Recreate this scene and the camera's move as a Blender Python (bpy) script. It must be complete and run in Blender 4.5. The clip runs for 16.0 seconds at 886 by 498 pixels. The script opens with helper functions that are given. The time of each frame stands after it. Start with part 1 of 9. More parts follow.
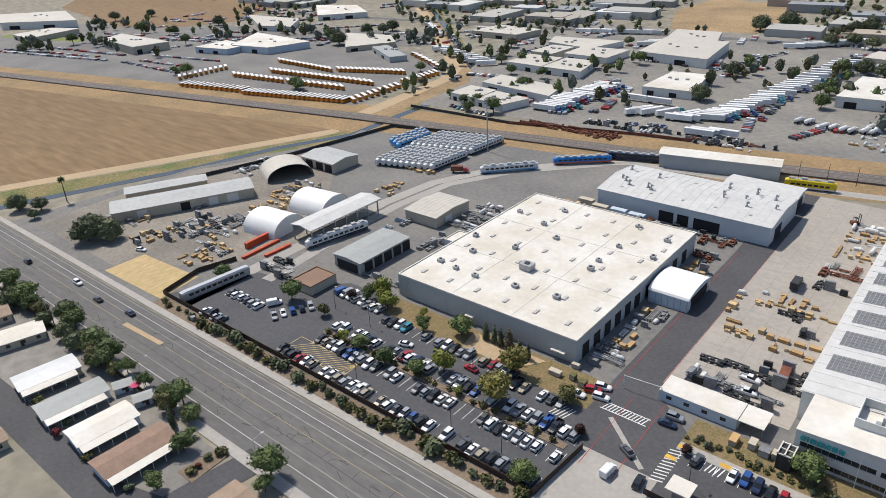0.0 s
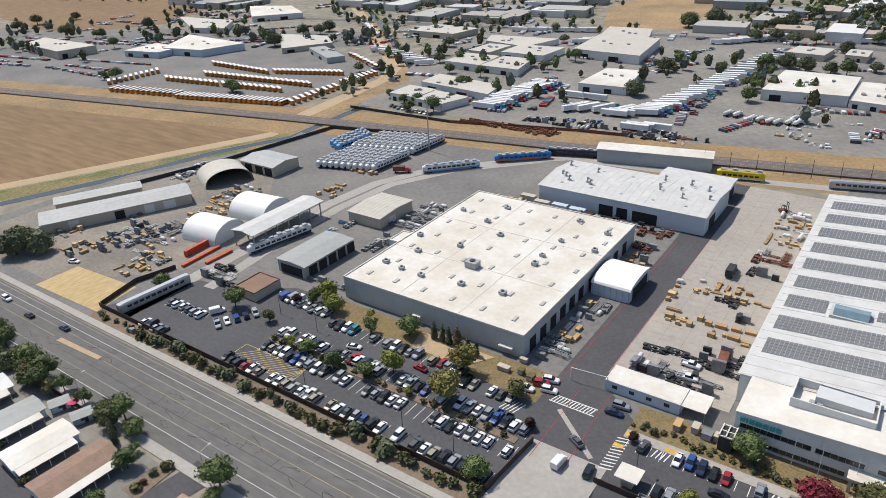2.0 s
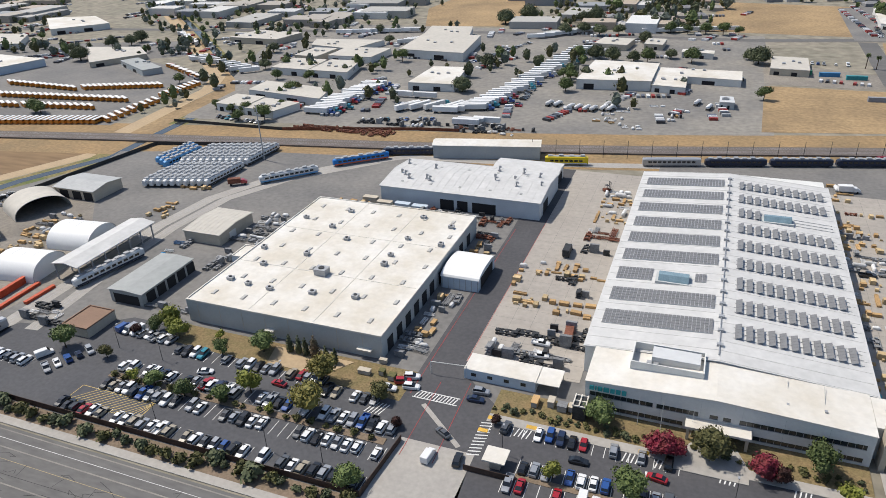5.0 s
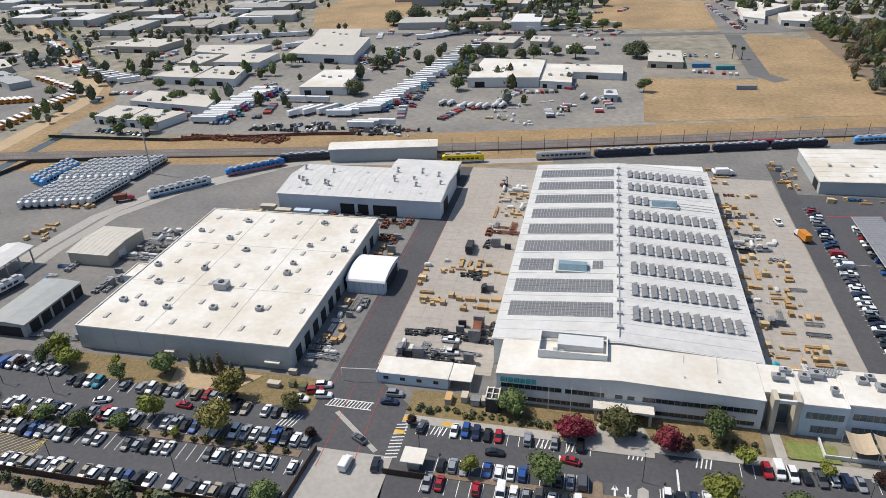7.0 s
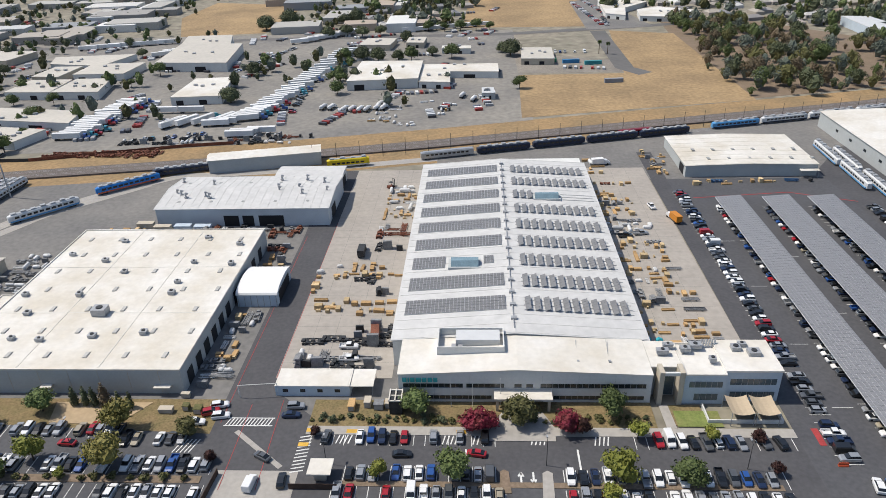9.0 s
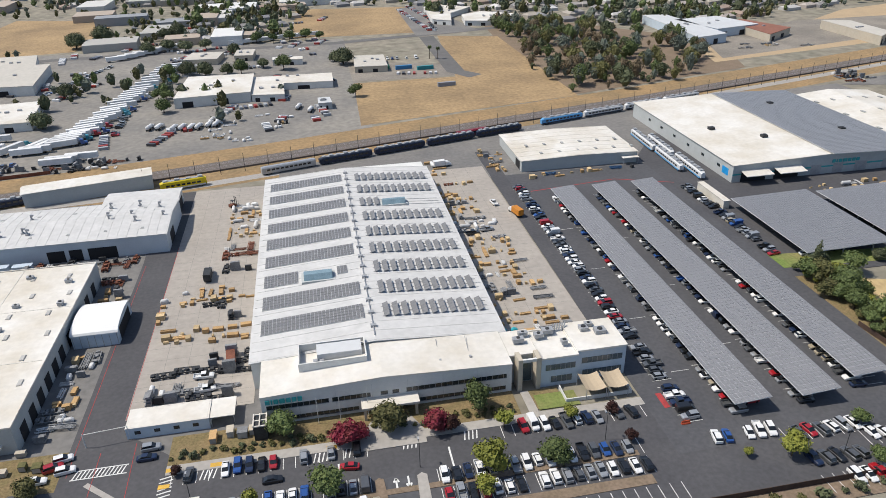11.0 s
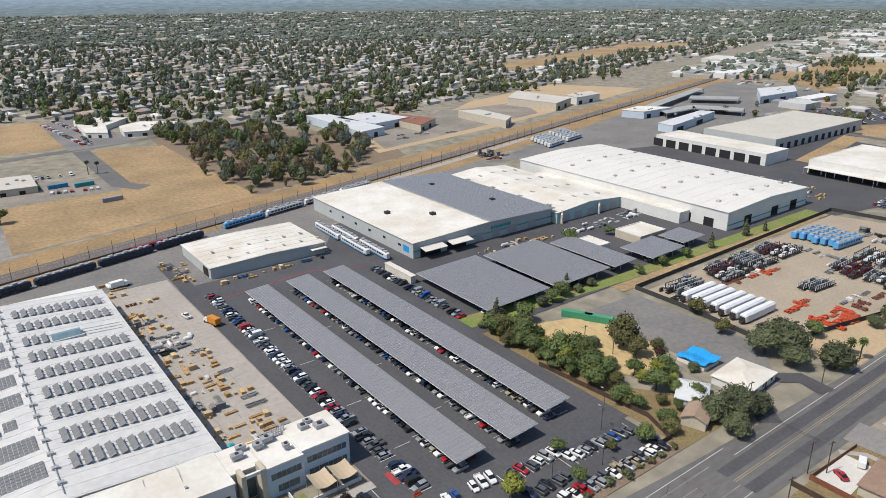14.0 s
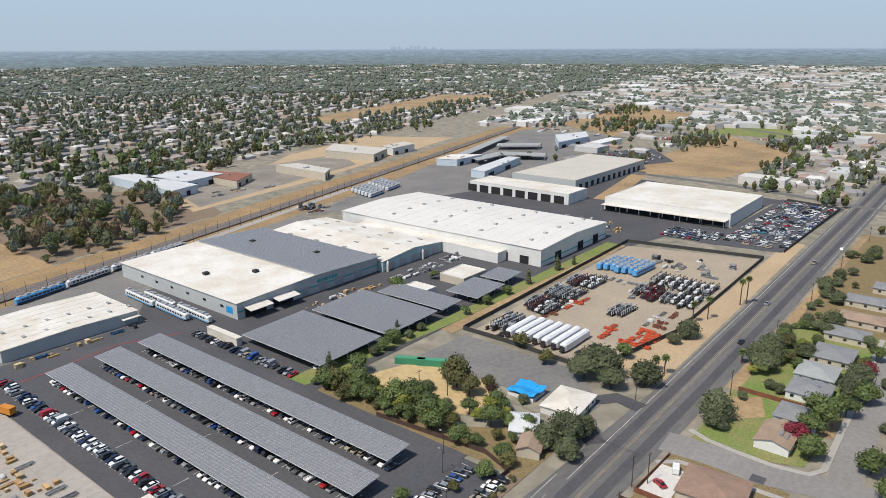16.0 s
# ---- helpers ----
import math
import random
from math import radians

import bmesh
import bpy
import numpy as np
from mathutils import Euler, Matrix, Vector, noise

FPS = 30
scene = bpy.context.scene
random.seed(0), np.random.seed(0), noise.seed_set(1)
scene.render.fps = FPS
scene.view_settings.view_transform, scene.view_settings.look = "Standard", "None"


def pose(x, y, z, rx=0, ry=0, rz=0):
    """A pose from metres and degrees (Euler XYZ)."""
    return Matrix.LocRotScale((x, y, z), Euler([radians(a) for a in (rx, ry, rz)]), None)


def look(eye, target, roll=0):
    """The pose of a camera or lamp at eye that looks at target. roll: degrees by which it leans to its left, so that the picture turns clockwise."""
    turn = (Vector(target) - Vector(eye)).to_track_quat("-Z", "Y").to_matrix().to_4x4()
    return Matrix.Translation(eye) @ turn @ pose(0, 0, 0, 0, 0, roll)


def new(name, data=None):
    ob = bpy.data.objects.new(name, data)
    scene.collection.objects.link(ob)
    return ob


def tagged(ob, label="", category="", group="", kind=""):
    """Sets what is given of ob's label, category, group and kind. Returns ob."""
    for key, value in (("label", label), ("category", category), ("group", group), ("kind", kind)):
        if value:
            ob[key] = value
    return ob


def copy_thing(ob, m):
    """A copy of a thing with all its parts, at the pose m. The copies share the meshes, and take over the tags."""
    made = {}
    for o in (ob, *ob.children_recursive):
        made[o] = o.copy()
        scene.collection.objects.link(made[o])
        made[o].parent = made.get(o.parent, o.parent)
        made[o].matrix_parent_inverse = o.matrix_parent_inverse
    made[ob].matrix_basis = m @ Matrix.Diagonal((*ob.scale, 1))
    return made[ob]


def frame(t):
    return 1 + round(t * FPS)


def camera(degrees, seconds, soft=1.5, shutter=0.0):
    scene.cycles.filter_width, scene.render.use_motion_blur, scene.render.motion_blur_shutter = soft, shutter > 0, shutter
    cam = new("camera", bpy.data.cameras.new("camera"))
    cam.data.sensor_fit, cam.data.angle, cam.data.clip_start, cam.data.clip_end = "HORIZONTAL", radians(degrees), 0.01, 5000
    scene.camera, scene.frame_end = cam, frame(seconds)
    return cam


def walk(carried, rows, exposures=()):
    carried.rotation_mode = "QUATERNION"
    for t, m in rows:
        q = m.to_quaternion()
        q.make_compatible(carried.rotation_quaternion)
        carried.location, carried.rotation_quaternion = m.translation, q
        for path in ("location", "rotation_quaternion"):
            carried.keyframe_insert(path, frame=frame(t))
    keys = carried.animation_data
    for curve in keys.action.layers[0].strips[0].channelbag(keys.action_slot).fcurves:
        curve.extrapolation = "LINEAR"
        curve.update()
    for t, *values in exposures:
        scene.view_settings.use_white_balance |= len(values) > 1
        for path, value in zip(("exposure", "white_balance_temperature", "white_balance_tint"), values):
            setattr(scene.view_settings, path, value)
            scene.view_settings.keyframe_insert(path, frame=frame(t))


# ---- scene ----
cam = camera(64.35, 16.0, soft=0.78)
rows = [
    (0.0, pose(0, 0, 120, 63.20, 2.60, 39.61)),
    (0.5, pose(0, 0, 120, 63.14, 2.58, 38.84)),
    (1.0, pose(0, 0, 120, 63.05, 2.51, 37.28)),
    (1.5, pose(0, 0, 120, 63.00, 2.48, 35.99)),
    (2.0, pose(0, 0, 120, 62.96, 2.40, 34.70)),
    (2.5, pose(0, 0, 120, 62.89, 2.34, 32.71)),
    (3.0, pose(0, 0, 120, 62.83, 2.28, 30.75)),
    (3.5, pose(0, 0, 120, 62.75, 2.22, 28.37)),
    (4.0, pose(0, 0, 120, 62.69, 2.15, 25.78)),
    (4.2, pose(0, 0, 120, 62.67, 2.17, 24.82)),
    (6.3, pose(0, 0, 120, 62.43, 2.03, 15.18)),
    (6.5, pose(0, 0, 120, 62.41, 2.04, 14.40)),
    (7.0, pose(0, 0, 120, 62.37, 1.98, 12.24)),
    (7.5, pose(0, 0, 120, 62.32, 1.89, 10.08)),
    (8.0, pose(0, 0, 120, 62.28, 1.81, 7.72)),
    (8.5, pose(0, 0, 120, 62.26, 1.77, 5.34)),
    (9.0, pose(0, 0, 120, 62.22, 1.69, 2.48)),
    (9.2, pose(0, 0, 120, 62.20, 1.67, 1.30)),
    (11.3, pose(0, 0, 120, 62.74, 1.11, -12.87)),
    (11.5, pose(0, 0, 120, 63.28, 1.05, -14.19)),
    (12.0, pose(0, 0, 120, 65.41, 0.92, -17.50)),
    (12.5, pose(0, 0, 120, 66.74, 0.76, -22.48)),
    (13.0, pose(0, 0, 120, 67.84, 0.64, -27.95)),
    (13.5, pose(0, 0, 120, 68.86, 0.57, -32.73)),
    (14.0, pose(0, 0, 120, 69.87, 0.46, -36.86)),
    (14.5, pose(0, 0, 120, 70.88, 0.37, -40.64)),
    (15.0, pose(0, 0, 120, 71.91, 0.32, -44.49)),
    (15.5, pose(0, 0, 120, 72.93, 0.25, -48.18)),
    (16.0, pose(0, 0, 120, 73.88, 0.20, -51.52)),
]
walk(cam, rows)

# ---- world, sun, exposure ----
SUN_EL, SUN_DIR = radians(57), Vector((-5.9, 1.2, 9.4)).normalized()
world = bpy.data.worlds.new("sky")
scene.world = world
world.use_nodes = True
wn = world.node_tree
sky = wn.nodes.new("ShaderNodeTexSky")
sky.sky_type = "NISHITA"
sky.sun_disc = False
sky.sun_elevation = SUN_EL
sky.sun_rotation = math.atan2(SUN_DIR.x, SUN_DIR.y)
sky.air_density, sky.dust_density, sky.ozone_density = 1.0, 1.2, 1.5
wn.links.new(sky.outputs[0], wn.nodes["Background"].inputs[0])
wn.nodes["Background"].inputs[1].default_value = 0.124
sun_data = bpy.data.lights.new("sun", "SUN")
sun_data.energy, sun_data.angle, sun_data.color = 4.1, radians(0.55), (1.0, 0.935, 0.84)
sun = new("sun", sun_data)
sun.matrix_world = look(SUN_DIR * 800, (0, 0, 0))
scene.view_settings.exposure = 0.17


# ---- materials ----
def material(name, colour, rough=0.8, metal=0.0, vary=0.15, scale=0.15, fine=2.5, bump=0.0, second=None, blend=0.5,
             specular=0.3, stretch=(1, 1, 1), jitter=0.0):
    """A surface with stains (scale, per metre) and grain (fine); second: a colour that the stains turn to; jitter: by object."""
    m = bpy.data.materials.new(name)
    m.use_nodes = True
    nt = m.node_tree
    n, l = nt.nodes, nt.links
    b = n["Principled BSDF"]
    b.inputs["Roughness"].default_value = rough
    b.inputs["Metallic"].default_value = metal
    b.inputs["Specular IOR Level"].default_value = specular
    geo = n.new("ShaderNodeNewGeometry")
    mp = n.new("ShaderNodeMapping")
    mp.inputs["Scale"].default_value = stretch
    l.new(geo.outputs["Position"], mp.inputs[0])
    big = n.new("ShaderNodeTexNoise")
    big.inputs["Scale"].default_value = scale
    big.inputs["Detail"].default_value = 6
    big.inputs["Roughness"].default_value = 0.6
    l.new(mp.outputs[0], big.inputs["Vector"])
    small = n.new("ShaderNodeTexNoise")
    small.inputs["Scale"].default_value = fine
    small.inputs["Detail"].default_value = 4
    l.new(mp.outputs[0], small.inputs["Vector"])
    ramp = n.new("ShaderNodeMapRange")
    ramp.inputs[1].default_value, ramp.inputs[2].default_value = 0.35, 0.65
    l.new(big.outputs[0], ramp.inputs[0])
    mix = n.new("ShaderNodeMix")
    mix.data_type = "RGBA"
    c = Vector(colour)
    s = Vector(second) if second else c * (1 - vary * 1.6)
    mix.inputs[6].default_value = (*c, 1)
    mix.inputs[7].default_value = (*(c.lerp(s, blend if second else 1.0)), 1)
    l.new(ramp.outputs[0], mix.inputs[0])
    amount = n.new("ShaderNodeMapRange")
    amount.inputs[1].default_value, amount.inputs[2].default_value = 0.25, 0.75
    amount.inputs[3].default_value, amount.inputs[4].default_value = 1 - vary, 1 + vary
    l.new(small.outputs[0], amount.inputs[0])
    hsv = n.new("ShaderNodeHueSaturation")
    l.new(mix.outputs[2], hsv.inputs["Color"])
    if jitter:
        info = n.new("ShaderNodeObjectInfo")
        jr = n.new("ShaderNodeMapRange")
        jr.inputs[3].default_value, jr.inputs[4].default_value = 1 - jitter, 1 + jitter
        l.new(info.outputs["Random"], jr.inputs[0])
        mul = n.new("ShaderNodeMath")
        mul.operation = "MULTIPLY"
        l.new(jr.outputs[0], mul.inputs[0])
        l.new(amount.outputs[0], mul.inputs[1])
        l.new(mul.outputs[0], hsv.inputs["Value"])
    else:
        l.new(amount.outputs[0], hsv.inputs["Value"])
    l.new(hsv.outputs[0], b.inputs["Base Color"])
    if bump:
        bn = n.new("ShaderNodeBump")
        bn.inputs["Strength"].default_value = min(1.0, bump)
        bn.inputs["Distance"].default_value = 0.1
        l.new(small.outputs[0], bn.inputs["Height"])
        l.new(bn.outputs[0], b.inputs["Normal"])
    return m


def island_material(name, colours, rough=0.8, spread=0.25, metal=0.0):
    """Joined pieces, each with a colour of its own."""
    m = material(name, colours[0], rough, metal)
    nt = m.node_tree
    n, l = nt.nodes, nt.links
    geo = [q for q in n if q.type == "NEW_GEOMETRY"][0]
    ramp = n.new("ShaderNodeValToRGB")
    ramp.color_ramp.interpolation = "CONSTANT"
    e = ramp.color_ramp.elements
    while len(e) < len(colours):
        e.new(0.5)
    for i, c in enumerate(colours):
        e[i].position = i / len(colours)
        e[i].color = (*c, 1)
    l.new(geo.outputs["Random Per Island"], ramp.inputs[0])
    hsv = [q for q in n if q.type == "HUE_SAT"][0]
    l.new(ramp.outputs[0], hsv.inputs["Color"])
    return m


ASPHALT = material("fresh_asphalt", (0.066, 0.067, 0.073), 0.85, vary=0.16, scale=0.05, fine=0.9, bump=0.2, second=(0.092, 0.092, 0.096))
ASPHALT_DEPOT = material("depot_asphalt", (0.165, 0.158, 0.148), 0.9, vary=0.2, scale=0.02, fine=0.3, second=(0.25, 0.232, 0.20), blend=0.8)
ASPHALT_OLD = material("worn_asphalt", (0.108, 0.105, 0.102), 0.9, vary=0.16, scale=0.04, fine=0.7, second=(0.155, 0.148, 0.14), bump=0.2, stretch=(0.35, 1, 1))
ASPHALT_MID = material("grey_asphalt", (0.135, 0.132, 0.128), 0.9, vary=0.16, scale=0.03, fine=0.5, second=(0.20, 0.19, 0.175), blend=0.8)
ASPHALT_LANE = material("lane_asphalt", (0.060, 0.060, 0.065), 0.85, vary=0.15, scale=0.05, fine=0.9, second=(0.092, 0.09, 0.092))
ASPHALT_TAR = material("crack_sealant", (0.03, 0.03, 0.03), 0.7, vary=0.1)
CONCRETE = material("concrete", (0.34, 0.32, 0.29), 0.85, vary=0.1, scale=0.06, fine=0.8, second=(0.26, 0.245, 0.225))
SLAB = material("yard_concrete", (0.335, 0.305, 0.268), 0.85, vary=0.1, scale=0.045, fine=0.5, second=(0.25, 0.23, 0.205))
DRY = material("dry_grass", (0.335, 0.235, 0.125), 0.95, vary=0.24, scale=0.02, fine=0.4, second=(0.205, 0.145, 0.082), blend=0.9, bump=0.4)
FIELD = material("dry_field", (0.205, 0.135, 0.072), 0.95, vary=0.26, scale=0.012, fine=0.3, second=(0.15, 0.098, 0.054), bump=0.4, stretch=(0.16, 1, 1))
STUBBLE = material("straw_stubble", (0.43, 0.32, 0.165), 0.95, vary=0.2, scale=0.08, fine=0.9, second=(0.37, 0.28, 0.14), bump=0.3, stretch=(1, .3, 1))
ROOF_A = material("weathered_grey_roof", (0.37, 0.375, 0.37), 0.6, vary=0.1, scale=0.08, fine=0.6, second=(0.29, 0.30, 0.295))
VERGE = material("orange_dry_verge", (0.30, 0.20, 0.10), 0.95, vary=0.24, scale=0.04, fine=0.5, second=(0.20, 0.145, 0.08), blend=0.9, bump=0.4)
PALE_CONC = material("new_concrete", (0.52, 0.50, 0.465), 0.8, vary=0.08, scale=0.1, fine=1.0, second=(0.44, 0.42, 0.39))
DIRT = material("pale_dirt", (0.40, 0.30, 0.185), 0.95, vary=0.14, scale=0.05, fine=0.8, second=(0.30, 0.23, 0.15))
GRAVEL = material("yard_gravel", (0.25, 0.225, 0.19), 0.95, vary=0.2, scale=0.035, fine=0.7, second=(0.16, 0.145, 0.125), blend=0.9)
MULCH = material("bark_mulch", (0.195, 0.145, 0.105), 0.95, vary=0.25, scale=0.15, fine=1.6, second=(0.13, 0.105, 0.065))
LAWN = material("lawn", (0.125, 0.185, 0.042), 0.95, vary=0.25, scale=0.07, fine=1.2, second=(0.22, 0.19, 0.085), blend=.8)
GROUNDCOVER = material("ground_cover", (0.20, 0.145, 0.075), 0.95, vary=0.35, scale=0.3, fine=1.8, second=(0.115, 0.11, 0.045))
WATER = material("canal_water", (0.045, 0.05, 0.05), 0.15, vary=0.2, scale=0.05, fine=0.2)
REEDS = material("reeds", (0.10, 0.125, 0.04), 0.95, vary=0.4, scale=0.06, fine=0.7, second=(0.24, 0.175, 0.085), blend=0.9)
TOWN = material("pale_paving", (0.33, 0.30, 0.265), 0.9, vary=0.3, scale=0.012, fine=0.1, second=(0.21, 0.195, 0.17), blend=0.9)
BALLAST = material("ballast", (0.12, 0.105, 0.095), 0.95, vary=0.25, scale=0.1, fine=1.5, second=(0.16, 0.13, 0.11))
SUBURB = material("suburb_ground", (0.235, 0.21, 0.165), 0.95, vary=0.35, scale=0.02, fine=0.12, second=(0.15, 0.148, 0.11))
PAINT_W = material("white_marking", (0.62, 0.62, 0.60), 0.7, vary=0.15, scale=0.4, fine=3, second=(0.45, 0.45, 0.43))
PAINT_Y = material("yellow_marking", (0.60, 0.36, 0.06), 0.7, vary=0.15, scale=0.4, fine=3)
PAINT_YP = material("faded_yellow_marking", (0.40, 0.32, 0.15), 0.75, vary=0.3, scale=0.15, fine=3, second=(0.17, 0.15, 0.12))
PAINT_YH = material("pale_yellow_marking", (0.50, 0.37, 0.14), 0.75, vary=0.15, scale=0.4, fine=3)
PAINT_R = material("red_marking", (0.35, 0.05, 0.05), 0.7, vary=0.15, scale=0.4, fine=3)
ROOF_W = material("white_roof_membrane", (0.625, 0.605, 0.56), 0.6, vary=0.07, scale=0.06, fine=0.6, second=(0.50, 0.455, 0.375), blend=0.9)
ROOF_S = material("white_metal_roof", (0.515, 0.51, 0.495), 0.65, vary=0.08, scale=0.12, fine=0.5, second=(0.40, 0.40, 0.39))
ROOF_M = material("cream_metal_roof", (0.585, 0.572, 0.535), 0.65, vary=0.05, scale=0.06, fine=0.5, second=(0.525, 0.51, 0.475))
ROOF_G = material("pale_grey_roof", (0.52, 0.53, 0.53), 0.5, vary=0.05, scale=0.05, fine=0.5, second=(0.45, 0.455, 0.45))
ROOF_T = material("tan_flat_roof", (0.47, 0.44, 0.385), 0.7, vary=0.08, scale=0.04, fine=0.4, second=(0.38, 0.36, 0.32))
ROOF_D = material("dull_grey_roof", (0.30, 0.31, 0.30), 0.6, vary=0.08, scale=0.06, fine=0.5, second=(0.24, 0.25, 0.24))
WALL_W = material("white_wall", (0.60, 0.60, 0.575), 0.7, vary=0.05, scale=0.2, fine=1.5, second=(0.5, 0.5, 0.475))
WALL_G = material("grey_wall", (0.40, 0.42, 0.415), 0.7, vary=0.05, scale=0.2, fine=1.5, second=(0.34, 0.35, 0.345))
WALL_B = material("beige_wall", (0.45, 0.40, 0.32), 0.75, vary=0.06, scale=0.2, fine=1.5)
WALL_LB = material("pale_blue_wall", (0.45, 0.52, 0.58), 0.6, vary=0.05, scale=0.2, fine=1.5)
TEAL = material("teal_paint", (0.05, 0.33, 0.33), 0.5, vary=0.06, scale=0.3)
# Near-black for flat panels: the shade inside open doors and bays, as colour.
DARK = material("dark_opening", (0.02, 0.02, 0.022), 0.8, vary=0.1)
GLASS = material("tinted_glazing", (0.02, 0.028, 0.032), 0.08, vary=0.1, scale=0.3, specular=0.6)
PANEL = material("solar_cells", (0.18, 0.182, 0.19), 0.35, vary=0.10, scale=0.4, fine=1.0, specular=0.5, second=(0.215, 0.217, 0.225))
PANEL_L = material("roof_solar_cells", (0.155, 0.155, 0.155), 0.4, vary=0.10, scale=0.4, fine=1.0, specular=0.4, second=(0.20, 0.20, 0.20))
SKYLIGHT = material("dull_skylight", (0.43, 0.42, 0.39), 0.4, vary=0.08)
ROOF_SEAM = material("roof_seam", (0.56, 0.54, 0.49), 0.6, vary=0.05)
PANEL_FRAME = material("panel_frame", (0.55, 0.56, 0.57), 0.4, vary=0.05)
YARD_DIRT = material("yard_dirt", (0.33, 0.275, 0.205), 0.95, vary=0.14, scale=0.05, fine=0.8, second=(0.24, 0.205, 0.16))
STEEL = material("galvanised_steel", (0.36, 0.37, 0.38), 0.5, 0.3, vary=0.1, scale=0.8)
DSTEEL = material("dark_steel", (0.045, 0.047, 0.05), 0.6, 0.2, vary=0.2, scale=0.8)
RUST = material("rusty_steel", (0.20, 0.075, 0.045), 0.8, vary=0.25, scale=0.5)
WOOD = material("crate_wood", (0.42, 0.27, 0.125), 0.85, vary=0.18, scale=0.6, fine=4, second=(0.33, 0.21, 0.10), jitter=0.25)
WOODP = material("pale_plywood", (0.52, 0.39, 0.22), 0.85, vary=0.14, scale=0.6, fine=4, jitter=0.2)
BROWNWOOD = material("fence_wood", (0.075, 0.048, 0.036), 0.85, vary=0.2, scale=0.5, fine=4)
TARP_B = material("blue_tarpaulin", (0.02, 0.28, 0.62), 0.5, vary=0.12, scale=0.8)
TARP_T = material("turquoise_tarpaulin", (0.03, 0.35, 0.42), 0.5, vary=0.12, scale=0.8)
FABRIC = material("white_membrane", (0.68, 0.68, 0.665), 0.5, vary=0.03, scale=0.3)
TYRE = material("rubber", (0.015, 0.015, 0.016), 0.8, vary=0.1)
LEAF = material("leaves", (0.088, 0.118, 0.04), 0.7, vary=0.35, scale=0.3, fine=1.5, second=(0.09, 0.115, 0.03), jitter=0.25)
LEAF_L = material("light_leaves", (0.20, 0.205, 0.035), 0.7, vary=0.3, scale=0.3, fine=1.5, second=(0.12, 0.15, 0.03), jitter=0.25)
LEAF_D = material("dark_leaves", (0.078, 0.094, 0.046), 0.75, vary=0.35, scale=0.3, fine=1.5, second=(0.10, 0.105, 0.056), jitter=0.25)
# Paler, greyer green: the haze of distance put into the leaf colour.
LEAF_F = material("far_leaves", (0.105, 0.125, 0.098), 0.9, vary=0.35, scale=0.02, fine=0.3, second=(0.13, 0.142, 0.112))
LEAF_R = material("crimson_blossom", (0.20, 0.015, 0.04), 0.7, vary=0.35, scale=0.4, fine=1.5, second=(0.09, 0.05, 0.02))
LEAF_P = material("purple_leaves", (0.055, 0.022, 0.018), 0.7, vary=0.35, scale=0.4, fine=1.5)
LEAF_O = material("olive_leaves", (0.105, 0.098, 0.035), 0.75, vary=0.35, scale=0.3, fine=1.5, second=(0.065, 0.072, 0.026), jitter=0.25)
LEAF_G = material("golden_leaves", (0.19, 0.165, 0.042), 0.7, vary=0.35, scale=0.3, fine=1.5, second=(0.12, 0.115, 0.035), jitter=0.2)
WING_GLASS = material("pale_tinted_glazing", (0.085, 0.115, 0.13), 0.1, vary=0.15, scale=0.4, specular=0.6)
LEAF_B = material("dry_leaves", (0.16, 0.118, 0.072), 0.8, vary=0.35, scale=0.3, fine=1.5, second=(0.11, 0.10, 0.06), jitter=0.2)
STREET_PALE = material("pale_street", (0.215, 0.205, 0.192), 0.9, vary=0.14, scale=0.05, fine=0.7, second=(0.165, 0.158, 0.15), bump=0.15)
SKYGLASS = material("lantern_glass", (0.20, 0.29, 0.33), 0.12, vary=0.12, scale=0.4, specular=0.6)
BARK = material("bark", (0.09, 0.065, 0.045), 0.9, vary=0.25, scale=1.5)


# ---- building blocks ----
def link_mesh(name, bm, mat, smooth=False):
    me = bpy.data.meshes.new(name)
    bm.normal_update()
    bm.to_mesh(me)
    bm.free()
    for q in (mat if isinstance(mat, (list, tuple)) else [mat]):
        me.materials.append(q)
    if smooth:
        me.polygons.foreach_set("use_smooth", [True] * len(me.polygons))
    return new(name, me)


def part(name, bm, mat, parent, label="", smooth=False):
    ob = link_mesh(name, bm, mat, smooth)
    ob.parent = parent
    if label:
        ob["label"] = label
    return ob


def thing(name, label, category, group="", at=(0, 0, 0), turn=0.0, kind=""):
    ob = new(name)
    ob.empty_display_size = 0.5
    ob.matrix_basis = pose(*at, 0, 0, turn)
    return tagged(ob, label, category, group, kind)


def box(bm, x0, y0, z0, x1, y1, z1, m=None, mi=0):
    vs = [bm.verts.new((x, y, z)) for z in (z0, z1) for x, y in ((x0, y0), (x1, y0), (x1, y1), (x0, y1))]
    if m is not None:
        for v in vs:
            v.co = m @ v.co
    for q in ((3, 2, 1, 0), (4, 5, 6, 7), (0, 1, 5, 4), (1, 2, 6, 5), (2, 3, 7, 6), (3, 0, 4, 7)):
        f = bm.faces.new([vs[i] for i in q])
        f.material_index = mi
    return vs


def as_root(empty, key):
    """Makes one part the thing itself, with the other parts under it."""
    root = [c for c in empty.children if c.name.split(".")[0] == key][0]
    name = empty.name
    root.parent = None
    for c in list(empty.children):
        c.parent = root
    for k in ("label", "category", "group", "kind"):
        if k in empty:
            root[k] = empty[k]
    bpy.data.objects.remove(empty)
    root.name = name
    return root


def quad(bm, pts, mi=0):
    f = bm.faces.new([bm.verts.new(p) for p in pts])
    f.material_index = mi
    return f


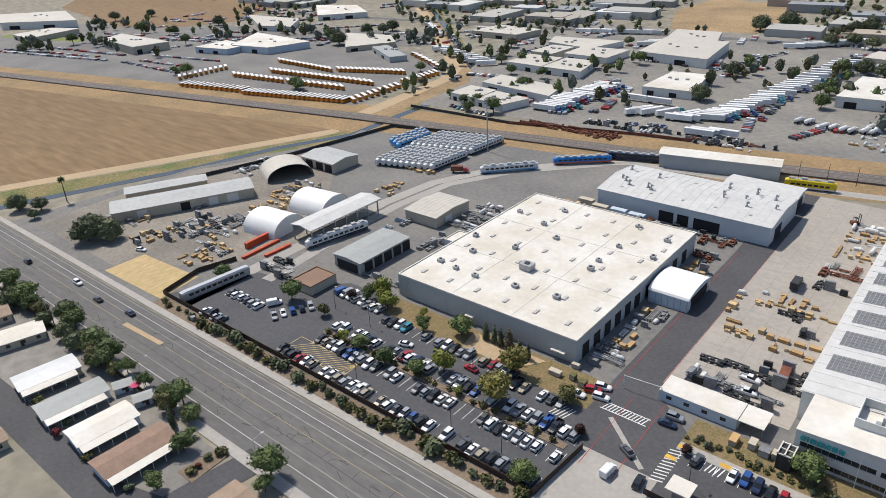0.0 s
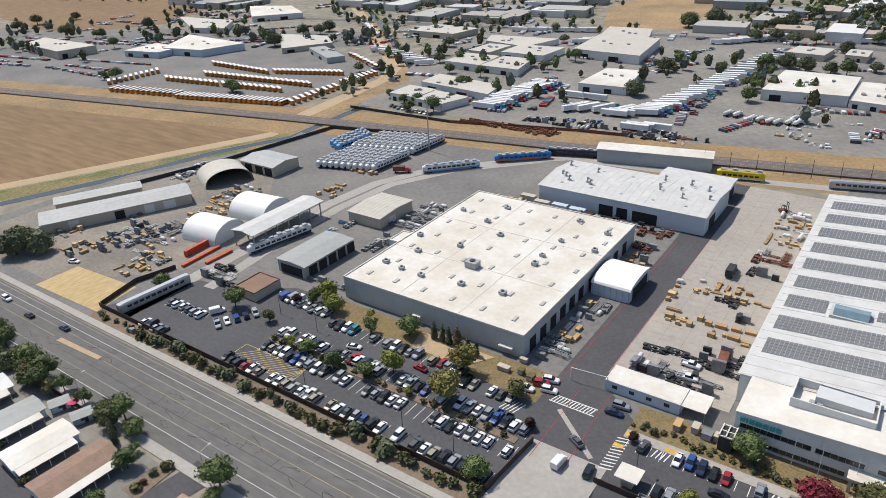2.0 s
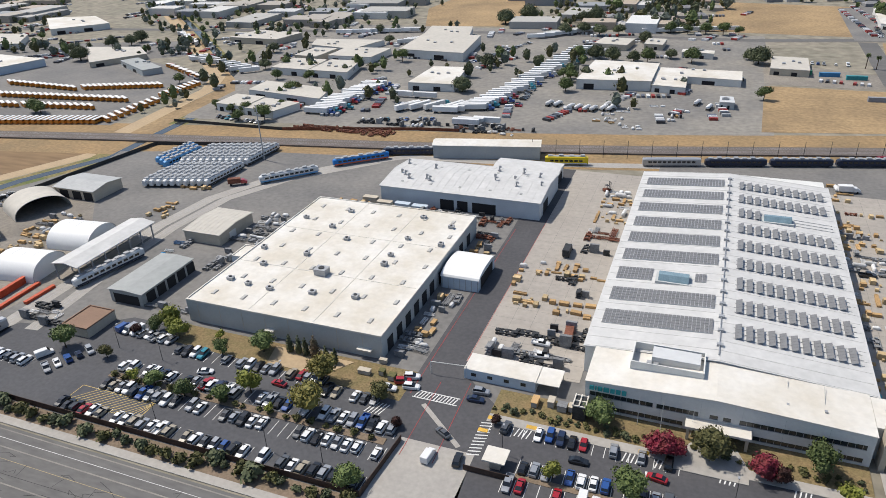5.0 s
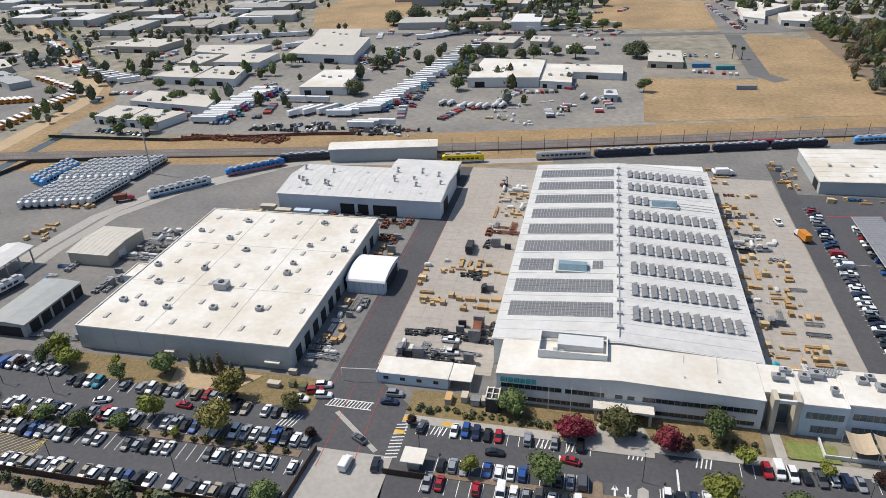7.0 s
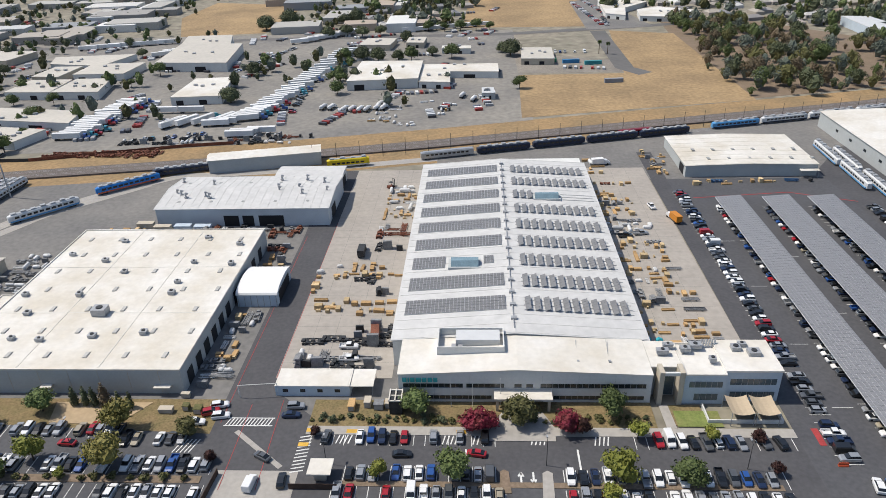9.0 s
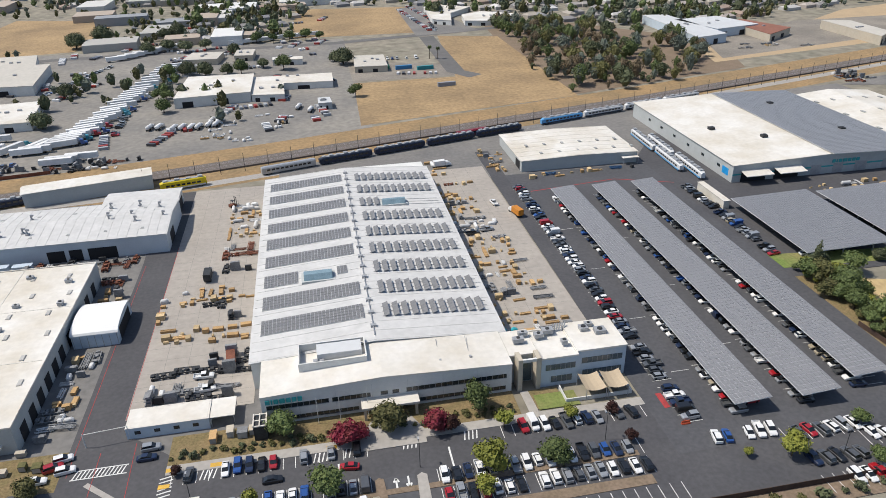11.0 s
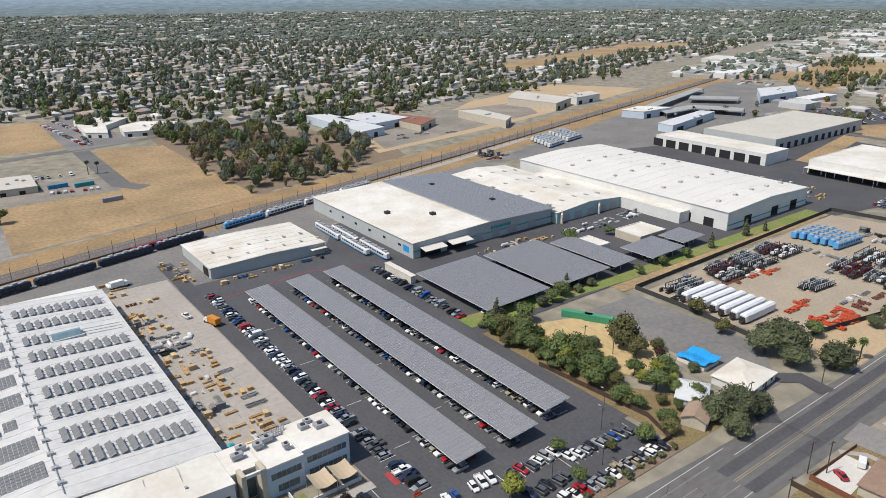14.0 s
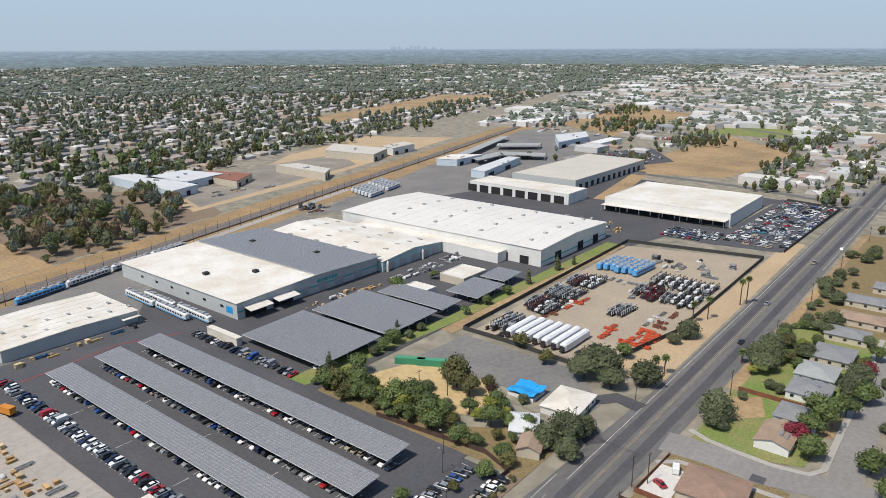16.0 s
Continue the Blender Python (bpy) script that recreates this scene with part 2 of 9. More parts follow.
def prism(bm, outline, z0, z1, mi=0):
    lo = [bm.verts.new((x, y, z0)) for x, y in outline]
    hi = [bm.verts.new((x, y, z1)) for x, y in outline]
    n = len(outline)
    bm.faces.new(hi).material_index = mi
    bm.faces.new(lo[::-1]).material_index = mi
    for i in range(n):
        bm.faces.new((lo[i], lo[(i + 1) % n], hi[(i + 1) % n], hi[i])).material_index = mi


def side_prism(bm, profile, y0, y1, axis="y", mi=0):
    """A profile in x, z (or y, z with axis x) drawn out along the other axis."""
    def at(a, z, d):
        return (a, d, z) if axis == "y" else (d, a, z)
    lo = [bm.verts.new(at(a, z, y0)) for a, z in profile]
    hi = [bm.verts.new(at(a, z, y1)) for a, z in profile]
    n = len(profile)
    bm.faces.new(hi).material_index = mi
    bm.faces.new(lo[::-1]).material_index = mi
    for i in range(n):
        bm.faces.new((lo[i], lo[(i + 1) % n], hi[(i + 1) % n], hi[i])).material_index = mi
    bmesh.ops.recalc_face_normals(bm, faces=bm.faces[:])


def tube(bm, p, q, r0, r1=None, n=8, mi=0):
    p, q = Vector(p), Vector(q)
    r1 = r0 if r1 is None else r1
    w = (q - p).normalized()
    u = w.orthogonal().normalized()
    v = w.cross(u)
    a = [bm.verts.new(p + (u * math.cos(k * math.tau / n) + v * math.sin(k * math.tau / n)) * r0) for k in range(n)]
    b = [bm.verts.new(q + (u * math.cos(k * math.tau / n) + v * math.sin(k * math.tau / n)) * r1) for k in range(n)]
    for k in range(n):
        bm.faces.new((a[k], a[(k + 1) % n], b[(k + 1) % n], b[k])).material_index = mi
    bm.faces.new(b).material_index = mi
    bm.faces.new(a[::-1]).material_index = mi


def patch(name, outline, mat, z, label="", thick=0.0, kind="structure", category="ground"):
    """A sheet of ground, or with thick a slab with a kerb's edge."""
    bm = bmesh.new()
    if thick:
        prism(bm, outline, z - thick, z)
    else:
        bm.faces.new([bm.verts.new((x, y, z)) for x, y in outline])
    bmesh.ops.recalc_face_normals(bm, faces=bm.faces[:])
    if not thick and bm.faces[:][0].normal.z < 0:
        bmesh.ops.reverse_faces(bm, faces=bm.faces[:])
    ob = link_mesh(name, bm, mat)
    return tagged(ob, label, category, kind=kind)


def rect(x0, y0, x1, y1):
    return [(x0, y0), (x1, y0), (x1, y1), (x0, y1)]


def strip(line, width, z=0.0):
    """Outline of a band along a line of points."""
    pts = [Vector(p) for p in line]
    left, right = [], []
    for i, p in enumerate(pts):
        d = (pts[min(i + 1, len(pts) - 1)] - pts[max(i - 1, 0)]).normalized()
        s = Vector((-d.y, d.x)) * width / 2
        left.append(tuple(p + s))
        right.append(tuple(p - s))
    return left + right[::-1]


def offset_line(line, by):
    pts = [Vector(p) for p in line]
    out = []
    for i, p in enumerate(pts):
        d = (pts[min(i + 1, len(pts) - 1)] - pts[max(i - 1, 0)]).normalized()
        out.append(tuple(p + Vector((-d.y, d.x)) * by))
    return out


# ---- ground ----
def ground_sheet():
    bm = bmesh.new()
    bmesh.ops.create_grid(bm, x_segments=12, y_segments=12, size=4850)
    for v in bm.verts:
        v.co.y += 800
    return tagged(link_mesh("ground", bm, SUBURB), "wide flat ground of dry earth and grass", "ground", kind="structure")


ground_sheet()
RAIL = [(-1700, -40), (-674, 218), (-312, 288), (-214, 305), (-128, 319), (-28, 340), (76, 365), (192, 392), (378, 440), (732, 534), (900, 580), (2600, 1050)]
patch("field", [(-1500, -200), (-420, -60), (-374, 104), (-300, 262), (-310, 283), (-674, 211), (-1500, 5)], FIELD, 0.02, "mown dry golden field beside the canal")
patch("dirt_track", strip([(-440, -60), (-378, 108), (-345, 175), (-303, 263)], 9), DIRT, 0.04, "pale dirt track along the field")
patch("canal_bank", strip([(-420, -60), (-362, 108), (-330, 170), (-292, 254), (-297, 300), (-300, 360), (-322, 415), (-470, 560), (-640, 720)], 18), REEDS, 0.05, "weedy green canal bank")
patch("water", strip([(-405, -60), (-346, 112), (-319, 181), (-309, 222), (-290, 262), (-293, 300), (-296, 360), (-318, 415), (-466, 560), (-636, 720)], 6), WATER, 0.07, "still dark canal water", category="water")
patch("rail_verge", strip(RAIL, 52), VERGE, 0.06, "dry golden grass along the railway")
patch("embankment", strip(RAIL, 11), BALLAST, 0.9, "dark ballast bed of the railway", thick=0.9)
patch("yard", [(-330, 92), (-20, 92), (-20, 300), (-128, 302), (-214, 290), (-292, 270), (-288, 250), (-320, 180)], ASPHALT_MID, 0.08, "worn grey asphalt of the storage yard")
patch("gravel_yard", [(-318, 98), (-250, 98), (-212, 125), (-205, 160), (-255, 215), (-285, 235), (-318, 175)], GRAVEL, 0.10, "gravel storage yard with oil stains")
patch("sand_lot", [(-249, 94), (-212, 95), (-215, 112), (-249, 110)], STUBBLE, 0.12, "bare lot of dry golden grass")
patch("car_park_west", [(-213, 98), (-48, 98), (-48, 136), (-146, 141), (-165, 141), (-180, 130), (-199, 127)], ASPHALT, 0.13, "fresh dark asphalt of the car park")
patch("front_bed_west", [(-146, 134), (-66, 130), (-66, 143), (-146, 143)], GROUNDCOVER, 0.16, "planted mulch bed in front of the hall", thick=0.1)
patch("street", [(-1500, 67), (150, 67), (230, 65), (1500, 62), (1500, 84), (240, 83.5), (150, 87), (120, 89), (-1500, 89)], ASPHALT_OLD, 0.10, "wide worn asphalt street", category="road")
patch("pavement_north", rect(-1500, 89.6, -62, 92), CONCRETE, 0.24, "concrete pavement along the street", thick=0.2, category="pavement")
patch("pavement_south", rect(-1500, 64, 150, 67), CONCRETE, 0.24, "concrete pavement along the street", thick=0.2, category="pavement")
patch("verge_north", rect(-212, 92, -62, 97), MULCH, 0.2, "mulch strip with shrubs along the fence", thick=0.1)
patch("driveway", [(-62, 88), (-40, 88), (-42, 112), (-42, 122), (-61, 119)], CONCRETE, 0.15, "pale concrete driveway at the gate", category="road")
patch("lane_west", [(-67, 118), (-42, 118), (-42, 136), (-54, 146), (-56, 306), (-70, 306), (-67, 240)], ASPHALT_LANE, 0.17, "dark asphalt lane between the halls", category="road")
patch("slab_west", rect(-56, 152, -24, 306), SLAB, 0.19, "pale concrete storage slab")
patch("slab_east", rect(45, 157, 74.6, 306), SLAB, 0.19, "pale concrete storage slab")
patch("lane_east", [(74.6, 157), (81, 157), (82.5, 326), (75.6, 326)], ASPHALT_LANE, 0.205, "dark asphalt lane beside the hall", category="road")
patch("yard_north", [(-20, 292), (150, 292), (330, 350), (330, 395), (192, 378), (76, 352), (-20, 326)], ASPHALT_MID, 0.16, "worn asphalt yard along the railway")
patch("car_park_south", rect(-42, 97, 150, 131), ASPHALT_LANE, 0.15, "dark asphalt car park in front of the office")
patch("car_park_east", rect(75, 112, 152, 292), ASPHALT, 0.18, "fresh dark asphalt car park under solar canopies")
patch("hall_apron", [(150, 180), (330, 180), (330, 360), (172, 330), (150, 300)], ASPHALT_LANE, 0.20, "dark asphalt apron in front of the halls")
patch("pavement_front", rect(-43, 130, 75, 133), CONCRETE, 0.3, "concrete footpath in front of the office", thick=0.2, category="pavement")
patch("front_bed", rect(-43, 133, 43, 143), GROUNDCOVER, 0.26, "planted bed in front of the office", thick=0.1)
patch("northern_estate", [(-300, 330), (-128, 345), (-28, 366), (30, 380), (30, 640), (-420, 640), (-330, 420)], ASPHALT_DEPOT, 0.08, "grey asphalt yards of the northern industrial estate")
patch("bus_yard", [(-560, 270), (-334, 306), (-345, 420), (-470, 470), (-640, 360)], ASPHALT_MID, 0.08, "grey asphalt yard of the bus depot")
patch("depot_ground", [(-900, 192), (-556, 268), (-556, 400), (-420, 478), (-440, 540), (-720, 462), (-900, 390)], ASPHALT_MID, 0.07, "grey asphalt car parks round the depot")
patch("depot_lawn", [(-900, 300), (-770, 330), (-780, 345), (-900, 325)], LAWN, 0.1, "strip of green lawn by the depot")
patch("north_field", [(24, 384), (90, 398), (162, 412), (162, 610), (112, 628), (98, 480), (27, 480)], DRY, 0.09, "bare field of dry golden grass")



patch("estate_road", strip([(-700, 560), (-200, 620), (20, 622), (120, 640), (300, 680), (900, 830)], 11), ASPHALT_OLD, 0.12, "grey estate road", category="road")
patch("cul_de_sac", strip([(102, 628), (101, 495), (112, 478)], 13), ASPHALT_OLD, 0.13, "pale cul-de-sac", category="road")
patch("nursery_yard", [(27, 484), (98, 484), (98, 520), (27, 548)], GRAVEL, 0.11, "gravel yard of the nursery")
patch("far_field", [(-14, 655), (106, 648), (111, 800), (-10, 820)], DRY, 0.09, "bare field of dry golden grass")
patch("estate_field", [(-268, 640), (-194, 650), (-190, 805), (-300, 840), (-305, 740)], DRY, 0.1, "bare field of dry golden grass")
patch("west_field", [(-1085, 455), (-826, 405), (-756, 425), (-720, 488), (-772, 590), (-906, 620), (-1200, 540)], FIELD, 0.1, "bare field of dry golden grass")
patch("school_lot", [(94, 634), (153, 641), (128, 811), (96, 787)], ASPHALT_MID, 0.14, "grey asphalt lot of the school")
patch("canal_track", strip([(-316, 296), (-328, 391), (-345, 425), (-500, 575), (-670, 735)], 11), DIRT, 0.11, "pale dirt track beside the canal")
patch("canal_verge", strip([(-306, 300), (-314, 391), (-332, 415), (-487, 565), (-655, 725)], 14), DRY, 0.10, "dry golden canal verge")
patch("gravel_works", [(288, 470), (420, 494), (760, 585), (700, 690), (520, 640), (400, 560), (300, 520)], DIRT, 0.1, "pale dirt of the gravel works")
patch("works_yard", [(300, 480), (520, 530), (560, 600), (440, 600), (320, 545)], GRAVEL, 0.13, "grey gravel works yard")
patch("rail_yard_east", [(330, 392), (480, 350), (900, 400), (900, 560), (700, 508)], ASPHALT_MID, 0.14, "grey asphalt yard along the tracks")
patch("halls_yard", [(326, 185), (600, 130), (620, 260), (660, 270), (660, 360), (326, 360)], ASPHALT_LANE, 0.13, "asphalt yard round the large halls")
patch("car_lot", [(436, 132), (442, 93), (596, 86), (604, 132), (484, 136), (478, 165), (436, 172)], ASPHALT, 0.15, "dark asphalt car lot beside the logistics hall")
patch("tram_depot", [(560, 392), (905, 402), (880, 500), (660, 455)], ASPHALT_MID, 0.155, "grey asphalt depot yard")
patch("far_car_lot", [(690, 294), (738, 272), (822, 332), (742, 372)], ASPHALT_LANE, 0.14, "dark asphalt car lot beside a dry field")
patch("cross_street", strip([(606, 60), (640, 180), (650, 300), (660, 380)], 9), ASPHALT_OLD, 0.135, "grey cross street", category="road")
patch("suburb_street", strip([(840, 60), (870, 150), (1030, 200), (1140, 360)], 11), ASPHALT_OLD, 0.135, "grey suburban street", category="road")
patch("commercial_ground", [(880, 70), (2600, 40), (3900, 900), (2550, 1020), (1420, 700), (1260, 390), (1140, 200), (900, 160)], TOWN, 0.05, "pale paved ground between commercial buildings")
patch("pavement_side", strip([(208.5, 64), (205.5, 57), (204.3, 48), (203.4, 38), (205, 28), (210, 25), (242, 25.2), (330, 26)], 2), CONCRETE, 0.2, "pale concrete pavement", thick=.15, category="pavement")
patch("pavement_corner", strip([(184, 65.4), (188.4, 60), (188.6, 51), (187.8, 39), (188, 28)], 2), CONCRETE, 0.2, "pale concrete pavement", thick=.15, category="pavement")
patch("street_patch", rect(191.5, 37, 195.5, 41), ASPHALT_LANE, 0.14, "dark repaired patch of the street", category="road")
patch("house_verge", [(230, 32), (246, 35), (247, 26.6), (230, 26.6)], DRY, 0.15, "dry front garden")
patch("east_field", [(640, 300), (670, 200), (855, 165), (1010, 304)], DRY, 0.1, "bare field of dry golden grass")
patch("green_field", [(1000, 340), (1020, 215), (1120, 215), (1130, 330)], LAWN, 0.1, "green playing field")
patch("east_field_far", [(900, 420), (1250, 400), (1400, 620), (1000, 560)], DRY, 0.1, "bare field of dry golden grass")
patch("north_dry_field", [(800, 860), (1500, 1000), (1420, 1130), (760, 930)], DRY, 0.1, "bare field of dry golden grass")
patch("grove_floor", [(165, 690), (150, 505), (150, 412), (300, 450), (330, 540), (240, 660)], MULCH, 0.08, "brown leaf litter under the grove")
# east of the car park
patch("store_yard", [(232, 168), (400, 172), (420, 100), (285, 98), (234, 108), (230, 150)], YARD_DIRT, 0.16, "pale dirt of the fenced storage yard")
patch("lawn_strip", [(152, 186), (236, 180), (400, 178), (400, 186), (236, 187), (152, 196)], LAWN, 0.24, "strip of green lawn", thick=.1)
patch("verge_strip", [(224, 173), (400, 173), (400, 178), (224, 180)], DRY, 0.2, "dry grass verge")
patch("dry_lot", [(168, 176), (196, 166), (196, 130), (172, 124), (164, 150)], STUBBLE, 0.14, "bare lot of dry golden grass")
patch("old_car_park", [(197, 170), (226, 168), (225, 112), (205, 94), (186, 96), (196, 112)], ASPHALT_MID, 0.16, "cracked grey asphalt lot")
patch("roadside_dirt", [(232, 84), (470, 86), (470, 96), (285, 97), (232, 106)], DIRT, 0.12, "dry roadside earth")
patch("roadside_lot", [(227.5, 86.5), (246, 88), (278, 87.5), (273, 96.4), (240, 104)], DIRT, 0.135, "bare pale roadside lot")
patch("hall_verge", [(515, 236), (640, 262), (640, 277), (515, 254)], DRY, 0.16, "strip of dry grass between the halls")
patch("garden_ground", [(152, 184), (168, 180), (164, 124), (186, 92), (152, 92)], GROUNDCOVER, 0.11, "overgrown garden ground")
patch("drive_loop", strip([(182, 84), (192, 96), (204, 100), (214, 92), (212, 82)], 7), ASPHALT_LANE, 0.18, "dark asphalt drive loop", category="road")
patch("side_street", strip([(197, 68), (198, 52), (197, 40), (200, 26), (203, 12), (200, -60)], 12), STREET_PALE, 0.13, "grey residential side street", category="road")
patch("side_street_two", strip([(203, 19), (250, 20), (300, 19.5), (420, 16)], 9), STREET_PALE, 0.125, "grey residential street", category="road")
patch("house_lawn", [(204, 62), (246, 62), (246, 28), (208, 30), (203, 44)], LAWN, 0.12, "green front lawn")
patch("house_lawn_two", [(248, 62), (330, 62), (330, 24), (248, 28)], LAWN, 0.11, "patchy green lawns")
patch("house_gardens", [(330, 61), (520, 58), (520, 20), (330, 24)], GROUNDCOVER, 0.105, "mixed gardens between the houses")
patch("dry_garden", [(222, 57), (240, 60), (246, 52), (232, 47)], DRY, 0.14, "patch of dry garden earth")
patch("corner_garden", [(152, 64), (192, 64), (192, 30), (152, 30)], GROUNDCOVER, 0.115, "garden ground of the corner house")
patch("roadside_south", [(246, 64.5), (520, 62), (520, 58), (246, 60)], DRY, 0.13, "dry earth along the street")
patch("street_wheel_band", strip([(150, 79.4), (240, 78.4), (900, 78.4)], 3.4), ASPHALT_LANE, 0.112, "dark worn wheel lane", category="road")
patch("street_wheel_band_two", strip([(150, 71.5), (240, 70.5), (900, 69)], 3.4), ASPHALT_LANE, 0.112, "dark worn wheel lane", category="road")
patch("driveway_house", [(166.6, 64), (184, 63.6), (184, 56), (166.6, 55)], PALE_CONC, 0.18, "pale concrete house driveway", category="road")
patch("mobile_home_road", strip([(-260, 36), (-200, 38), (-142, 38), (-125, 44), (-121, 68)], 9), ASPHALT_LANE, 0.13, "grey asphalt road of the mobile home park", category="road")
patch("mobile_home_ground", [(-300, 40), (-128, 41), (-128, 63), (-300, 63)], ASPHALT_DEPOT, 0.09, "paved plots of the mobile home park")
patch("entry_island", [(-133, 53), (-127, 53), (-128, 66), (-132, 66)], MULCH, 0.2, "reddish bark planting island", thick=.15)
patch("street_island", [(-207, 78.4), (-186, 79.4), (-186, 81), (-207, 80.2)], DIRT, 0.22, "raised brick street island", thick=.15)
patch("hall_forecourt", [(-110, 133.5), (-92, 133), (-86, 141.5), (-112, 141.5)], DIRT, 0.27, "pale paved forecourt", thick=.1)
patch("planter_mid", rect(-150, 113.9, -64, 116.1), MULCH, 0.28, "narrow mulch planter between the bays", thick=.16)
patch("planter_south", rect(-32, 113.6, 66, 115.2), MULCH, 0.28, "narrow mulch planter between the bays", thick=.16)
patch("planter_south_two", rect(-32, 104.6, 66, 107.4), MULCH, 0.28, "mulch planter between the bays", thick=.16)
patch("office_lawn", rect(46, 134, 55, 141.5), GROUNDCOVER, 0.31, "dry lawn in front of the office", thick=.1)
patch("entrance_plaza", [(2, 128.2), (18, 128.2), (18, 133.2), (15.6, 138.4), (5.4, 138.4), (2, 133.2)], CONCRETE, 0.325, "pale concrete plaza at the entrance", thick=.12, category="pavement")
patch("entry_lane", rect(7, 98, 13.4, 118.8), ASPHALT, 0.17, "fresh dark asphalt entry lane", category="road")
patch("kerb_island", [(4.3, 118.4), (5.2, 119), (6.3, 118.4), (6.7, 112), (4.2, 112)], MULCH, 0.3, "mulch island with pale kerb", thick=.15)
patch("kerb_island", [(13.9, 118), (15, 118.8), (16.2, 118), (16, 108), (13.3, 108)], CONCRETE, 0.3, "pale concrete kerb island", thick=.15)
patch("office_walk", [(45, 141.6), (47.2, 141.6), (47.6, 133), (45.2, 133)], CONCRETE, 0.33, "pale concrete walk to the office door", thick=.1, category="pavement")
patch("front_lawn", rect(48, 133.6, 59, 139.4), LAWN, 0.32, "patchy green front lawn", thick=.1)
patch("brick_strip", rect(-55.6, 152.4, -45, 155.4), material("dark_red_paving", (0.16, 0.06, 0.055), 0.85, vary=0.2, scale=0.5), 0.2, "dark red paved strip beside the trailer")
patch("verge_lot", rect(-40, 92, 152, 97), MULCH, 0.2, "mulch strip along the street fence", thick=.1)


# ---- halls ----
def wall_door(parent, side, a, b, z0, z1, at, mat=DARK, name="door", label="", proud=0.06):
    """A door, window or band on a wall: side s, n, w, e; from a to b along it; at: the wall's plane."""
    bm = bmesh.new()
    if side in "sn":
        d = -proud if side == "s" else proud
        box(bm, a, min(at, at + d), z0, b, max(at, at + d), z1)
    else:
        d = -proud if side == "w" else proud
        box(bm, min(at, at + d), a, z0, max(at, at + d), b, z1)
    return part(name, bm, mat, parent, label)


def rooftop_unit(parent, x, y, z, w=1.8, d=1.6, h=1.1, mat=STEEL, turn=0.0):
    bm = bmesh.new()
    m = pose(x, y, z, 0, 0, turn)
    box(bm, -w / 2, -d / 2, 0.2, w / 2, d / 2, h, m)
    box(bm, -w / 2 + .1, -d / 2 + .1, 0, w / 2 - .1, d / 2 - .1, 0.2, m)
    box(bm, -w / 2 - .06, -d / 2 - .06, h, w / 2 + .06, d / 2 + .06, h + 0.12, m)
    u = part("rooftop_unit", bm, mat, parent)
    bm = bmesh.new()
    tube(bm, m @ Vector((0, 0, h + .1)), m @ Vector((0, 0, h + .35)), min(w, d) * .3, n=10)
    part("fan_hood", bm, DSTEEL, u)


def skylight(parent, x, y, z, w=1.3, d=2.4, mat=None):
    bm = bmesh.new()
    box(bm, x - w / 2, y - d / 2, z, x + w / 2, y + d / 2, z + .25)
    box(bm, x - w / 2 + .12, y - d / 2 + .12, z + .25, x + w / 2 - .12, y + d / 2 - .12, z + .33)
    part("skylight", bm, mat or ROOF_D, parent)


def gooseneck(parent, x, y, z, h=2.2):
    bm = bmesh.new()
    tube(bm, (x, y, z), (x, y, z + h), .35, n=8)
    tube(bm, (x, y, z + h - .15), (x + .9, y, z + h - .5), .38, .42, n=8)
    box(bm, x - .6, y - .6, z, x + .6, y + .6, z + .4)
    part("vent_pipe", bm, STEEL, parent)


def flat_hall(name, label, x0, y0, x1, y1, z, wall=WALL_G, roof=ROOF_W, parapet=0.45, ribs=True):
    h = thing(name, label, "building", at=((x0 + x1) / 2, (y0 + y1) / 2, 0))
    h.matrix_basis = pose(0, 0, 0)
    bm = bmesh.new()
    box(bm, x0, y0, 0, x1, y1, z)
    part("wall", bm, wall, h)
    bm = bmesh.new()
    box(bm, x0 + .35, y0 + .35, z + .004, x1 - .35, y1 - .35, z + .12)
    part("roof", bm, roof, h)
    bm = bmesh.new()
    t = 0.32
    for q in ((x0 - .05, y0 - .05, x1 + .05, y0 + t), (x0 - .05, y1 - t, x1 + .05, y1 + .05), (x0 - .05, y0 + t, x0 + t, y1 - t), (x1 - t, y0 + t, x1 + .05, y1 - t)):
        box(bm, q[0], q[1], z + .003, q[2], q[3], z + parapet)
    part("parapet", bm, roof, h)
    return h


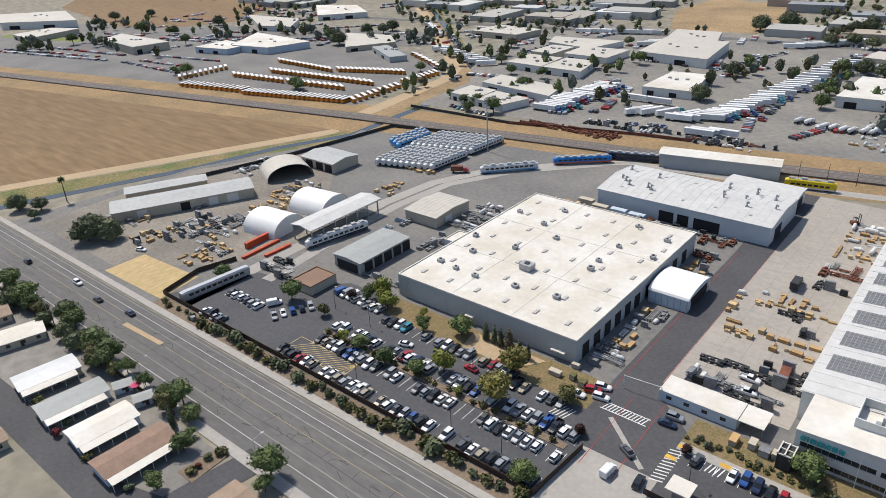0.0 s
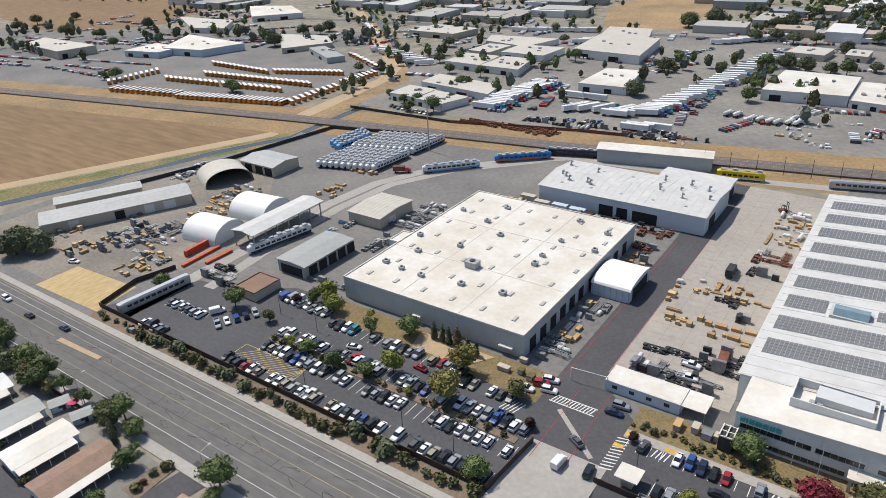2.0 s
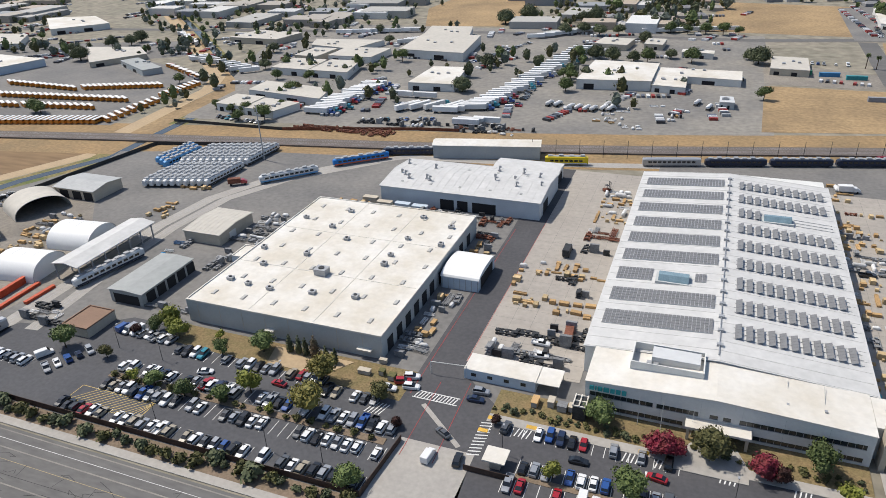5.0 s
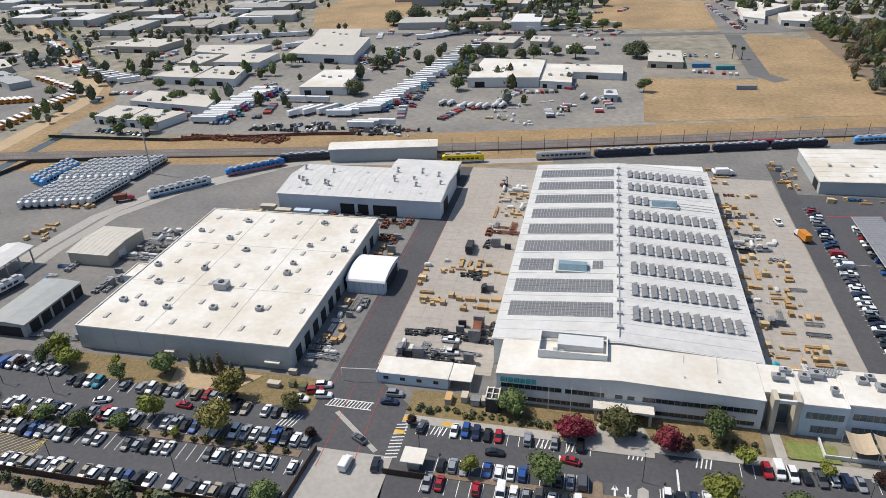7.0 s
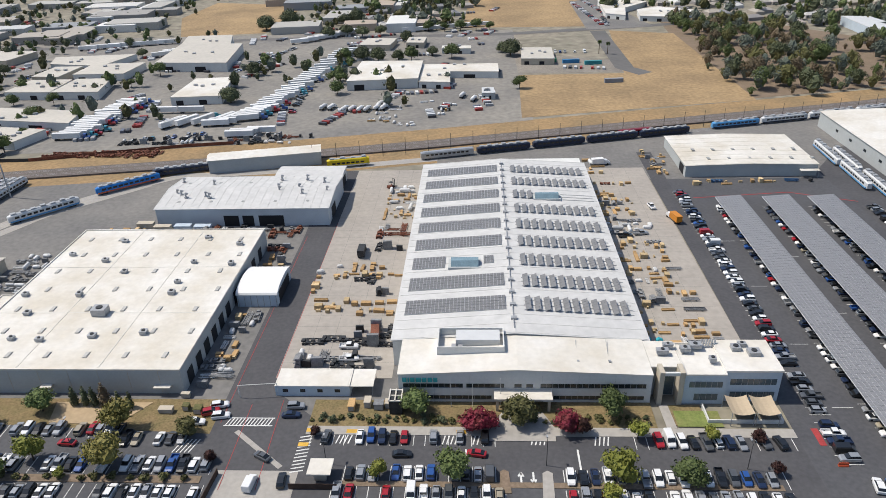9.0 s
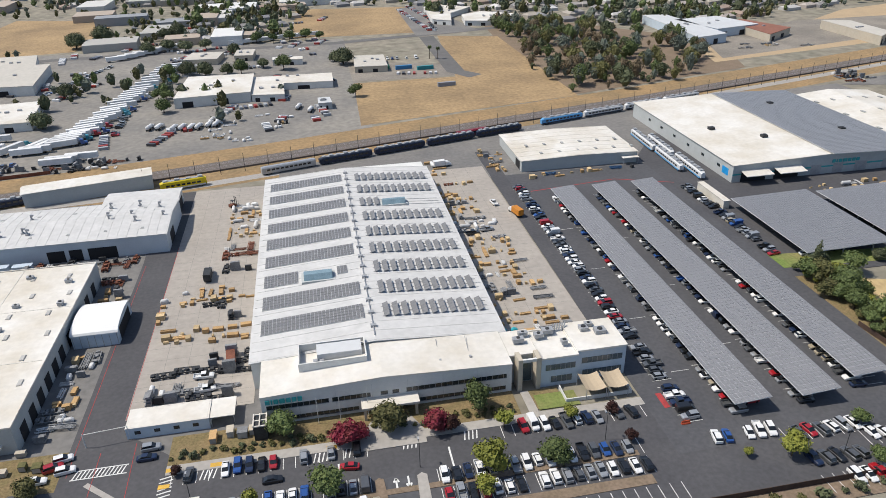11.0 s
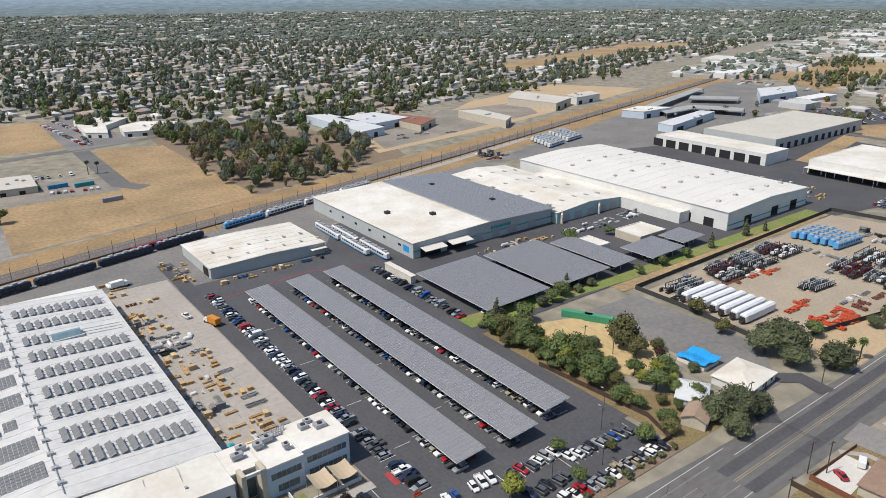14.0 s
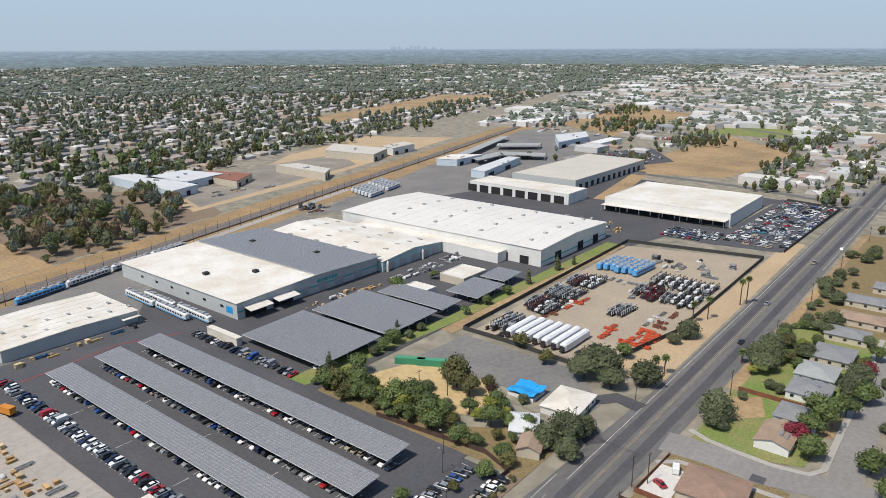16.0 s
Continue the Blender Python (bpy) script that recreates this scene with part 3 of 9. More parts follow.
def gable_hall(name, label, x0, y0, x1, y1, z, rise, along="y", wall=WALL_G, roof=ROOF_S, over=0.5, thick=0.22, ridge=None, ribs=0.0):
    """Ridge along y or x; ribs: spacing of the raised seams, in metres."""
    h = thing(name, label, "building")
    bm = bmesh.new()
    if along == "y":
        c = (x0 + x1) / 2 if ridge is None else ridge
        side_prism(bm, [(x0, 0), (x1, 0), (x1, z), (c, z + rise), (x0, z)], y0, y1, "y")
    else:
        c = (y0 + y1) / 2 if ridge is None else ridge
        side_prism(bm, [(y0, 0), (y1, 0), (y1, z), (c, z + rise), (y0, z)], x0, x1, "x")
    part("wall", bm, wall, h)
    a0, a1, b0, b1 = (x0, x1, y0, y1) if along == "y" else (y0, y1, x0, x1)
    bm = bmesh.new()
    for e, s in ((a0, -1), (a1, 1)):
        k = rise / abs(c - e)
        oe = e + s * over
        oz = z - k * over
        side_prism(bm, [(oe, oz + .02), (c, z + rise + .02), (c, z + rise + thick), (oe, oz + thick)], b0 - over, b1 + over, along)
    part("roof", bm, roof, h)
    if ribs:
        bm = bmesh.new()
        n = int((b1 - b0) / ribs)
        for i in range(n + 1):
            b = b0 + (b1 - b0) * i / n
            for e in (a0, a1):
                if abs(e - c) < .1:
                    continue
                p = [(e, z + thick), (c, z + rise + thick)]
                v = []
                for (a, zz) in (p[0], p[1]):
                    for db, dz in ((-.06, 0), (.06, 0), (.06, .07), (-.06, .07)):
                        v.append(bm.verts.new((a, b + db, zz + dz) if along == "y" else (b + db, a, zz + dz)))
                for f in ((0, 1, 5, 4), (1, 2, 6, 5), (2, 3, 7, 6), (3, 0, 4, 7)):
                    bm.faces.new([v[k] for k in f])
        bmesh.ops.recalc_face_normals(bm, faces=bm.faces[:])
        part("seam", bm, roof, h)
    return h


def hall_one():
    x0, y0, x1, y1, z = -146.4, 145.4, -78.9, 229.4, 7.6
    h = flat_hall("industrial_hall", "low pale grey industrial hall with stained white flat roof", x0, y0, x1, y1, z)
    zr = z + .1
    for x, y in ((-140.4, 160.5), (-132.8, 159.3), (-124.3, 158.7), (-135.7, 172.4), (-142.5, 183.0), (-125.0, 182.9), (-109.9, 160.7), (-95.6, 162.3), (-96.7, 190.7), (-96.0, 184.0), (-117.2, 197.5), (-127.0, 219.7), (-127.3, 205.1), (-141.1, 209.6), (-97.5, 222.2), (-84.4, 217.1), (-83.0, 202.7), (-96.1, 203.9)):
        rooftop_unit(h, x, y, zr, random.uniform(1.4, 2.2), random.uniform(1.2, 1.9), random.uniform(.8, 1.2))
    rooftop_unit(h, -113.2, 172.6, zr, 4.2, 3.4, 2.2)
    for i in range(6):
        for j in range(7):
            skylight(h, -140.4 + i * 11 + (j % 2) * 3, 152 + j * 11.6, zr, 1.2, 2.6, SKYLIGHT)
    bm = bmesh.new()
    for y in (173, 201):
        box(bm, x0 + 1, y, zr + .02, x1 - 1, y + .25, zr + .1)
    for x in (-124, -101.5):
        box(bm, x, y0 + 1, zr + .02, x + .25, y1 - 1, zr + .1)
    part("membrane_seam", bm, ROOF_SEAM, h)
    # Closed panels on the wall, painted dark as the shaded inside.
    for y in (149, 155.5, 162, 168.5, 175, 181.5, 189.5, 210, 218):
        wall_door(h, "e", y, y + 3.8, .1, 4.6, x1, label="dark panel painted as shaded loading door")
    for k in range(8):
        wall_door(h, "s", x0 + 4 + k * 8.2, x0 + 4.12 + k * 8.2, .2, z - .2, y0, WALL_B, "joint")
    wall_door(h, "s", -86.5, -82, 2.6, 3.0, y0, ROOF_W, "door_canopy", proud=1.4)
    wall_door(h, "s", -117.5, -114.5, 2.6, 3.0, y0, ROOF_W, "door_canopy", proud=1.4)


def solar_table(parent, x0, y0, x1, y1, zf, cols, rows_n, name="panel_deck", lift=.35, mat=PANEL):
    """Modules over a sloping roof zf(x): each module a thin slab with its own edges, joined."""
    bm = bmesh.new()
    bf = bmesh.new()
    dx, dy = (x1 - x0) / cols, (y1 - y0) / rows_n
    for i in range(cols):
        for j in range(rows_n):
            a, b = x0 + i * dx + .05, x0 + (i + 1) * dx - .05
            c, d = y0 + j * dy + .07, y0 + (j + 1) * dy - .07
            za, zb = zf(a, c) + lift, zf(b, c) + lift
            zc, zd = zf(a, d) + lift, zf(b, d) + lift
            lo = [bm.verts.new(p) for p in ((a, c, za - .05), (b, c, zb - .05), (b, d, zd - .05), (a, d, zc - .05))]
            hi = [bm.verts.new(p) for p in ((a, c, za), (b, c, zb), (b, d, zd), (a, d, zc))]
            bm.faces.new(hi)
            for k in range(4):
                bm.faces.new((lo[k], lo[(k + 1) % 4], hi[(k + 1) % 4], hi[k]))
    ob = part(name, bm, mat, parent, "dark grey photovoltaic modules")
    q = [(x0, y0, zf(x0, y0) + lift - .09), (x1, y0, zf(x1, y0) + lift - .09), (x1, y1, zf(x1, y1) + lift - .09), (x0, y1, zf(x0, y1) + lift - .09)]
    quad(bf, q)
    for k in range(4):
        a, b = q[k], q[(k + 1) % 4]
        quad(bf, (a, b, (b[0], b[1], b[2] - .22), (a[0], a[1], a[2] - .22)))
    part("array_rack", bf, PANEL_FRAME, ob)
    return ob


def solar_hall():
    h = gable_hall("solar_hall", "long white assembly hall with solar panels on its low gable roof", -24, 158, 45, 290, 8.6, 2.4, "y", WALL_W, ROOF_S, ridge=9.5, ribs=4.4)
    def zf(x, y):
        return 8.6 + 2.4 * (1 - abs(x - 9.5) / (33.5 if x < 9.5 else 35.5)) + .22
    for k in range(9):
        y = 169.6 + 13.2 * k
        if k == 2:
            solar_table(h, -21.8, y, -11.2, y + 7.4, zf, 10, 5, mat=PANEL_L)
            solar_table(h, 1.2, y + 1.2, 4.4, y + 6.2, zf, 3, 3, mat=PANEL_L)
        else:
            solar_table(h, -21.8, y, 7.4, y + 7.4, zf, 27, 5, mat=PANEL_L)
        for i in range(11):
            x = 13.0 + i * 2.75
            if k == 6 and 2 < i:
                continue
            if x > 43:
                continue
            bm = bmesh.new()
            z = zf(x, y)
            for j in range(5):
                yy = y - .6 + j * 1.42
                quadpts = [(x, yy, z + .25), (x + 1.6, yy, z + .85), (x + 1.6, yy + 1.36, z + .85), (x, yy + 1.36, z + .25)]
                lo = [bm.verts.new((a, b, c - .06)) for a, b, c in quadpts]
                hi = [bm.verts.new(p) for p in quadpts]
                bm.faces.new(hi)
                for q in range(4):
                    bm.faces.new((lo[q], lo[(q + 1) % 4], hi[(q + 1) % 4], hi[q]))
            t = part("solar_table", bm, PANEL_L, h, "tilted photovoltaic table")
        bm = bmesh.new()
        for yy in (y - .2, y + 2.3, y + 4.8):
            for a in (12.6,):
                zz = zf(12.6, 0) + .16
                ze = zf(43.6, 0) + .16
                v = [bm.verts.new(p) for p in ((12.6, yy, zz), (43.6, yy, ze), (43.6, yy + .14, ze), (12.6, yy + .14, zz))]
                bm.faces.new(v)
                v2 = [bm.verts.new(p) for p in ((12.6, yy, zz - .14), (43.6, yy, ze - .14), (43.6, yy, ze), (12.6, yy, zz))]
                bm.faces.new(v2)
        part("rail", bm, STEEL, h)
    for x0, y0, x1, y1 in ((-10, 194.5, .4, 200.5), (20.5, 247.5, 31, 252.5)):
        bm = bmesh.new()
        z = zf((x0 + x1) / 2, 0)
        box(bm, x0, y0, z - .3, x1, y1, z + .5)
        q = part("roof_lantern", bm, WALL_G, h, "pale grey glazed roof lantern")
        bm = bmesh.new()
        side_prism(bm, [(y0 + .6, z + .51), (y1 - .6, z + .51), (y1 - 1.9, z + 2.1), (y0 + 1.9, z + 2.1)], x0 + .8, x1 - .8, "x")
        part("glazing", bm, SKYGLASS, q, "blue-grey sloping glass")
    bm = bmesh.new()
    tube(bm, (9.3, 160, 11.5), (9.3, 286, 11.5), .16, n=6)
    for i in range(18):
        box(bm, 8.6, 164 + i * 7, 10.9, 10.2, 165.1 + i * 7, 11.9)
    part("ridge_duct", bm, STEEL, h)
    bm = bmesh.new()
    box(bm, 10.5, 290.4, 0, 44, 296, 8.9)
    part("rear_annex", bm, WALL_W, h)
    wall_door(h, "s", -24, 45, 8.2, 8.6, 158, ROOF_S, "gutter", proud=.3)


def front_office():
    o = gable_hall("office_block", "white two-storey office front with dark ribbon windows", -21, 142.5, 43, 157.6, 8.7, 1.5, "y", WALL_W, ROOF_W, over=.15, thick=.35, ridge=9.5)
    for a, b, z0, z1 in ((-19.8, -4.5, 4.9, 6.1), (-3.6, 6, 4.9, 6.1), (8.6, 10.4, 5.0, 6.0), (11.6, 13.3, 5.0, 6.0), (15.2, 41.6, 4.9, 6.1), (-19.6, 2.8, 1.2, 2.3), (18.6, 41.4, 1.2, 2.3)):
        w = wall_door(o, "s", a, b, z0, z1, 142.5, GLASS, "window", "dark ribbon window")
        bm = bmesh.new()
        x = a + 1.5
        while x < b - .8:
            box(bm, x, 142.36, z0, x + .07, 142.44, z1)
            x += 1.5
        box(bm, a - .08, 142.3, z0 - .1, b + .08, 142.5, z0 - .004)
        part("window_frame", bm, STEEL, w)
    for i in range(7):
        if i == 0:
            continue
        wall_door(o, "s", -21 + i * 9.14, -20.94 + i * 9.14, .2, 8.6, 142.5, WALL_G, "joint", proud=.03)
    x = -19.9
    for w in (1.1, .35, 1.1, 1.35, 1.1, 1.1, 1.1):
        bm = bmesh.new()
        box(bm, x, 142.15, 6.75, x + w, 142.42, 8.0)
        part("sign_bar", bm, TEAL, o, "teal sign bar")
        x += w + .3
    bm = bmesh.new()
    box(bm, 3.4, 138.6, 3.7, 18, 142.45, 4.3)
    p = part("porch", bm, ROOF_W, o, "white entrance canopy")
    for x in (4.2, 17.2):
        bm = bmesh.new()
        box(bm, x - .35, 138.8, 0, x + .35, 139.5, 3.7)
        part("column", bm, WALL_B, p)
    wall_door(o, "s", 6, 16, .2, 3.4, 142.5, GLASS, "entrance_door", "glazed entrance")
    bm = bmesh.new()
    for q in ((-11.3, 150.0, 6.3, 150.3), (-11.3, 158.7, 6.3, 159.0), (-11.3, 150.3, -11, 158.7), (6.0, 150.3, 6.3, 158.7)):
        box(bm, q[0], q[1], 8.8, q[2], q[3], 12.0)
    s = part("plant_screen", bm, WALL_W, o, "white screen wall round roof plant")
    bm = bmesh.new()
    box(bm, -6.5, 153.4, 9.2, 5.2, 158.2, 11.9)
    part("air_handler", bm, ROOF_G, o)
    for x in (-7.6, -5.9):
        bm = bmesh.new()
        box(bm, x, 152.4, 9.2, x + 1.2, 153.6, 10.6)
        part("air_handler", bm, STEEL, o)
    bm = bmesh.new()
    for x in (16, 25, 33):
        tube(bm, (x, 148, 9.2), (x + .3, 156, 10.2), .06, n=5)
        box(bm, x - .3, 146.8, 9.1, x + .3, 147.6, 9.9)
    part("roof_pipe", bm, STEEL, o)


def east_office():
    o = flat_hall("office_wing", "white and pale blue two-storey office wing", 51, 142.5, 61.2, 156, 8.8, WALL_LB, ROOF_W)
    bm = bmesh.new(); box(bm, 61.3, 143.6, 0, 75, 156.5, 9.2); part("east_wall", bm, WALL_LB, o)
    bm = bmesh.new(); box(bm, 61.1, 143.3, 9.2, 75.2, 156.7, 9.7); part("east_roof", bm, ROOF_W, o)
    bm = bmesh.new(); box(bm, 43.2, 146, 0, 50.9, 156, 8.6); part("link_wall", bm, WALL_G, o)
    bm = bmesh.new(); box(bm, 43.2, 145.8, 8.6, 50.9, 157, 9.1); part("link_roof", bm, ROOF_W, o)
    for x0, x1 in ((44.6, 45.8), (49.6, 50.8)):
        bm = bmesh.new(); box(bm, x0, 142, 0, x1, 145.9, 10); part("pylon", bm, WALL_B, o)
    bm = bmesh.new(); box(bm, 45.83, 142.05, 9, 49.57, 142.7, 9.9); part("portal_beam", bm, WALL_W, o)
    for a, b, z0, z1, y in ((52.2, 60.4, 5.2, 7.0, 142.5), (53.8, 59.6, 1.2, 3.2, 142.5), (62.6, 74, 5.2, 7.0, 143.6), (63, 74, 1.2, 3.0, 143.6)):
        w = wall_door(o, "s", a, b, z0, z1, y, WING_GLASS, "window", "green tinted office window")
        bm = bmesh.new()
        n = int((b - a) / 1.3)
        for i in range(1, n):
            xx = a + (b - a) * i / n
            box(bm, xx - .04, y - .14, z0, xx + .04, y - .07, z1)
        part("window_frame", bm, STEEL, w)
    wall_door(o, "s", 46, 49.4, .2, 7.4, 146, WING_GLASS, "entrance_glazing", "pale green entrance glazing")
    for x, y, w, d in ((53, 152, 2.4, 1.6), (56, 153.5, 3, 1.8), (47, 151, 3, 1.6), (66, 152.5, 2.2, 2.2), (70, 150.5, 3, 2.4), (68, 154, 2, 1.4), (49, 153.6, 2.6, 1.2), (58.8, 147.6, 1.6, 1.6)):
        rooftop_unit(o, x, y, 9.5, w, d, 1.2)
    bm = bmesh.new()
    for k in range(6):
        r = 1.0 + .12 * k
        tube(bm, (57.5 + k * .7, 154.2, 9.2), (58.2 + k * .7, 155.4, 10.9), .22, n=6)
    part("duct", bm, STEEL, o)
    for x in (60.6, 66.6):
        s = thing("shade_sail", "tan fabric shade sail over a terrace", "shade sail", "terrace shade sails")
        bm = bmesh.new()
        g = [[(x + i * 1.35, 134.2 + j * 1.7, 3.4 + .7 * (abs(i - 2) / 2) ** 2 - .3 * math.sin(j / 4 * math.pi)) for i in range(5)] for j in range(5)]
        vv = [[bm.verts.new(p) for p in r] for r in g]
        for j in range(4):
            for i in range(4):
                bm.faces.new((vv[j][i], vv[j][i + 1], vv[j + 1][i + 1], vv[j + 1][i]))
        part("canopy", bm, material("tan_fabric" if x < 61 else "sail_fabric", (0.42, 0.34, 0.24), .8, vary=.06), s)
        for px, py in ((x, 134.2), (x + 5.4, 134.2), (x, 141), (x + 5.4, 141)):
            bm = bmesh.new(); tube(bm, (px, py, .2), (px, py, 4.1), .09, n=6); part("post", bm, STEEL, s)
    bm = bmesh.new()
    box(bm, 55.5, 135, .1, 73.5, 135.3, 1.2); box(bm, 55.5, 135.3, .1, 55.8, 141.5, 1.2); box(bm, 73.2, 135.3, .1, 73.5, 141.5, 1.2)
    tagged(link_mesh("terrace_wall", bm, WALL_W), "low white wall round the terrace", "wall", kind="structure")


def hall_two():
    h = gable_hall("workshop_hall", "pale blue-grey workshop with white metal roof and vents", -128, 248, -59, 281, 7.6, 1.9, "x", material("blue_grey_wall", (.47, .51, .54), .6, vary=.05, scale=.2), ROOF_S, ribs=3.4)
    for x, y in ((-125, 272.5), (-110.8, 269.0), (-123.3, 260.4), (-110.4, 257.3), (-81.5, 262.3), (-73.9, 265.0), (-72.4, 274.2), (-83.4, 274.5), (-64.5, 270.8), (-61.8, 261.8), (-71.5, 259.1), (-118.2, 256.3), (-121, 259), (-108.5, 256), (-82.5, 265)):
        gooseneck(h, x, y, 8.6 + random.uniform(.1, .5))
    for i in range(5):
        skylight(h, -122 + i * 13, 271, 8.7)
        skylight(h, -120 + i * 13, 254, 8.2)
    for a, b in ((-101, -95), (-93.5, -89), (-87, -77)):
        wall_door(h, "s", a, b, .1, 4.6, 248, DARK, "door", "dark panel painted as shaded workshop door")
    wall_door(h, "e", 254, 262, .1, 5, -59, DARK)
    a = gable_hall("workshop_annex", "pale lean workshop annex with white roof", -89, 283.5, -60, 296, 6.3, .6, "x", WALL_W, ROOF_S)
    wall_door(a, "e", 285, 293, .1, 4.5, -60, DARK)
    q = gable_hall("long_shed", "long pale grey shed beside the railway", -26, -5, 26, 5, 6.6, 1.0, "x", WALL_G, ROOF_W)
    q.matrix_basis = pose(-102, 314.5, 0, 0, 0, 12)
    t = thing("white_tent", "white fabric storage tent with rounded roof", "tent")
    arc = [(188.4 + 9 - 9 * math.cos(math.pi * k / 10), 4.3 + 2.0 * math.sin(math.pi * k / 10)) for k in range(11)]
    bm = bmesh.new(); side_prism(bm, [(188.4, 0)] + [(a, b - .06) for a, b in arc] + [(206.4, 0)], -77.5, -64.6, "x"); part("wall", bm, WALL_LB, t)
    bm = bmesh.new(); side_prism(bm, arc + [(a, b + .12) for a, b in arc[::-1]], -77.8, -64.3, "x"); part("roof", bm, FABRIC, t)
    for k in range(7):
        wall_door(t, "s", -77.2 + k * 2.05, -77.05 + k * 2.05, .1, 4.2, 188.4, ROOF_D, "tent_pole")
    wall_door(t, "e", 191, 204, .1, 4.2, -64.6, DARK)


def small_buildings():
    n = gable_hall("long_warehouse", "long grey metal warehouse with low roof", -30, -7.5, 30, 7.5, 4.6, 1.3, "x", WALL_B, ROOF_A, ribs=3)
    n.matrix_basis = pose(-281, 148, 0, 0, 0, 63)
    for a, b in ((-20, -16), (-2, 2), (10, 14), (18, 23)):
        wall_door(n, "s", a, b, .1, 3.8, -7.5, DARK if a == -2 else WALL_W)
    n2 = gable_hall("rear_warehouse", "lower grey warehouse wing", -14, -4.5, 22, 4.5, 4.2, .8, "x", WALL_B, ROOF_A)
    n2.matrix_basis = pose(-303, 148, 0, 0, 0, 63)
    s = gable_hall("machine_shed", "tan metal shed with grey roof and open bays", -275, 212, -252, 229, 4.8, 1.2, "x", WALL_B, ROOF_A)
    for a in (-272, -264.5, -258):
        wall_door(s, "s", a, a + 5, .1, 4, 212, DARK)
    c = gable_hall("repair_shed", "beige shed with pale ribbed roof", -186, 192, -169.5, 213.5, 4.6, .8, "x", WALL_B, ROOF_T, ribs=2)
    wall_door(c, "e", 198, 202, .1, 3.2, -169.5, WALL_W)
    d = gable_hall("canopy_shed", "open-sided grey maintenance shed", -180, 147, -166.5, 172.5, 4.8, .5, "y", ROOF_D, ROOF_D)
    # Bays are dark sheets on a solid wall, with the shade painted.
    for y in (149, 154, 159, 164, 169):
        wall_door(d, "e", y, y + 4, .1, 4, -166.5, DARK, "bay", "dark panel painted as shaded open bay")
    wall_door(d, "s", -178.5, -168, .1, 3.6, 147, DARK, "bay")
    e = flat_hall("brown_cabin", "low cabin with flat brown roof", -180, 127, -170, 138.5, 3.2, WALL_B, material("brown_roof", (.23, .145, .1), .8, vary=.1))
    f = flat_hall("small_cabin", "small white-roofed metal cabin", -156, 181, -148, 190, 3.4, WALL_LB, ROOF_W)
    # open-sided track canopy
    k = thing("track_canopy", "long white track canopy on steel posts", "canopy")
    bm = bmesh.new()
    side_prism(bm, [(-210.5, 6.6), (-204.5, 7.6), (-198.5, 6.6), (-198.5, 6.9), (-204.5, 7.9), (-210.5, 6.9)], 152, 191, "y")
    part("roof", bm, ROOF_S, k)
    for y in range(153, 192, 6):
        for x in (-210, -199):
            bm = bmesh.new(); box(bm, x - .2, y - .2, 0, x + .2, y + .2, 6.7); part("post", bm, STEEL, k)
    bm = bmesh.new(); box(bm, -210.4, 153, 2.6, -210.2, 191, 6.5); part("side_sheet", bm, WALL_G, k)
    # barrel tents
    for cx, cy, rx, ln, turn, mat, nm, lab in ((-225.5, 155, 8.6, 18, 96, FABRIC, "fabric_tent", "white barrel-vaulted storage tent"), (-226, 180, 9.0, 19, 96, FABRIC, "fabric_tent", "white barrel-vaulted storage tent"), (-272, 199, 11.5, 17, 66, ROOF_T, "arched_shelter", "open grey arched storage shelter")):
        t = thing(nm, lab, "tent", "barrel tents")
        t.matrix_basis = pose(cx, cy, 0, 0, 0, turn)
        bm = bmesh.new()
        n = 18
        for r, rev in ((1.0, False), (.97, True)):
            ring = [[bm.verts.new((rx * r * math.cos(math.pi * i / n), y, 7.4 * r * math.sin(math.pi * i / n) ** .8)) for i in range(n + 1)] for y in (-ln / 2, ln / 2)]
            for i in range(n):
                q = (ring[0][i], ring[1][i], ring[1][i + 1], ring[0][i + 1])
                bm.faces.new(q[::-1] if rev else q)
        part("membrane", bm, mat, t, smooth=True)
        for y in (-ln / 2, ln / 2) if nm == "fabric_tent" else (ln / 2,):
            bm = bmesh.new()
            bm.faces.new([bm.verts.new((rx * .98 * math.cos(math.pi * i / n), y * .995, 7.4 * .98 * math.sin(math.pi * i / n) ** .8)) for i in range(n + 1)])
            # The shelter's back end is painted dark for the shade under the arch.
            part("end_wall", bm, mat if nm == "fabric_tent" else DARK, t)
        for i in range(5):
            bm = bmesh.new()
            y = -ln / 2 + ln * i / 4
            for j in range(n):
                a, b = math.pi * j / n, math.pi * (j + 1) / n
                tube(bm, (rx * .985 * math.cos(a), y, 7.35 * math.sin(a) ** .8), (rx * .985 * math.cos(b), y, 7.35 * max(0, math.sin(b)) ** .8), .08, n=4)
            part("arch_rib", bm, STEEL, t)
    # office trailer with awning
    t = flat_hall("site_office", "long pale blue site office trailer with white roof", -54, 144.6, -34.2, 152, 3.3, WALL_LB, ROOF_W, .12)
    for i in range(4):
        wall_door(t, "s", -52 + i * 4.6, -50.6 + i * 4.6, 1.4, 2.4, 144.6, GLASS, "window")
    a = thing("awning", "white flat awning beside the trailer", "awning")
    bm = bmesh.new(); box(bm, -34.1, 144.8, 3.0, -28, 152.2, 3.2); part("roof", bm, ROOF_W, a)
    for x in (-33.8, -28.3):
        for y in (145, 152):
            bm = bmesh.new(); tube(bm, (x, y, 0), (x, y, 3), .08, n=6); part("post", bm, STEEL, a)
    g = thing("guard_hut", "small guard hut with white canopy roof", "hut")
    bm = bmesh.new(); box(bm, -39, 114, 2.9, -33.6, 119, 3.2); part("roof", bm, ROOF_W, g)
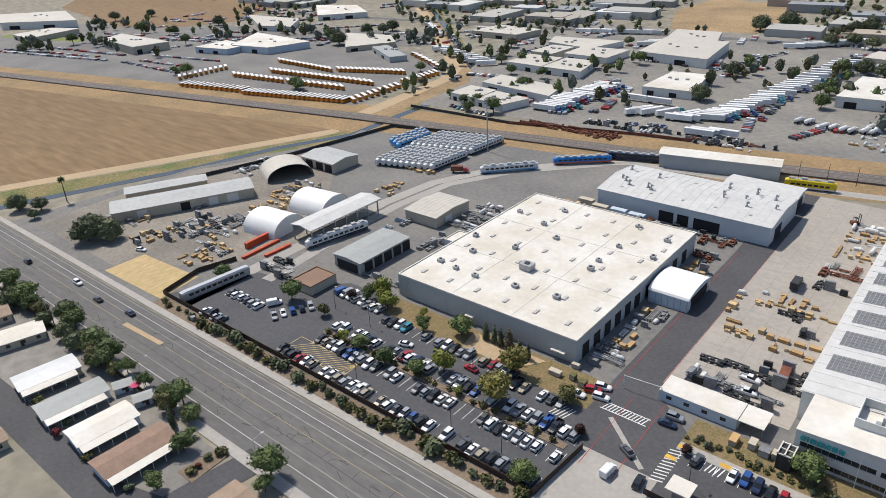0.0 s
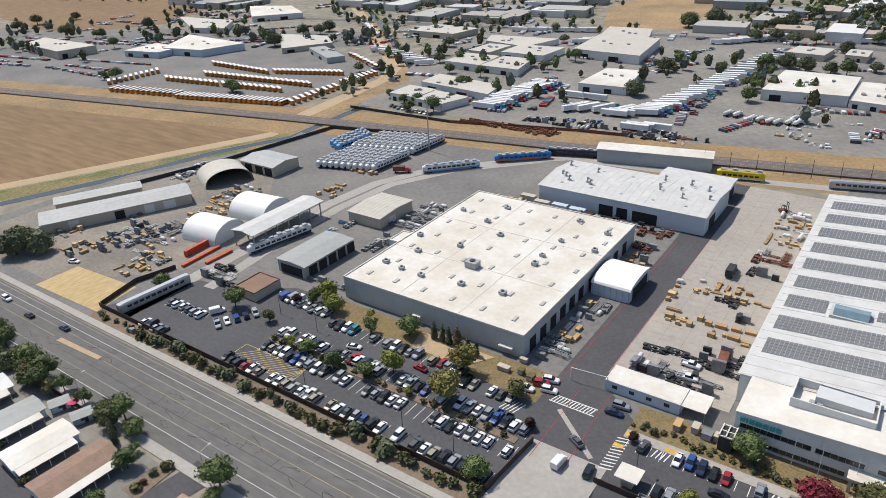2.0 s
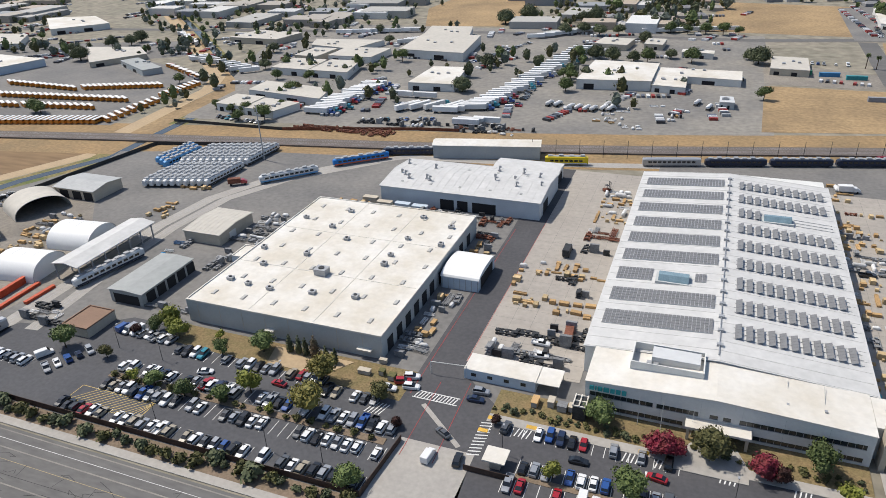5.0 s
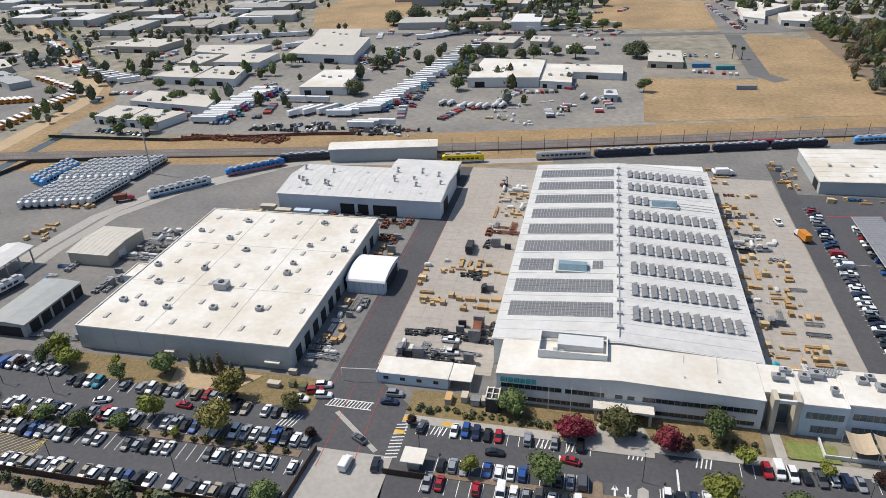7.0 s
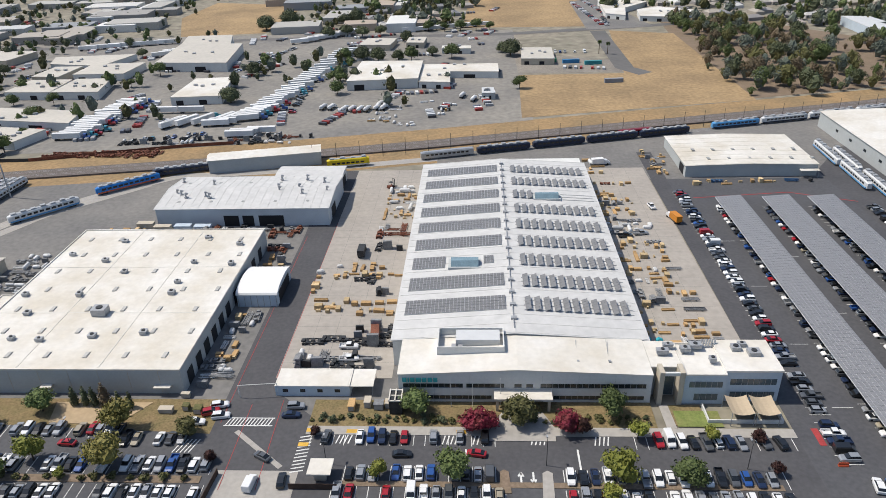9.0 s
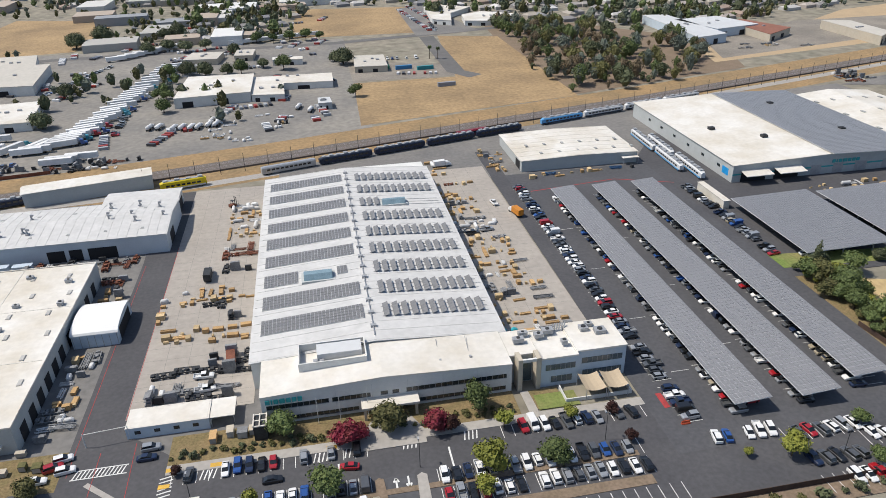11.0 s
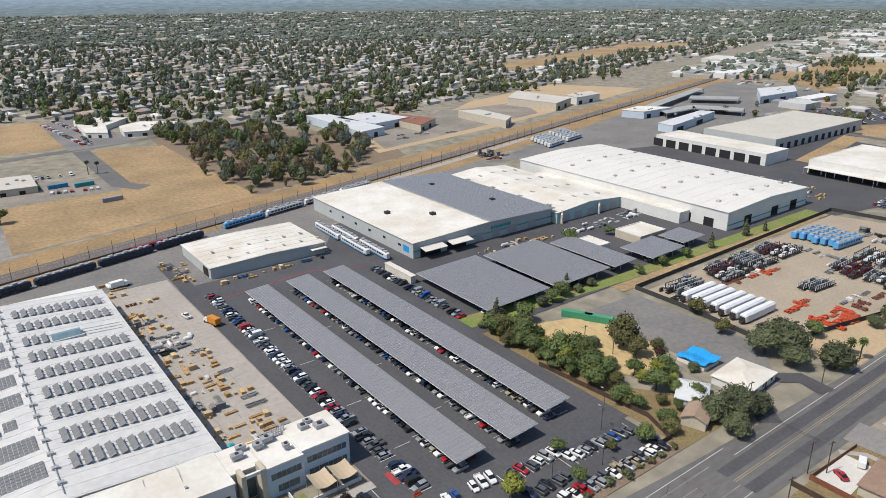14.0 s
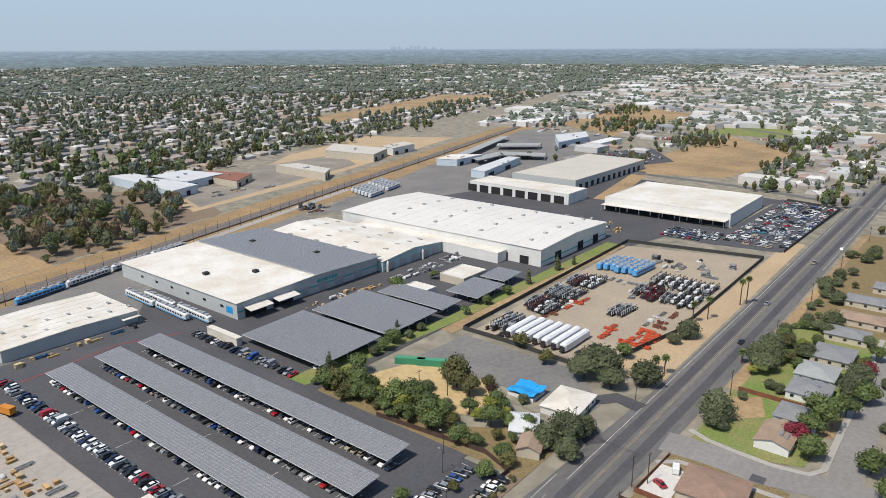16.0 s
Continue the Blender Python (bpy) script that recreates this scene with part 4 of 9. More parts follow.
    bm = bmesh.new(); box(bm, -37.6, 115, 0, -35, 118, 2.9); part("wall", bm, WALL_B, g)


def east_halls():
    w = gable_hall("east_workshop", "white metal workshop with flat white roof", 90.5, 294, 147, 333.5, 5.4, .7, "y", WALL_G, ROOF_W, ribs=5)
    for x in range(98, 146, 9):
        skylight(w, x, 312, 6.2)
        skylight(w, x + 4, 301, 6.0)
    wall_door(w, "w", 297, 304, .1, 4.2, 90.5, DARK)
    a = thing("awning", "white awning on the workshop corner", "awning")
    bm = bmesh.new(); box(bm, 139, 291, 3.4, 147, 293.4, 3.7); part("roof", bm, ROOF_W, a)
    for x in (139.4, 146.6):
        bm = bmesh.new(); tube(bm, (x, 291.3, 0), (x, 291.3, 3.4), .1, n=6); part("post", bm, STEEL, a)
    # assembly hall, solar field, wing
    h = gable_hall("assembly_hall", "tall pale assembly hall with teal base band", 175.8, 259.6, 267.6, 361.8, 8.0, 1.4, "y", WALL_G, ROOF_W, ridge=221.8, ribs=0)
    def zf(x, y):
        return 8.0 + 1.4 * (1 - abs(x - 221.8) / 46) + .22
    solar_table(h, 222.4, 257.6, 268.6, 361.8, zf, 28, 62, lift=.7)
    for x, y in ((191, 306), (208, 288), (251, 290), (243, 337)):
        rooftop_unit(h, x, y, zf(x, y), 2.6, 2.6, 1.2, DSTEEL)
    wall_door(h, "s", 175.8, 267.6, 3.4, 4.1, 259.6, TEAL, "band", "teal stripe", proud=.05)
    for a, b in ((180, 192), (196, 208), (214, 219), (225, 230), (236, 242), (250, 256)):
        wall_door(h, "s", a, b, .1, 4.8, 259.6, DARK if a < 200 else STEEL, "door", "tall hall door", proud=.09)
    for a in (179.5, 195.5):
        bm = bmesh.new(); side_prism(bm, [(254.2, 4.4), (259.5, 5.3), (259.5, 5.6), (254.2, 4.7)], a, a + 13, "x"); part("door_awning", bm, ROOF_W, h)
    for i in range(6):
        wall_door(h, "w", 270 + i * 14, 272.4 + i * 14, 3.8, 5.0, 175.8, GLASS, "window")
    wall_door(h, "w", 263, 268, 2.2, 5.4, 175.8, TARP_B, "mural_panel", "blue painted wall panel")
    x = 224
    for q in (1.6, .6, 1.6, 2, 1.6, 1.6, 1.6):
        bm = bmesh.new(); box(bm, x, 259.3, 5.2, x + q, 259.53, 6.7); part("sign_bar", bm, TEAL, h, "teal sign bar"); x += q + .5
    g = gable_hall("assembly_wing", "broad white assembly hall with curved roof and teal wall", 268.2, 255.8, 319.8, 357, 6.2, 2.2, "y", material("teal_grey_wall", (.33, .45, .45), .6, vary=.06), ROOF_W)
    for x in (272, 282, 292, 302, 311):
        wall_door(g, "s", x, x + 6, .1, 4.4, 255.8, DARK if x in (278, 300) else STEEL)
        if x not in (272, 302):
            continue
        bm = bmesh.new(); tube(bm, (x - 1.5, 254.4, 0), (x - 1.5, 254.4, 4.6), .7, n=8); tube(bm, (x - 1.5, 254.4, 4.5), (x + .6, 256.8, 6.6), .7, n=8); part("exhaust_duct", bm, ROOF_W, g)
    for i in range(5):
        for j in range(4):
            skylight(g, 274 + i * 10, 268 + j * 24, 7.1 + (1.3 - abs(i - 2) * .65), 1.6, 3)
    b = gable_hall("main_hall", "very large white hall with low-pitched roof", 329, 192, 410, 351, 10.2, 1.8, "y", WALL_W, ROOF_M, ribs=9)
    for x in range(340, 408, 16):
        for y in range(205, 345, 36):
            zr = 10.3 + 1.8 * (1 - abs(x + 1.5 - 369.5) / 40.5)
            bm = bmesh.new(); box(bm, x, y, zr, x + 2.2, y + 2, zr + 1.0); part("ridge_vent", bm, SKYLIGHT, b)
    for y in (200, 214, 300):
        wall_door(b, "w", y, y + 6, .1, 5, 329, DARK)
    for x in (345, 372, 392):
        wall_door(b, "s", x, x + 7, .1, 5.4, 192, DARK)
    wall_door(b, "s", 329, 410, 2.6, 3.3, 192, TEAL, "band", "teal stripe")
    c = flat_hall("side_wing", "low white side wing of the hall", 320, 215, 328.9, 330, 6, WALL_W, ROOF_W)
    d = flat_hall("paint_hall", "tall white hall with open dark bays", 481, 258, 511, 353, 8.4, WALL_W, ROOF_W)
    # Bay shade painted as dark panels; the wall behind is solid.
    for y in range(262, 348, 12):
        wall_door(d, "w", y, y + 9, .1, 6.2, 481, DARK, "bay", "dark panel painted as shaded hall bay")
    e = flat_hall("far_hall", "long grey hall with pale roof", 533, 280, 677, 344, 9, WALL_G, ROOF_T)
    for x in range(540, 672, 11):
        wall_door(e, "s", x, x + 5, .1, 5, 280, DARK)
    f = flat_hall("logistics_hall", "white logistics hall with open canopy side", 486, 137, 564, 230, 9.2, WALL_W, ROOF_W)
    # Dark panels carry the shade under the canopy as colour.
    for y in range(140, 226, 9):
        wall_door(f, "w", y, y + 8.2, .1, 4.6, 486, DARK, "bay", "dark panel painted as shaded loading bay")
    bm = bmesh.new(); box(bm, 478, 138, 4.9, 485.9, 229, 5.3); part("canopy", bm, ROOF_W, f)
    for y in range(139, 230, 15):
        bm = bmesh.new(); tube(bm, (478.4, y, 0), (478.4, y, 4.9), .15, n=6); part("post", bm, STEEL, f)
    flat_hall("gate_building", "small flat white-roofed gate building", 244, 210, 258, 224, 4, WALL_W, ROOF_W)
    flat_hall("canteen", "low building with white flat roof", 276, 206, 296, 222, 4.2, WALL_B, ROOF_W)
    k = thing("container_wall", "long white container wall beside the car park", "container")
    bm = bmesh.new(); box(bm, 157.6, 235, 0, 160.2, 256, 3.6); box(bm, 157.4, 234.8, 3.6, 160.4, 256.2, 3.8); part("shell", bm, ROOF_W, k)


def carport(x0, y0, x1, y1, low=4.0, high=4.7, mx=6, post_step=9.0):
    c = thing("solar_carport", "long steel carport roofed with grey solar panels", "carport", "solar carports")
    def zf(x, y):
        return low + (high - low) * (x - x0) / (x1 - x0)
    my = int((y1 - y0) / 1.75)
    cols = max(4, int((x1 - x0) / 1.05))
    solar_table(c, x0, y0, x1, y1, zf, cols, my, "canopy", .3)
    n = int((y1 - y0) / post_step)
    wide = x1 - x0 > 15
    for i in range(n + 1):
        y = y0 + 3 + (y1 - y0 - 6) * i / n
        for x in ([(x0 + x1) / 2] if not wide else [x0 + 5, (x0 + x1) / 2, x1 - 5]):
            bm = bmesh.new(); box(bm, x - .18, y - .18, 0, x + .18, y + .18, zf(x, y) - .1); part("post", bm, STEEL, c)
        bm = bmesh.new()
        a, b = x0 + .6, x1 - .6
        v = [bm.verts.new(p) for p in ((a, y - .12, zf(a, 0) - .25), (b, y - .12, zf(b, 0) - .25), (b, y + .12, zf(b, 0) - .25), (a, y + .12, zf(a, 0) - .25), (a, y - .12, zf(a, 0) + .1), (b, y - .12, zf(b, 0) + .1), (b, y + .12, zf(b, 0) + .1), (a, y + .12, zf(a, 0) + .1))]
        for q in ((3, 2, 1, 0), (4, 5, 6, 7), (0, 1, 5, 4), (1, 2, 6, 5), (2, 3, 7, 6), (3, 0, 4, 7)):
            bm.faces.new([v[k] for k in q])
        part("beam", bm, STEEL, c)
    return c


hall_one(); solar_hall(); front_office(); east_office(); hall_two(); small_buildings(); east_halls()
for q in ((94, 121, 104, 263), (112.3, 120.5, 122.8, 263), (130, 124.5, 140, 263), (161, 187.5, 194.6, 236), (198.6, 187.5, 231.6, 235), (235.2, 187.5, 249.5, 228.5), (257, 184, 281, 203), (286, 188, 303, 203)):
    carport(*q)


# ---- vehicles ----
def loft(bm, sections, mi=0):
    rings = [[bm.verts.new(p) for p in s] for s in sections]
    n = len(rings[0])
    for a, b in zip(rings, rings[1:]):
        for i in range(n):
            bm.faces.new((a[i], a[(i + 1) % n], b[(i + 1) % n], b[i])).material_index = mi
    bm.faces.new(rings[0][::-1]).material_index = mi
    bm.faces.new(rings[-1]).material_index = mi
    bmesh.ops.recalc_face_normals(bm, faces=bm.faces[:])


def car_section(x, w, z0, z1, b=0.12):
    return [(x, -w, z0), (x, w, z0), (x, w, z1 - b), (x, w - b, z1), (x, -w + b, z1), (x, -w, z1 - b)]


def paint(name, colour, metal=0.0):
    m = material("car_paint_" + name, colour, 0.28, metal, vary=0.03, scale=0.5, specular=0.5)
    m.node_tree.nodes["Principled BSDF"].inputs["Coat Weight"].default_value = 0.5
    return m


PAINTS = {"white": paint("white", (0.66, 0.66, 0.65)), "silver": paint("silver", (0.34, 0.35, 0.36), .4), "grey": paint("grey", (0.10, 0.105, 0.11), .3), "black": paint("black", (0.012, 0.013, 0.015)),
          "blue": paint("blue", (0.02, 0.07, 0.24)), "red": paint("red", (0.30, 0.012, 0.018)), "dark blue": paint("navy", (0.012, 0.022, 0.055)), "teal": paint("teal", (0.02, 0.20, 0.26)), "tan": paint("tan", (0.30, 0.26, 0.19))}
CAR_GLASS = material("car_glass", (0.012, 0.014, 0.016), 0.06, vary=0.05, specular=0.7)


def wheels(parent, xs, half, r=0.34, w=0.24):
    for x in xs:
        for s in (-1, 1):
            bm = bmesh.new()
            tube(bm, (x, s * half, r), (x, s * (half - w), r), r, n=10)
            part("wheel", bm, TYRE, parent)


def car(shape, colour, far=False):
    c = thing("parked_" + shape, f"{colour} {shape} parked on the asphalt", "car", "parked cars")
    p = PAINTS[colour]
    bm, gm = bmesh.new(), bmesh.new()
    if shape == "sedan":
        loft(bm, [car_section(-2.32, .72, .38, .82), car_section(-2.15, .86, .28, .96), car_section(-1.4, .91, .22, 1.0), car_section(0, .91, .22, .98), car_section(1.25, .91, .22, .95), car_section(2.0, .87, .26, .82), car_section(2.32, .7, .36, .64)])
        loft(gm, [car_section(-1.85, .74, .95, 1.0, .02), car_section(-1.0, .68, .95, 1.42, .1), car_section(.3, .68, .95, 1.43, .1), car_section(1.2, .76, .92, .97, .02)])
        box(bm, -1.02, -.6, 1.42, .34, .6, 1.47)
        w = (-1.42, 1.42)
    elif shape == "hatchback":
        loft(bm, [car_section(-2.02, .74, .38, .9), car_section(-1.9, .86, .28, 1.0), car_section(-1.0, .9, .22, 1.0), car_section(1.0, .9, .22, .97), car_section(1.75, .86, .26, .86), car_section(2.05, .7, .36, .66)])
        loft(gm, [car_section(-1.9, .74, .98, 1.05, .02), car_section(-1.5, .7, .98, 1.46, .1), car_section(.2, .7, .97, 1.48, .1), car_section(1.05, .76, .95, 1.0, .02)])
        box(bm, -1.5, -.62, 1.47, .25, .62, 1.52)
        w = (-1.25, 1.25)
    elif shape == "suv":
        loft(bm, [car_section(-2.3, .78, .42, 1.0), car_section(-2.2, .9, .32, 1.12), car_section(-1.2, .95, .28, 1.14), car_section(1.0, .95, .28, 1.1), car_section(2.05, .9, .3, 1.0), car_section(2.35, .76, .42, .75)])
        loft(gm, [car_section(-2.18, .78, 1.1, 1.2, .04), car_section(-1.85, .76, 1.1, 1.66, .1), car_section(.25, .76, 1.08, 1.68, .1), car_section(1.1, .8, 1.06, 1.14, .03)])
        box(bm, -1.85, -.68, 1.67, .28, .68, 1.74)
        box(bm, -1.7, -.72, 1.74, .1, -.66, 1.79); box(bm, -1.7, .66, 1.74, .1, .72, 1.79)
        w = (-1.45, 1.45)
    elif shape == "pickup":
        loft(bm, [car_section(-.55, .95, .36, 1.12), car_section(.9, .95, .36, 1.12), car_section(2.3, .92, .38, 1.06), car_section(2.75, .82, .45, .86)])
        for q in ((-2.75, -.95, .5, -.55, -.82, 1.12), (-2.75, .82, .5, -.55, .95, 1.12), (-2.75, -.82, .5, -2.66, .82, 1.12), (-2.66, -.82, .5, -.55, .82, .62)):
            box(bm, *q)
        loft(gm, [car_section(-.6, .78, 1.1, 1.74, .1), car_section(.75, .78, 1.1, 1.76, .1), car_section(1.45, .84, 1.08, 1.16, .03)])
        box(bm, -.6, -.7, 1.75, .78, .7, 1.82)
        w = (-1.75, 1.75)
    else:
        loft(bm, [car_section(-2.5, .9, .4, 2.05), car_section(-2.4, .97, .32, 2.15), car_section(.9, .97, .32, 2.15), car_section(1.6, .95, .32, 1.25), car_section(2.4, .9, .36, 1.0), car_section(2.55, .78, .42, .8)])
        loft(gm, [car_section(.98, .88, 1.3, 2.04, .1), car_section(1.68, .9, 1.2, 1.3, .03)])
        w = (-1.6, 1.6)
    if far:
        for x in w:
            for s in (-1, 1):
                tube(bm, (x, s * .92, .34), (x, s * .7, .34), .34, n=8, mi=1)
    part("body", bm, [p, TYRE], c)
    part("glasshouse", gm, CAR_GLASS, c)
    if not far:
        wheels(c, w, .93 if shape != "sedan" else .9)
    return as_root(c, "body")


CARS = {}


def park(x, y, heading, shape=None, colour=None, z=0.0):
    far = math.hypot(x, y) > 145 or 90 < x < 142
    shape = shape or random.choices(("sedan", "suv", "pickup", "van", "hatchback"), (.34, .34, .12, .04, .16))[0]
    colour = colour or random.choices(list(PAINTS), (.30, .25, .15, .13, .045, .045, .06, .01, .03))[0]
    m = pose(x, y, z, 0, 0, heading)
    key = (shape, colour, far)
    if key not in CARS:
        CARS[key] = car(shape, colour, far)
        CARS[key].matrix_basis = m
        return CARS[key]
    return copy_thing(CARS[key], m)


def car_row(x0, y0, x1, y1, heading, fill=.95, step=2.75, z=0.2, skip=()):
    n = max(1, int(round(math.hypot(x1 - x0, y1 - y0) / step)))
    for i in range(n + 1):
        x, y = x0 + (x1 - x0) * i / n, y0 + (y1 - y0) * i / n
        if random.random() > fill or any(a < (x if abs(x1 - x0) > abs(y1 - y0) else y) < b for a, b in skip):
            continue
        h = heading + random.choice((0, 180)) + random.uniform(-1.5, 1.5)
        along = Vector((math.cos(radians(heading)), math.sin(radians(heading)))) * random.uniform(-.35, .35)
        park(x + along.x, y + along.y, h, z=z)


random.seed(11)
ZW, ZS, ZE = .13, .15, .18
car_row(-153, 100.6, -64.5, 100.6, 90, .96, z=ZW, skip=((-116.5, -113.5), (-87, -84)))
car_row(-126, 110.6, -64, 110.6, 90, .93, z=ZW, skip=((-113, -110), (-96, -86)))
car_row(-147, 110.8, -129, 110.8, 90, .95, z=ZW)
car_row(-148, 119.2, -64, 119.2, 90, .93, z=ZW, skip=((-131, -128), (-107, -103), (-88, -84)))
car_row(-138, 130.6, -100, 130.6, 90, .92, z=ZW, skip=((-129, -126), (-105, -102)))
car_row(-97, 131.4, -90, 131.4, 90, 1, z=ZW)
car_row(-87, 127.6, -73, 128.4, 90, .9, z=ZW)
car_row(-163, 134.5, -144, 133.4, 80, .9, z=ZW)
car_row(-194, 112, -179, 112, 90, 1, z=ZW)
car_row(-170, 111, -164, 121.5, 150, .95, z=ZW)
car_row(-191, 99.5, -182, 99.5, 90, 1, z=ZW)
for q in ((-101, 126, 175, "sedan", "red"), (-124, 124, 20, "sedan", "white"), (-120, 119.5, 90, "pickup", "red"), (-72, 133.5, 5, "pickup", "white"), (-66, 136, 10, "suv", "white"), (-176, 116, 60, "van", "white")):
    park(*q, z=ZW)
for q in ((-51.5, 122, 150, "sedan", "grey"), (-52, 113.5, 85, "van", "white"), (-45, 114.5, 95, "suv", "black"), (-47.5, 139.8, 5, "suv", "silver"), (-48, 136.5, 3, "sedan", "dark blue"), (-69, 137.4, 20, "suv", "red"), (-67.5, 140, 15, "suv", "white")):
    park(*q, z=.19)
car_row(-29.3, 129.0, -18.4, 129.0, 90, 1, z=ZS)
for q in ((-37.5, 128.8, 85, "suv", "grey"), (-11.4, 129, 92, "suv", "silver"), (-5, 129, 90, "sedan", "silver"), (1, 129, 88, "suv", "black"), (-18.5, 123.2, 2, "sedan", "black"), (-1, 123.6, 170, "sedan", "red")):
    park(*q, z=ZS)
car_row(42, 128.4, 50, 128.2, 95, 1, z=ZS)
car_row(53, 128.2, 61, 128, 95, 1, z=ZS)
car_row(66.5, 128.4, 70, 128.2, 100, 1, z=ZS)
car_row(-30, 117.3, 2, 117.3, 90, .95, z=ZS, skip=((-24, -21), (-9, -6)))
car_row(20, 116.5, 64, 116.5, 90, .95, z=ZS, skip=((33, 36), (47, 50)))
car_row(-32, 111.3, 4, 111.3, 90, .95, z=ZS, skip=((-24, -21),))
car_row(20, 110.5, 66, 110.5, 90, .95, z=ZS, skip=((38, 41),))
car_row(83.6, 123, 83.6, 276, 0, .97, z=.22)
for x in (96.6, 101.6, 115, 120.2, 132.6, 137.6):
    car_row(x, 122.5, x, 261, 0, .14 if x not in (96.6, 115, 132.6) else .85, 2.9, z=ZE)
car_row(154.6, 262, 154.6, 193, 5, .9, z=ZE)
car_row(86, 114.6, 103, 114.8, 80, .8, z=ZE)
car_row(106, 112.4, 121, 112.4, 100, .95, z=ZE)
car_row(123, 108.6, 145, 106.8, 100, .95, z=ZE)
car_row(104, 104, 116, 103.4, 100, .9, z=ZE)
car_row(110, 96.8, 147, 96.4, 95, .92, z=ZE)
for x, y in ((165, 193), (170, 197), (178, 194), (186, 196), (203, 194), (210, 197), (220, 194), (240, 193), (262, 190), (268, 194), (274, 190), (290, 194), (296, 196)):
    park(x, y, random.choice((0, 90)), z=.2)
for x, y, h, s, c in ((-281, 79.5, 180, "suv", "black"), (-247, 83, 0, "suv", "white"), (-229, 81.5, 180, "sedan", "black"), (-211, 83.5, 180, "sedan", "dark blue"), (-253, 111, 20, "sedan", "white"), (290, 72, 178, "sedan", "black"), (345, 76, 0, "sedan", "silver"), (470, 66, 0, "suv", "white"), (430, 73, 180, "pickup", "tan")):
    park(x, y, h, s, c, z=.12)
for y in (95.5, 103, 108.2, 115.5, 120.7, 128):
    car_row(448, y, 590, y - 3, 90, .72, 2.9, z=.15, skip=((505, 511),))
for x in (440, 447, 452, 460):
    car_row(x, 134, x, 166, 0, .8, 2.9, z=.15)
for k in range(4):
    car_row(702 + k * 14, 298 - k * 4, 752 + k * 16, 362 - k * 8, 40, .75, 3.1, z=.14)
park(173.5, 60, 60, "sedan", "red", z=.18)
park(183, 59, 20, "van", "white", z=.18)


# ---- buses, lorries ----
BUS_Y = material("bus_orange", (0.52, 0.20, 0.025), .45, vary=.05)
BUS_ROOF = material("bus_white_roof", (0.68, 0.67, 0.64), .5, vary=.04)


def school_bus():
    b = thing("school_bus", "orange school bus with white roof parked in line", "bus", "school buses")
    bm = bmesh.new()
    loft(bm, [car_section(-5.4, 1.18, .6, 2.7, .25), car_section(4.0, 1.18, .6, 2.7, .25)])
    loft(bm, [car_section(4.0, 1.0, .6, 1.7, .2), car_section(5.4, .9, .6, 1.5, .2)])
    for x in (-3.3, 3.6):
        tube(bm, (x, -1.15, .46), (x, 1.15, .46), .46, n=10)
    part("body", bm, BUS_Y, b)
    bm = bmesh.new(); loft(bm, [car_section(-5.35, 1.12, 2.7, 3.0, .2), car_section(3.9, 1.12, 2.7, 3.0, .2)]); part("roof", bm, BUS_ROOF, b)
    bm = bmesh.new(); box(bm, -5.1, -1.2, 1.75, 3.6, 1.2, 2.4); part("window_band", bm, CAR_GLASS, b)
    return as_root(b, "body")


def bus_rows():
    proto = None
    for x0, y0, x1, y1, turn, n in ((-482, 318, -432, 324, 152, 11), (-425, 325, -375, 332, 152, 11), (-466, 342, -366, 352, 152, 22), (-491, 370, -426, 367, 152, 13), (-420, 371, -369, 389, 152, 15), (-426, 290, -346, 310, 95, 22), (-489, 280, -432, 292, 95, 13), (-514, 290, -512, 331, 150, 10), (-343, 312, -343, 355, 155, 9), (-346, 366, -345, 399, 155, 8), (-402, 441, -354, 415, 170, 8)):
        for i in range(n):
            t = i / max(1, n - 1)
            m = pose(x0 + (x1 - x0) * t, y0 + (y1 - y0) * t, .08, 0, 0, turn)
            if proto is None:
                proto = school_bus(); proto.matrix_basis = m
            else:
                copy_thing(proto, m)


TRAILER_W = material("trailer_white", (0.64, 0.64, 0.63), .5, vary=.05, scale=.4, jitter=.12)


def semi_trailer():
    t = thing("semi_trailer", "white box semi-trailer parked in a row", "trailer", "semi-trailers")
    bm = bmesh.new(); box(bm, -7.6, -1.28, 1.15, 7.6, 1.28, 4.05); part("box", bm, TRAILER_W, t)
    bm = bmesh.new(); box(bm, -6.5, -.5, .9, 7, .5, 1.15); box(bm, 4.4, -.9, 0, 4.6, -.7, 1); box(bm, 4.4, .7, 0, 4.6, .9, 1)
    for x in (-6.2, -5.0):
        tube(bm, (x, -1.25, .5), (x, 1.25, .5), .5, n=10)
    part("chassis", bm, DSTEEL, t)
    return as_root(t, "box")


def lorry_cab(colour):
    c = thing("lorry_tractor", f"{colour} lorry tractor unit", "lorry", "lorry tractors")
    bm = bmesh.new()
    loft(bm, [car_section(-.2, 1.15, .8, 3.4, .2), car_section(1.3, 1.15, .8, 3.3, .25), car_section(1.5, 1.1, .8, 2.1, .2), car_section(3.3, .9, .7, 1.8, .2)])
    part("cab", bm, PAINTS[colour], c)
    bm = bmesh.new(); box(bm, 1.32, -1.0, 2.15, 1.5, 1.0, 2.95); part("windscreen", bm, CAR_GLASS, c)
    bm = bmesh.new(); box(bm, -3.4, -.5, .7, 0, .5, 1.0)
    for x in (-2.8, -1.6, 2.3):
        tube(bm, (x, -1.2, .5), (x, 1.2, .5), .5, n=10)
    part("chassis", bm, DSTEEL, c)
    return as_root(c, "cab")


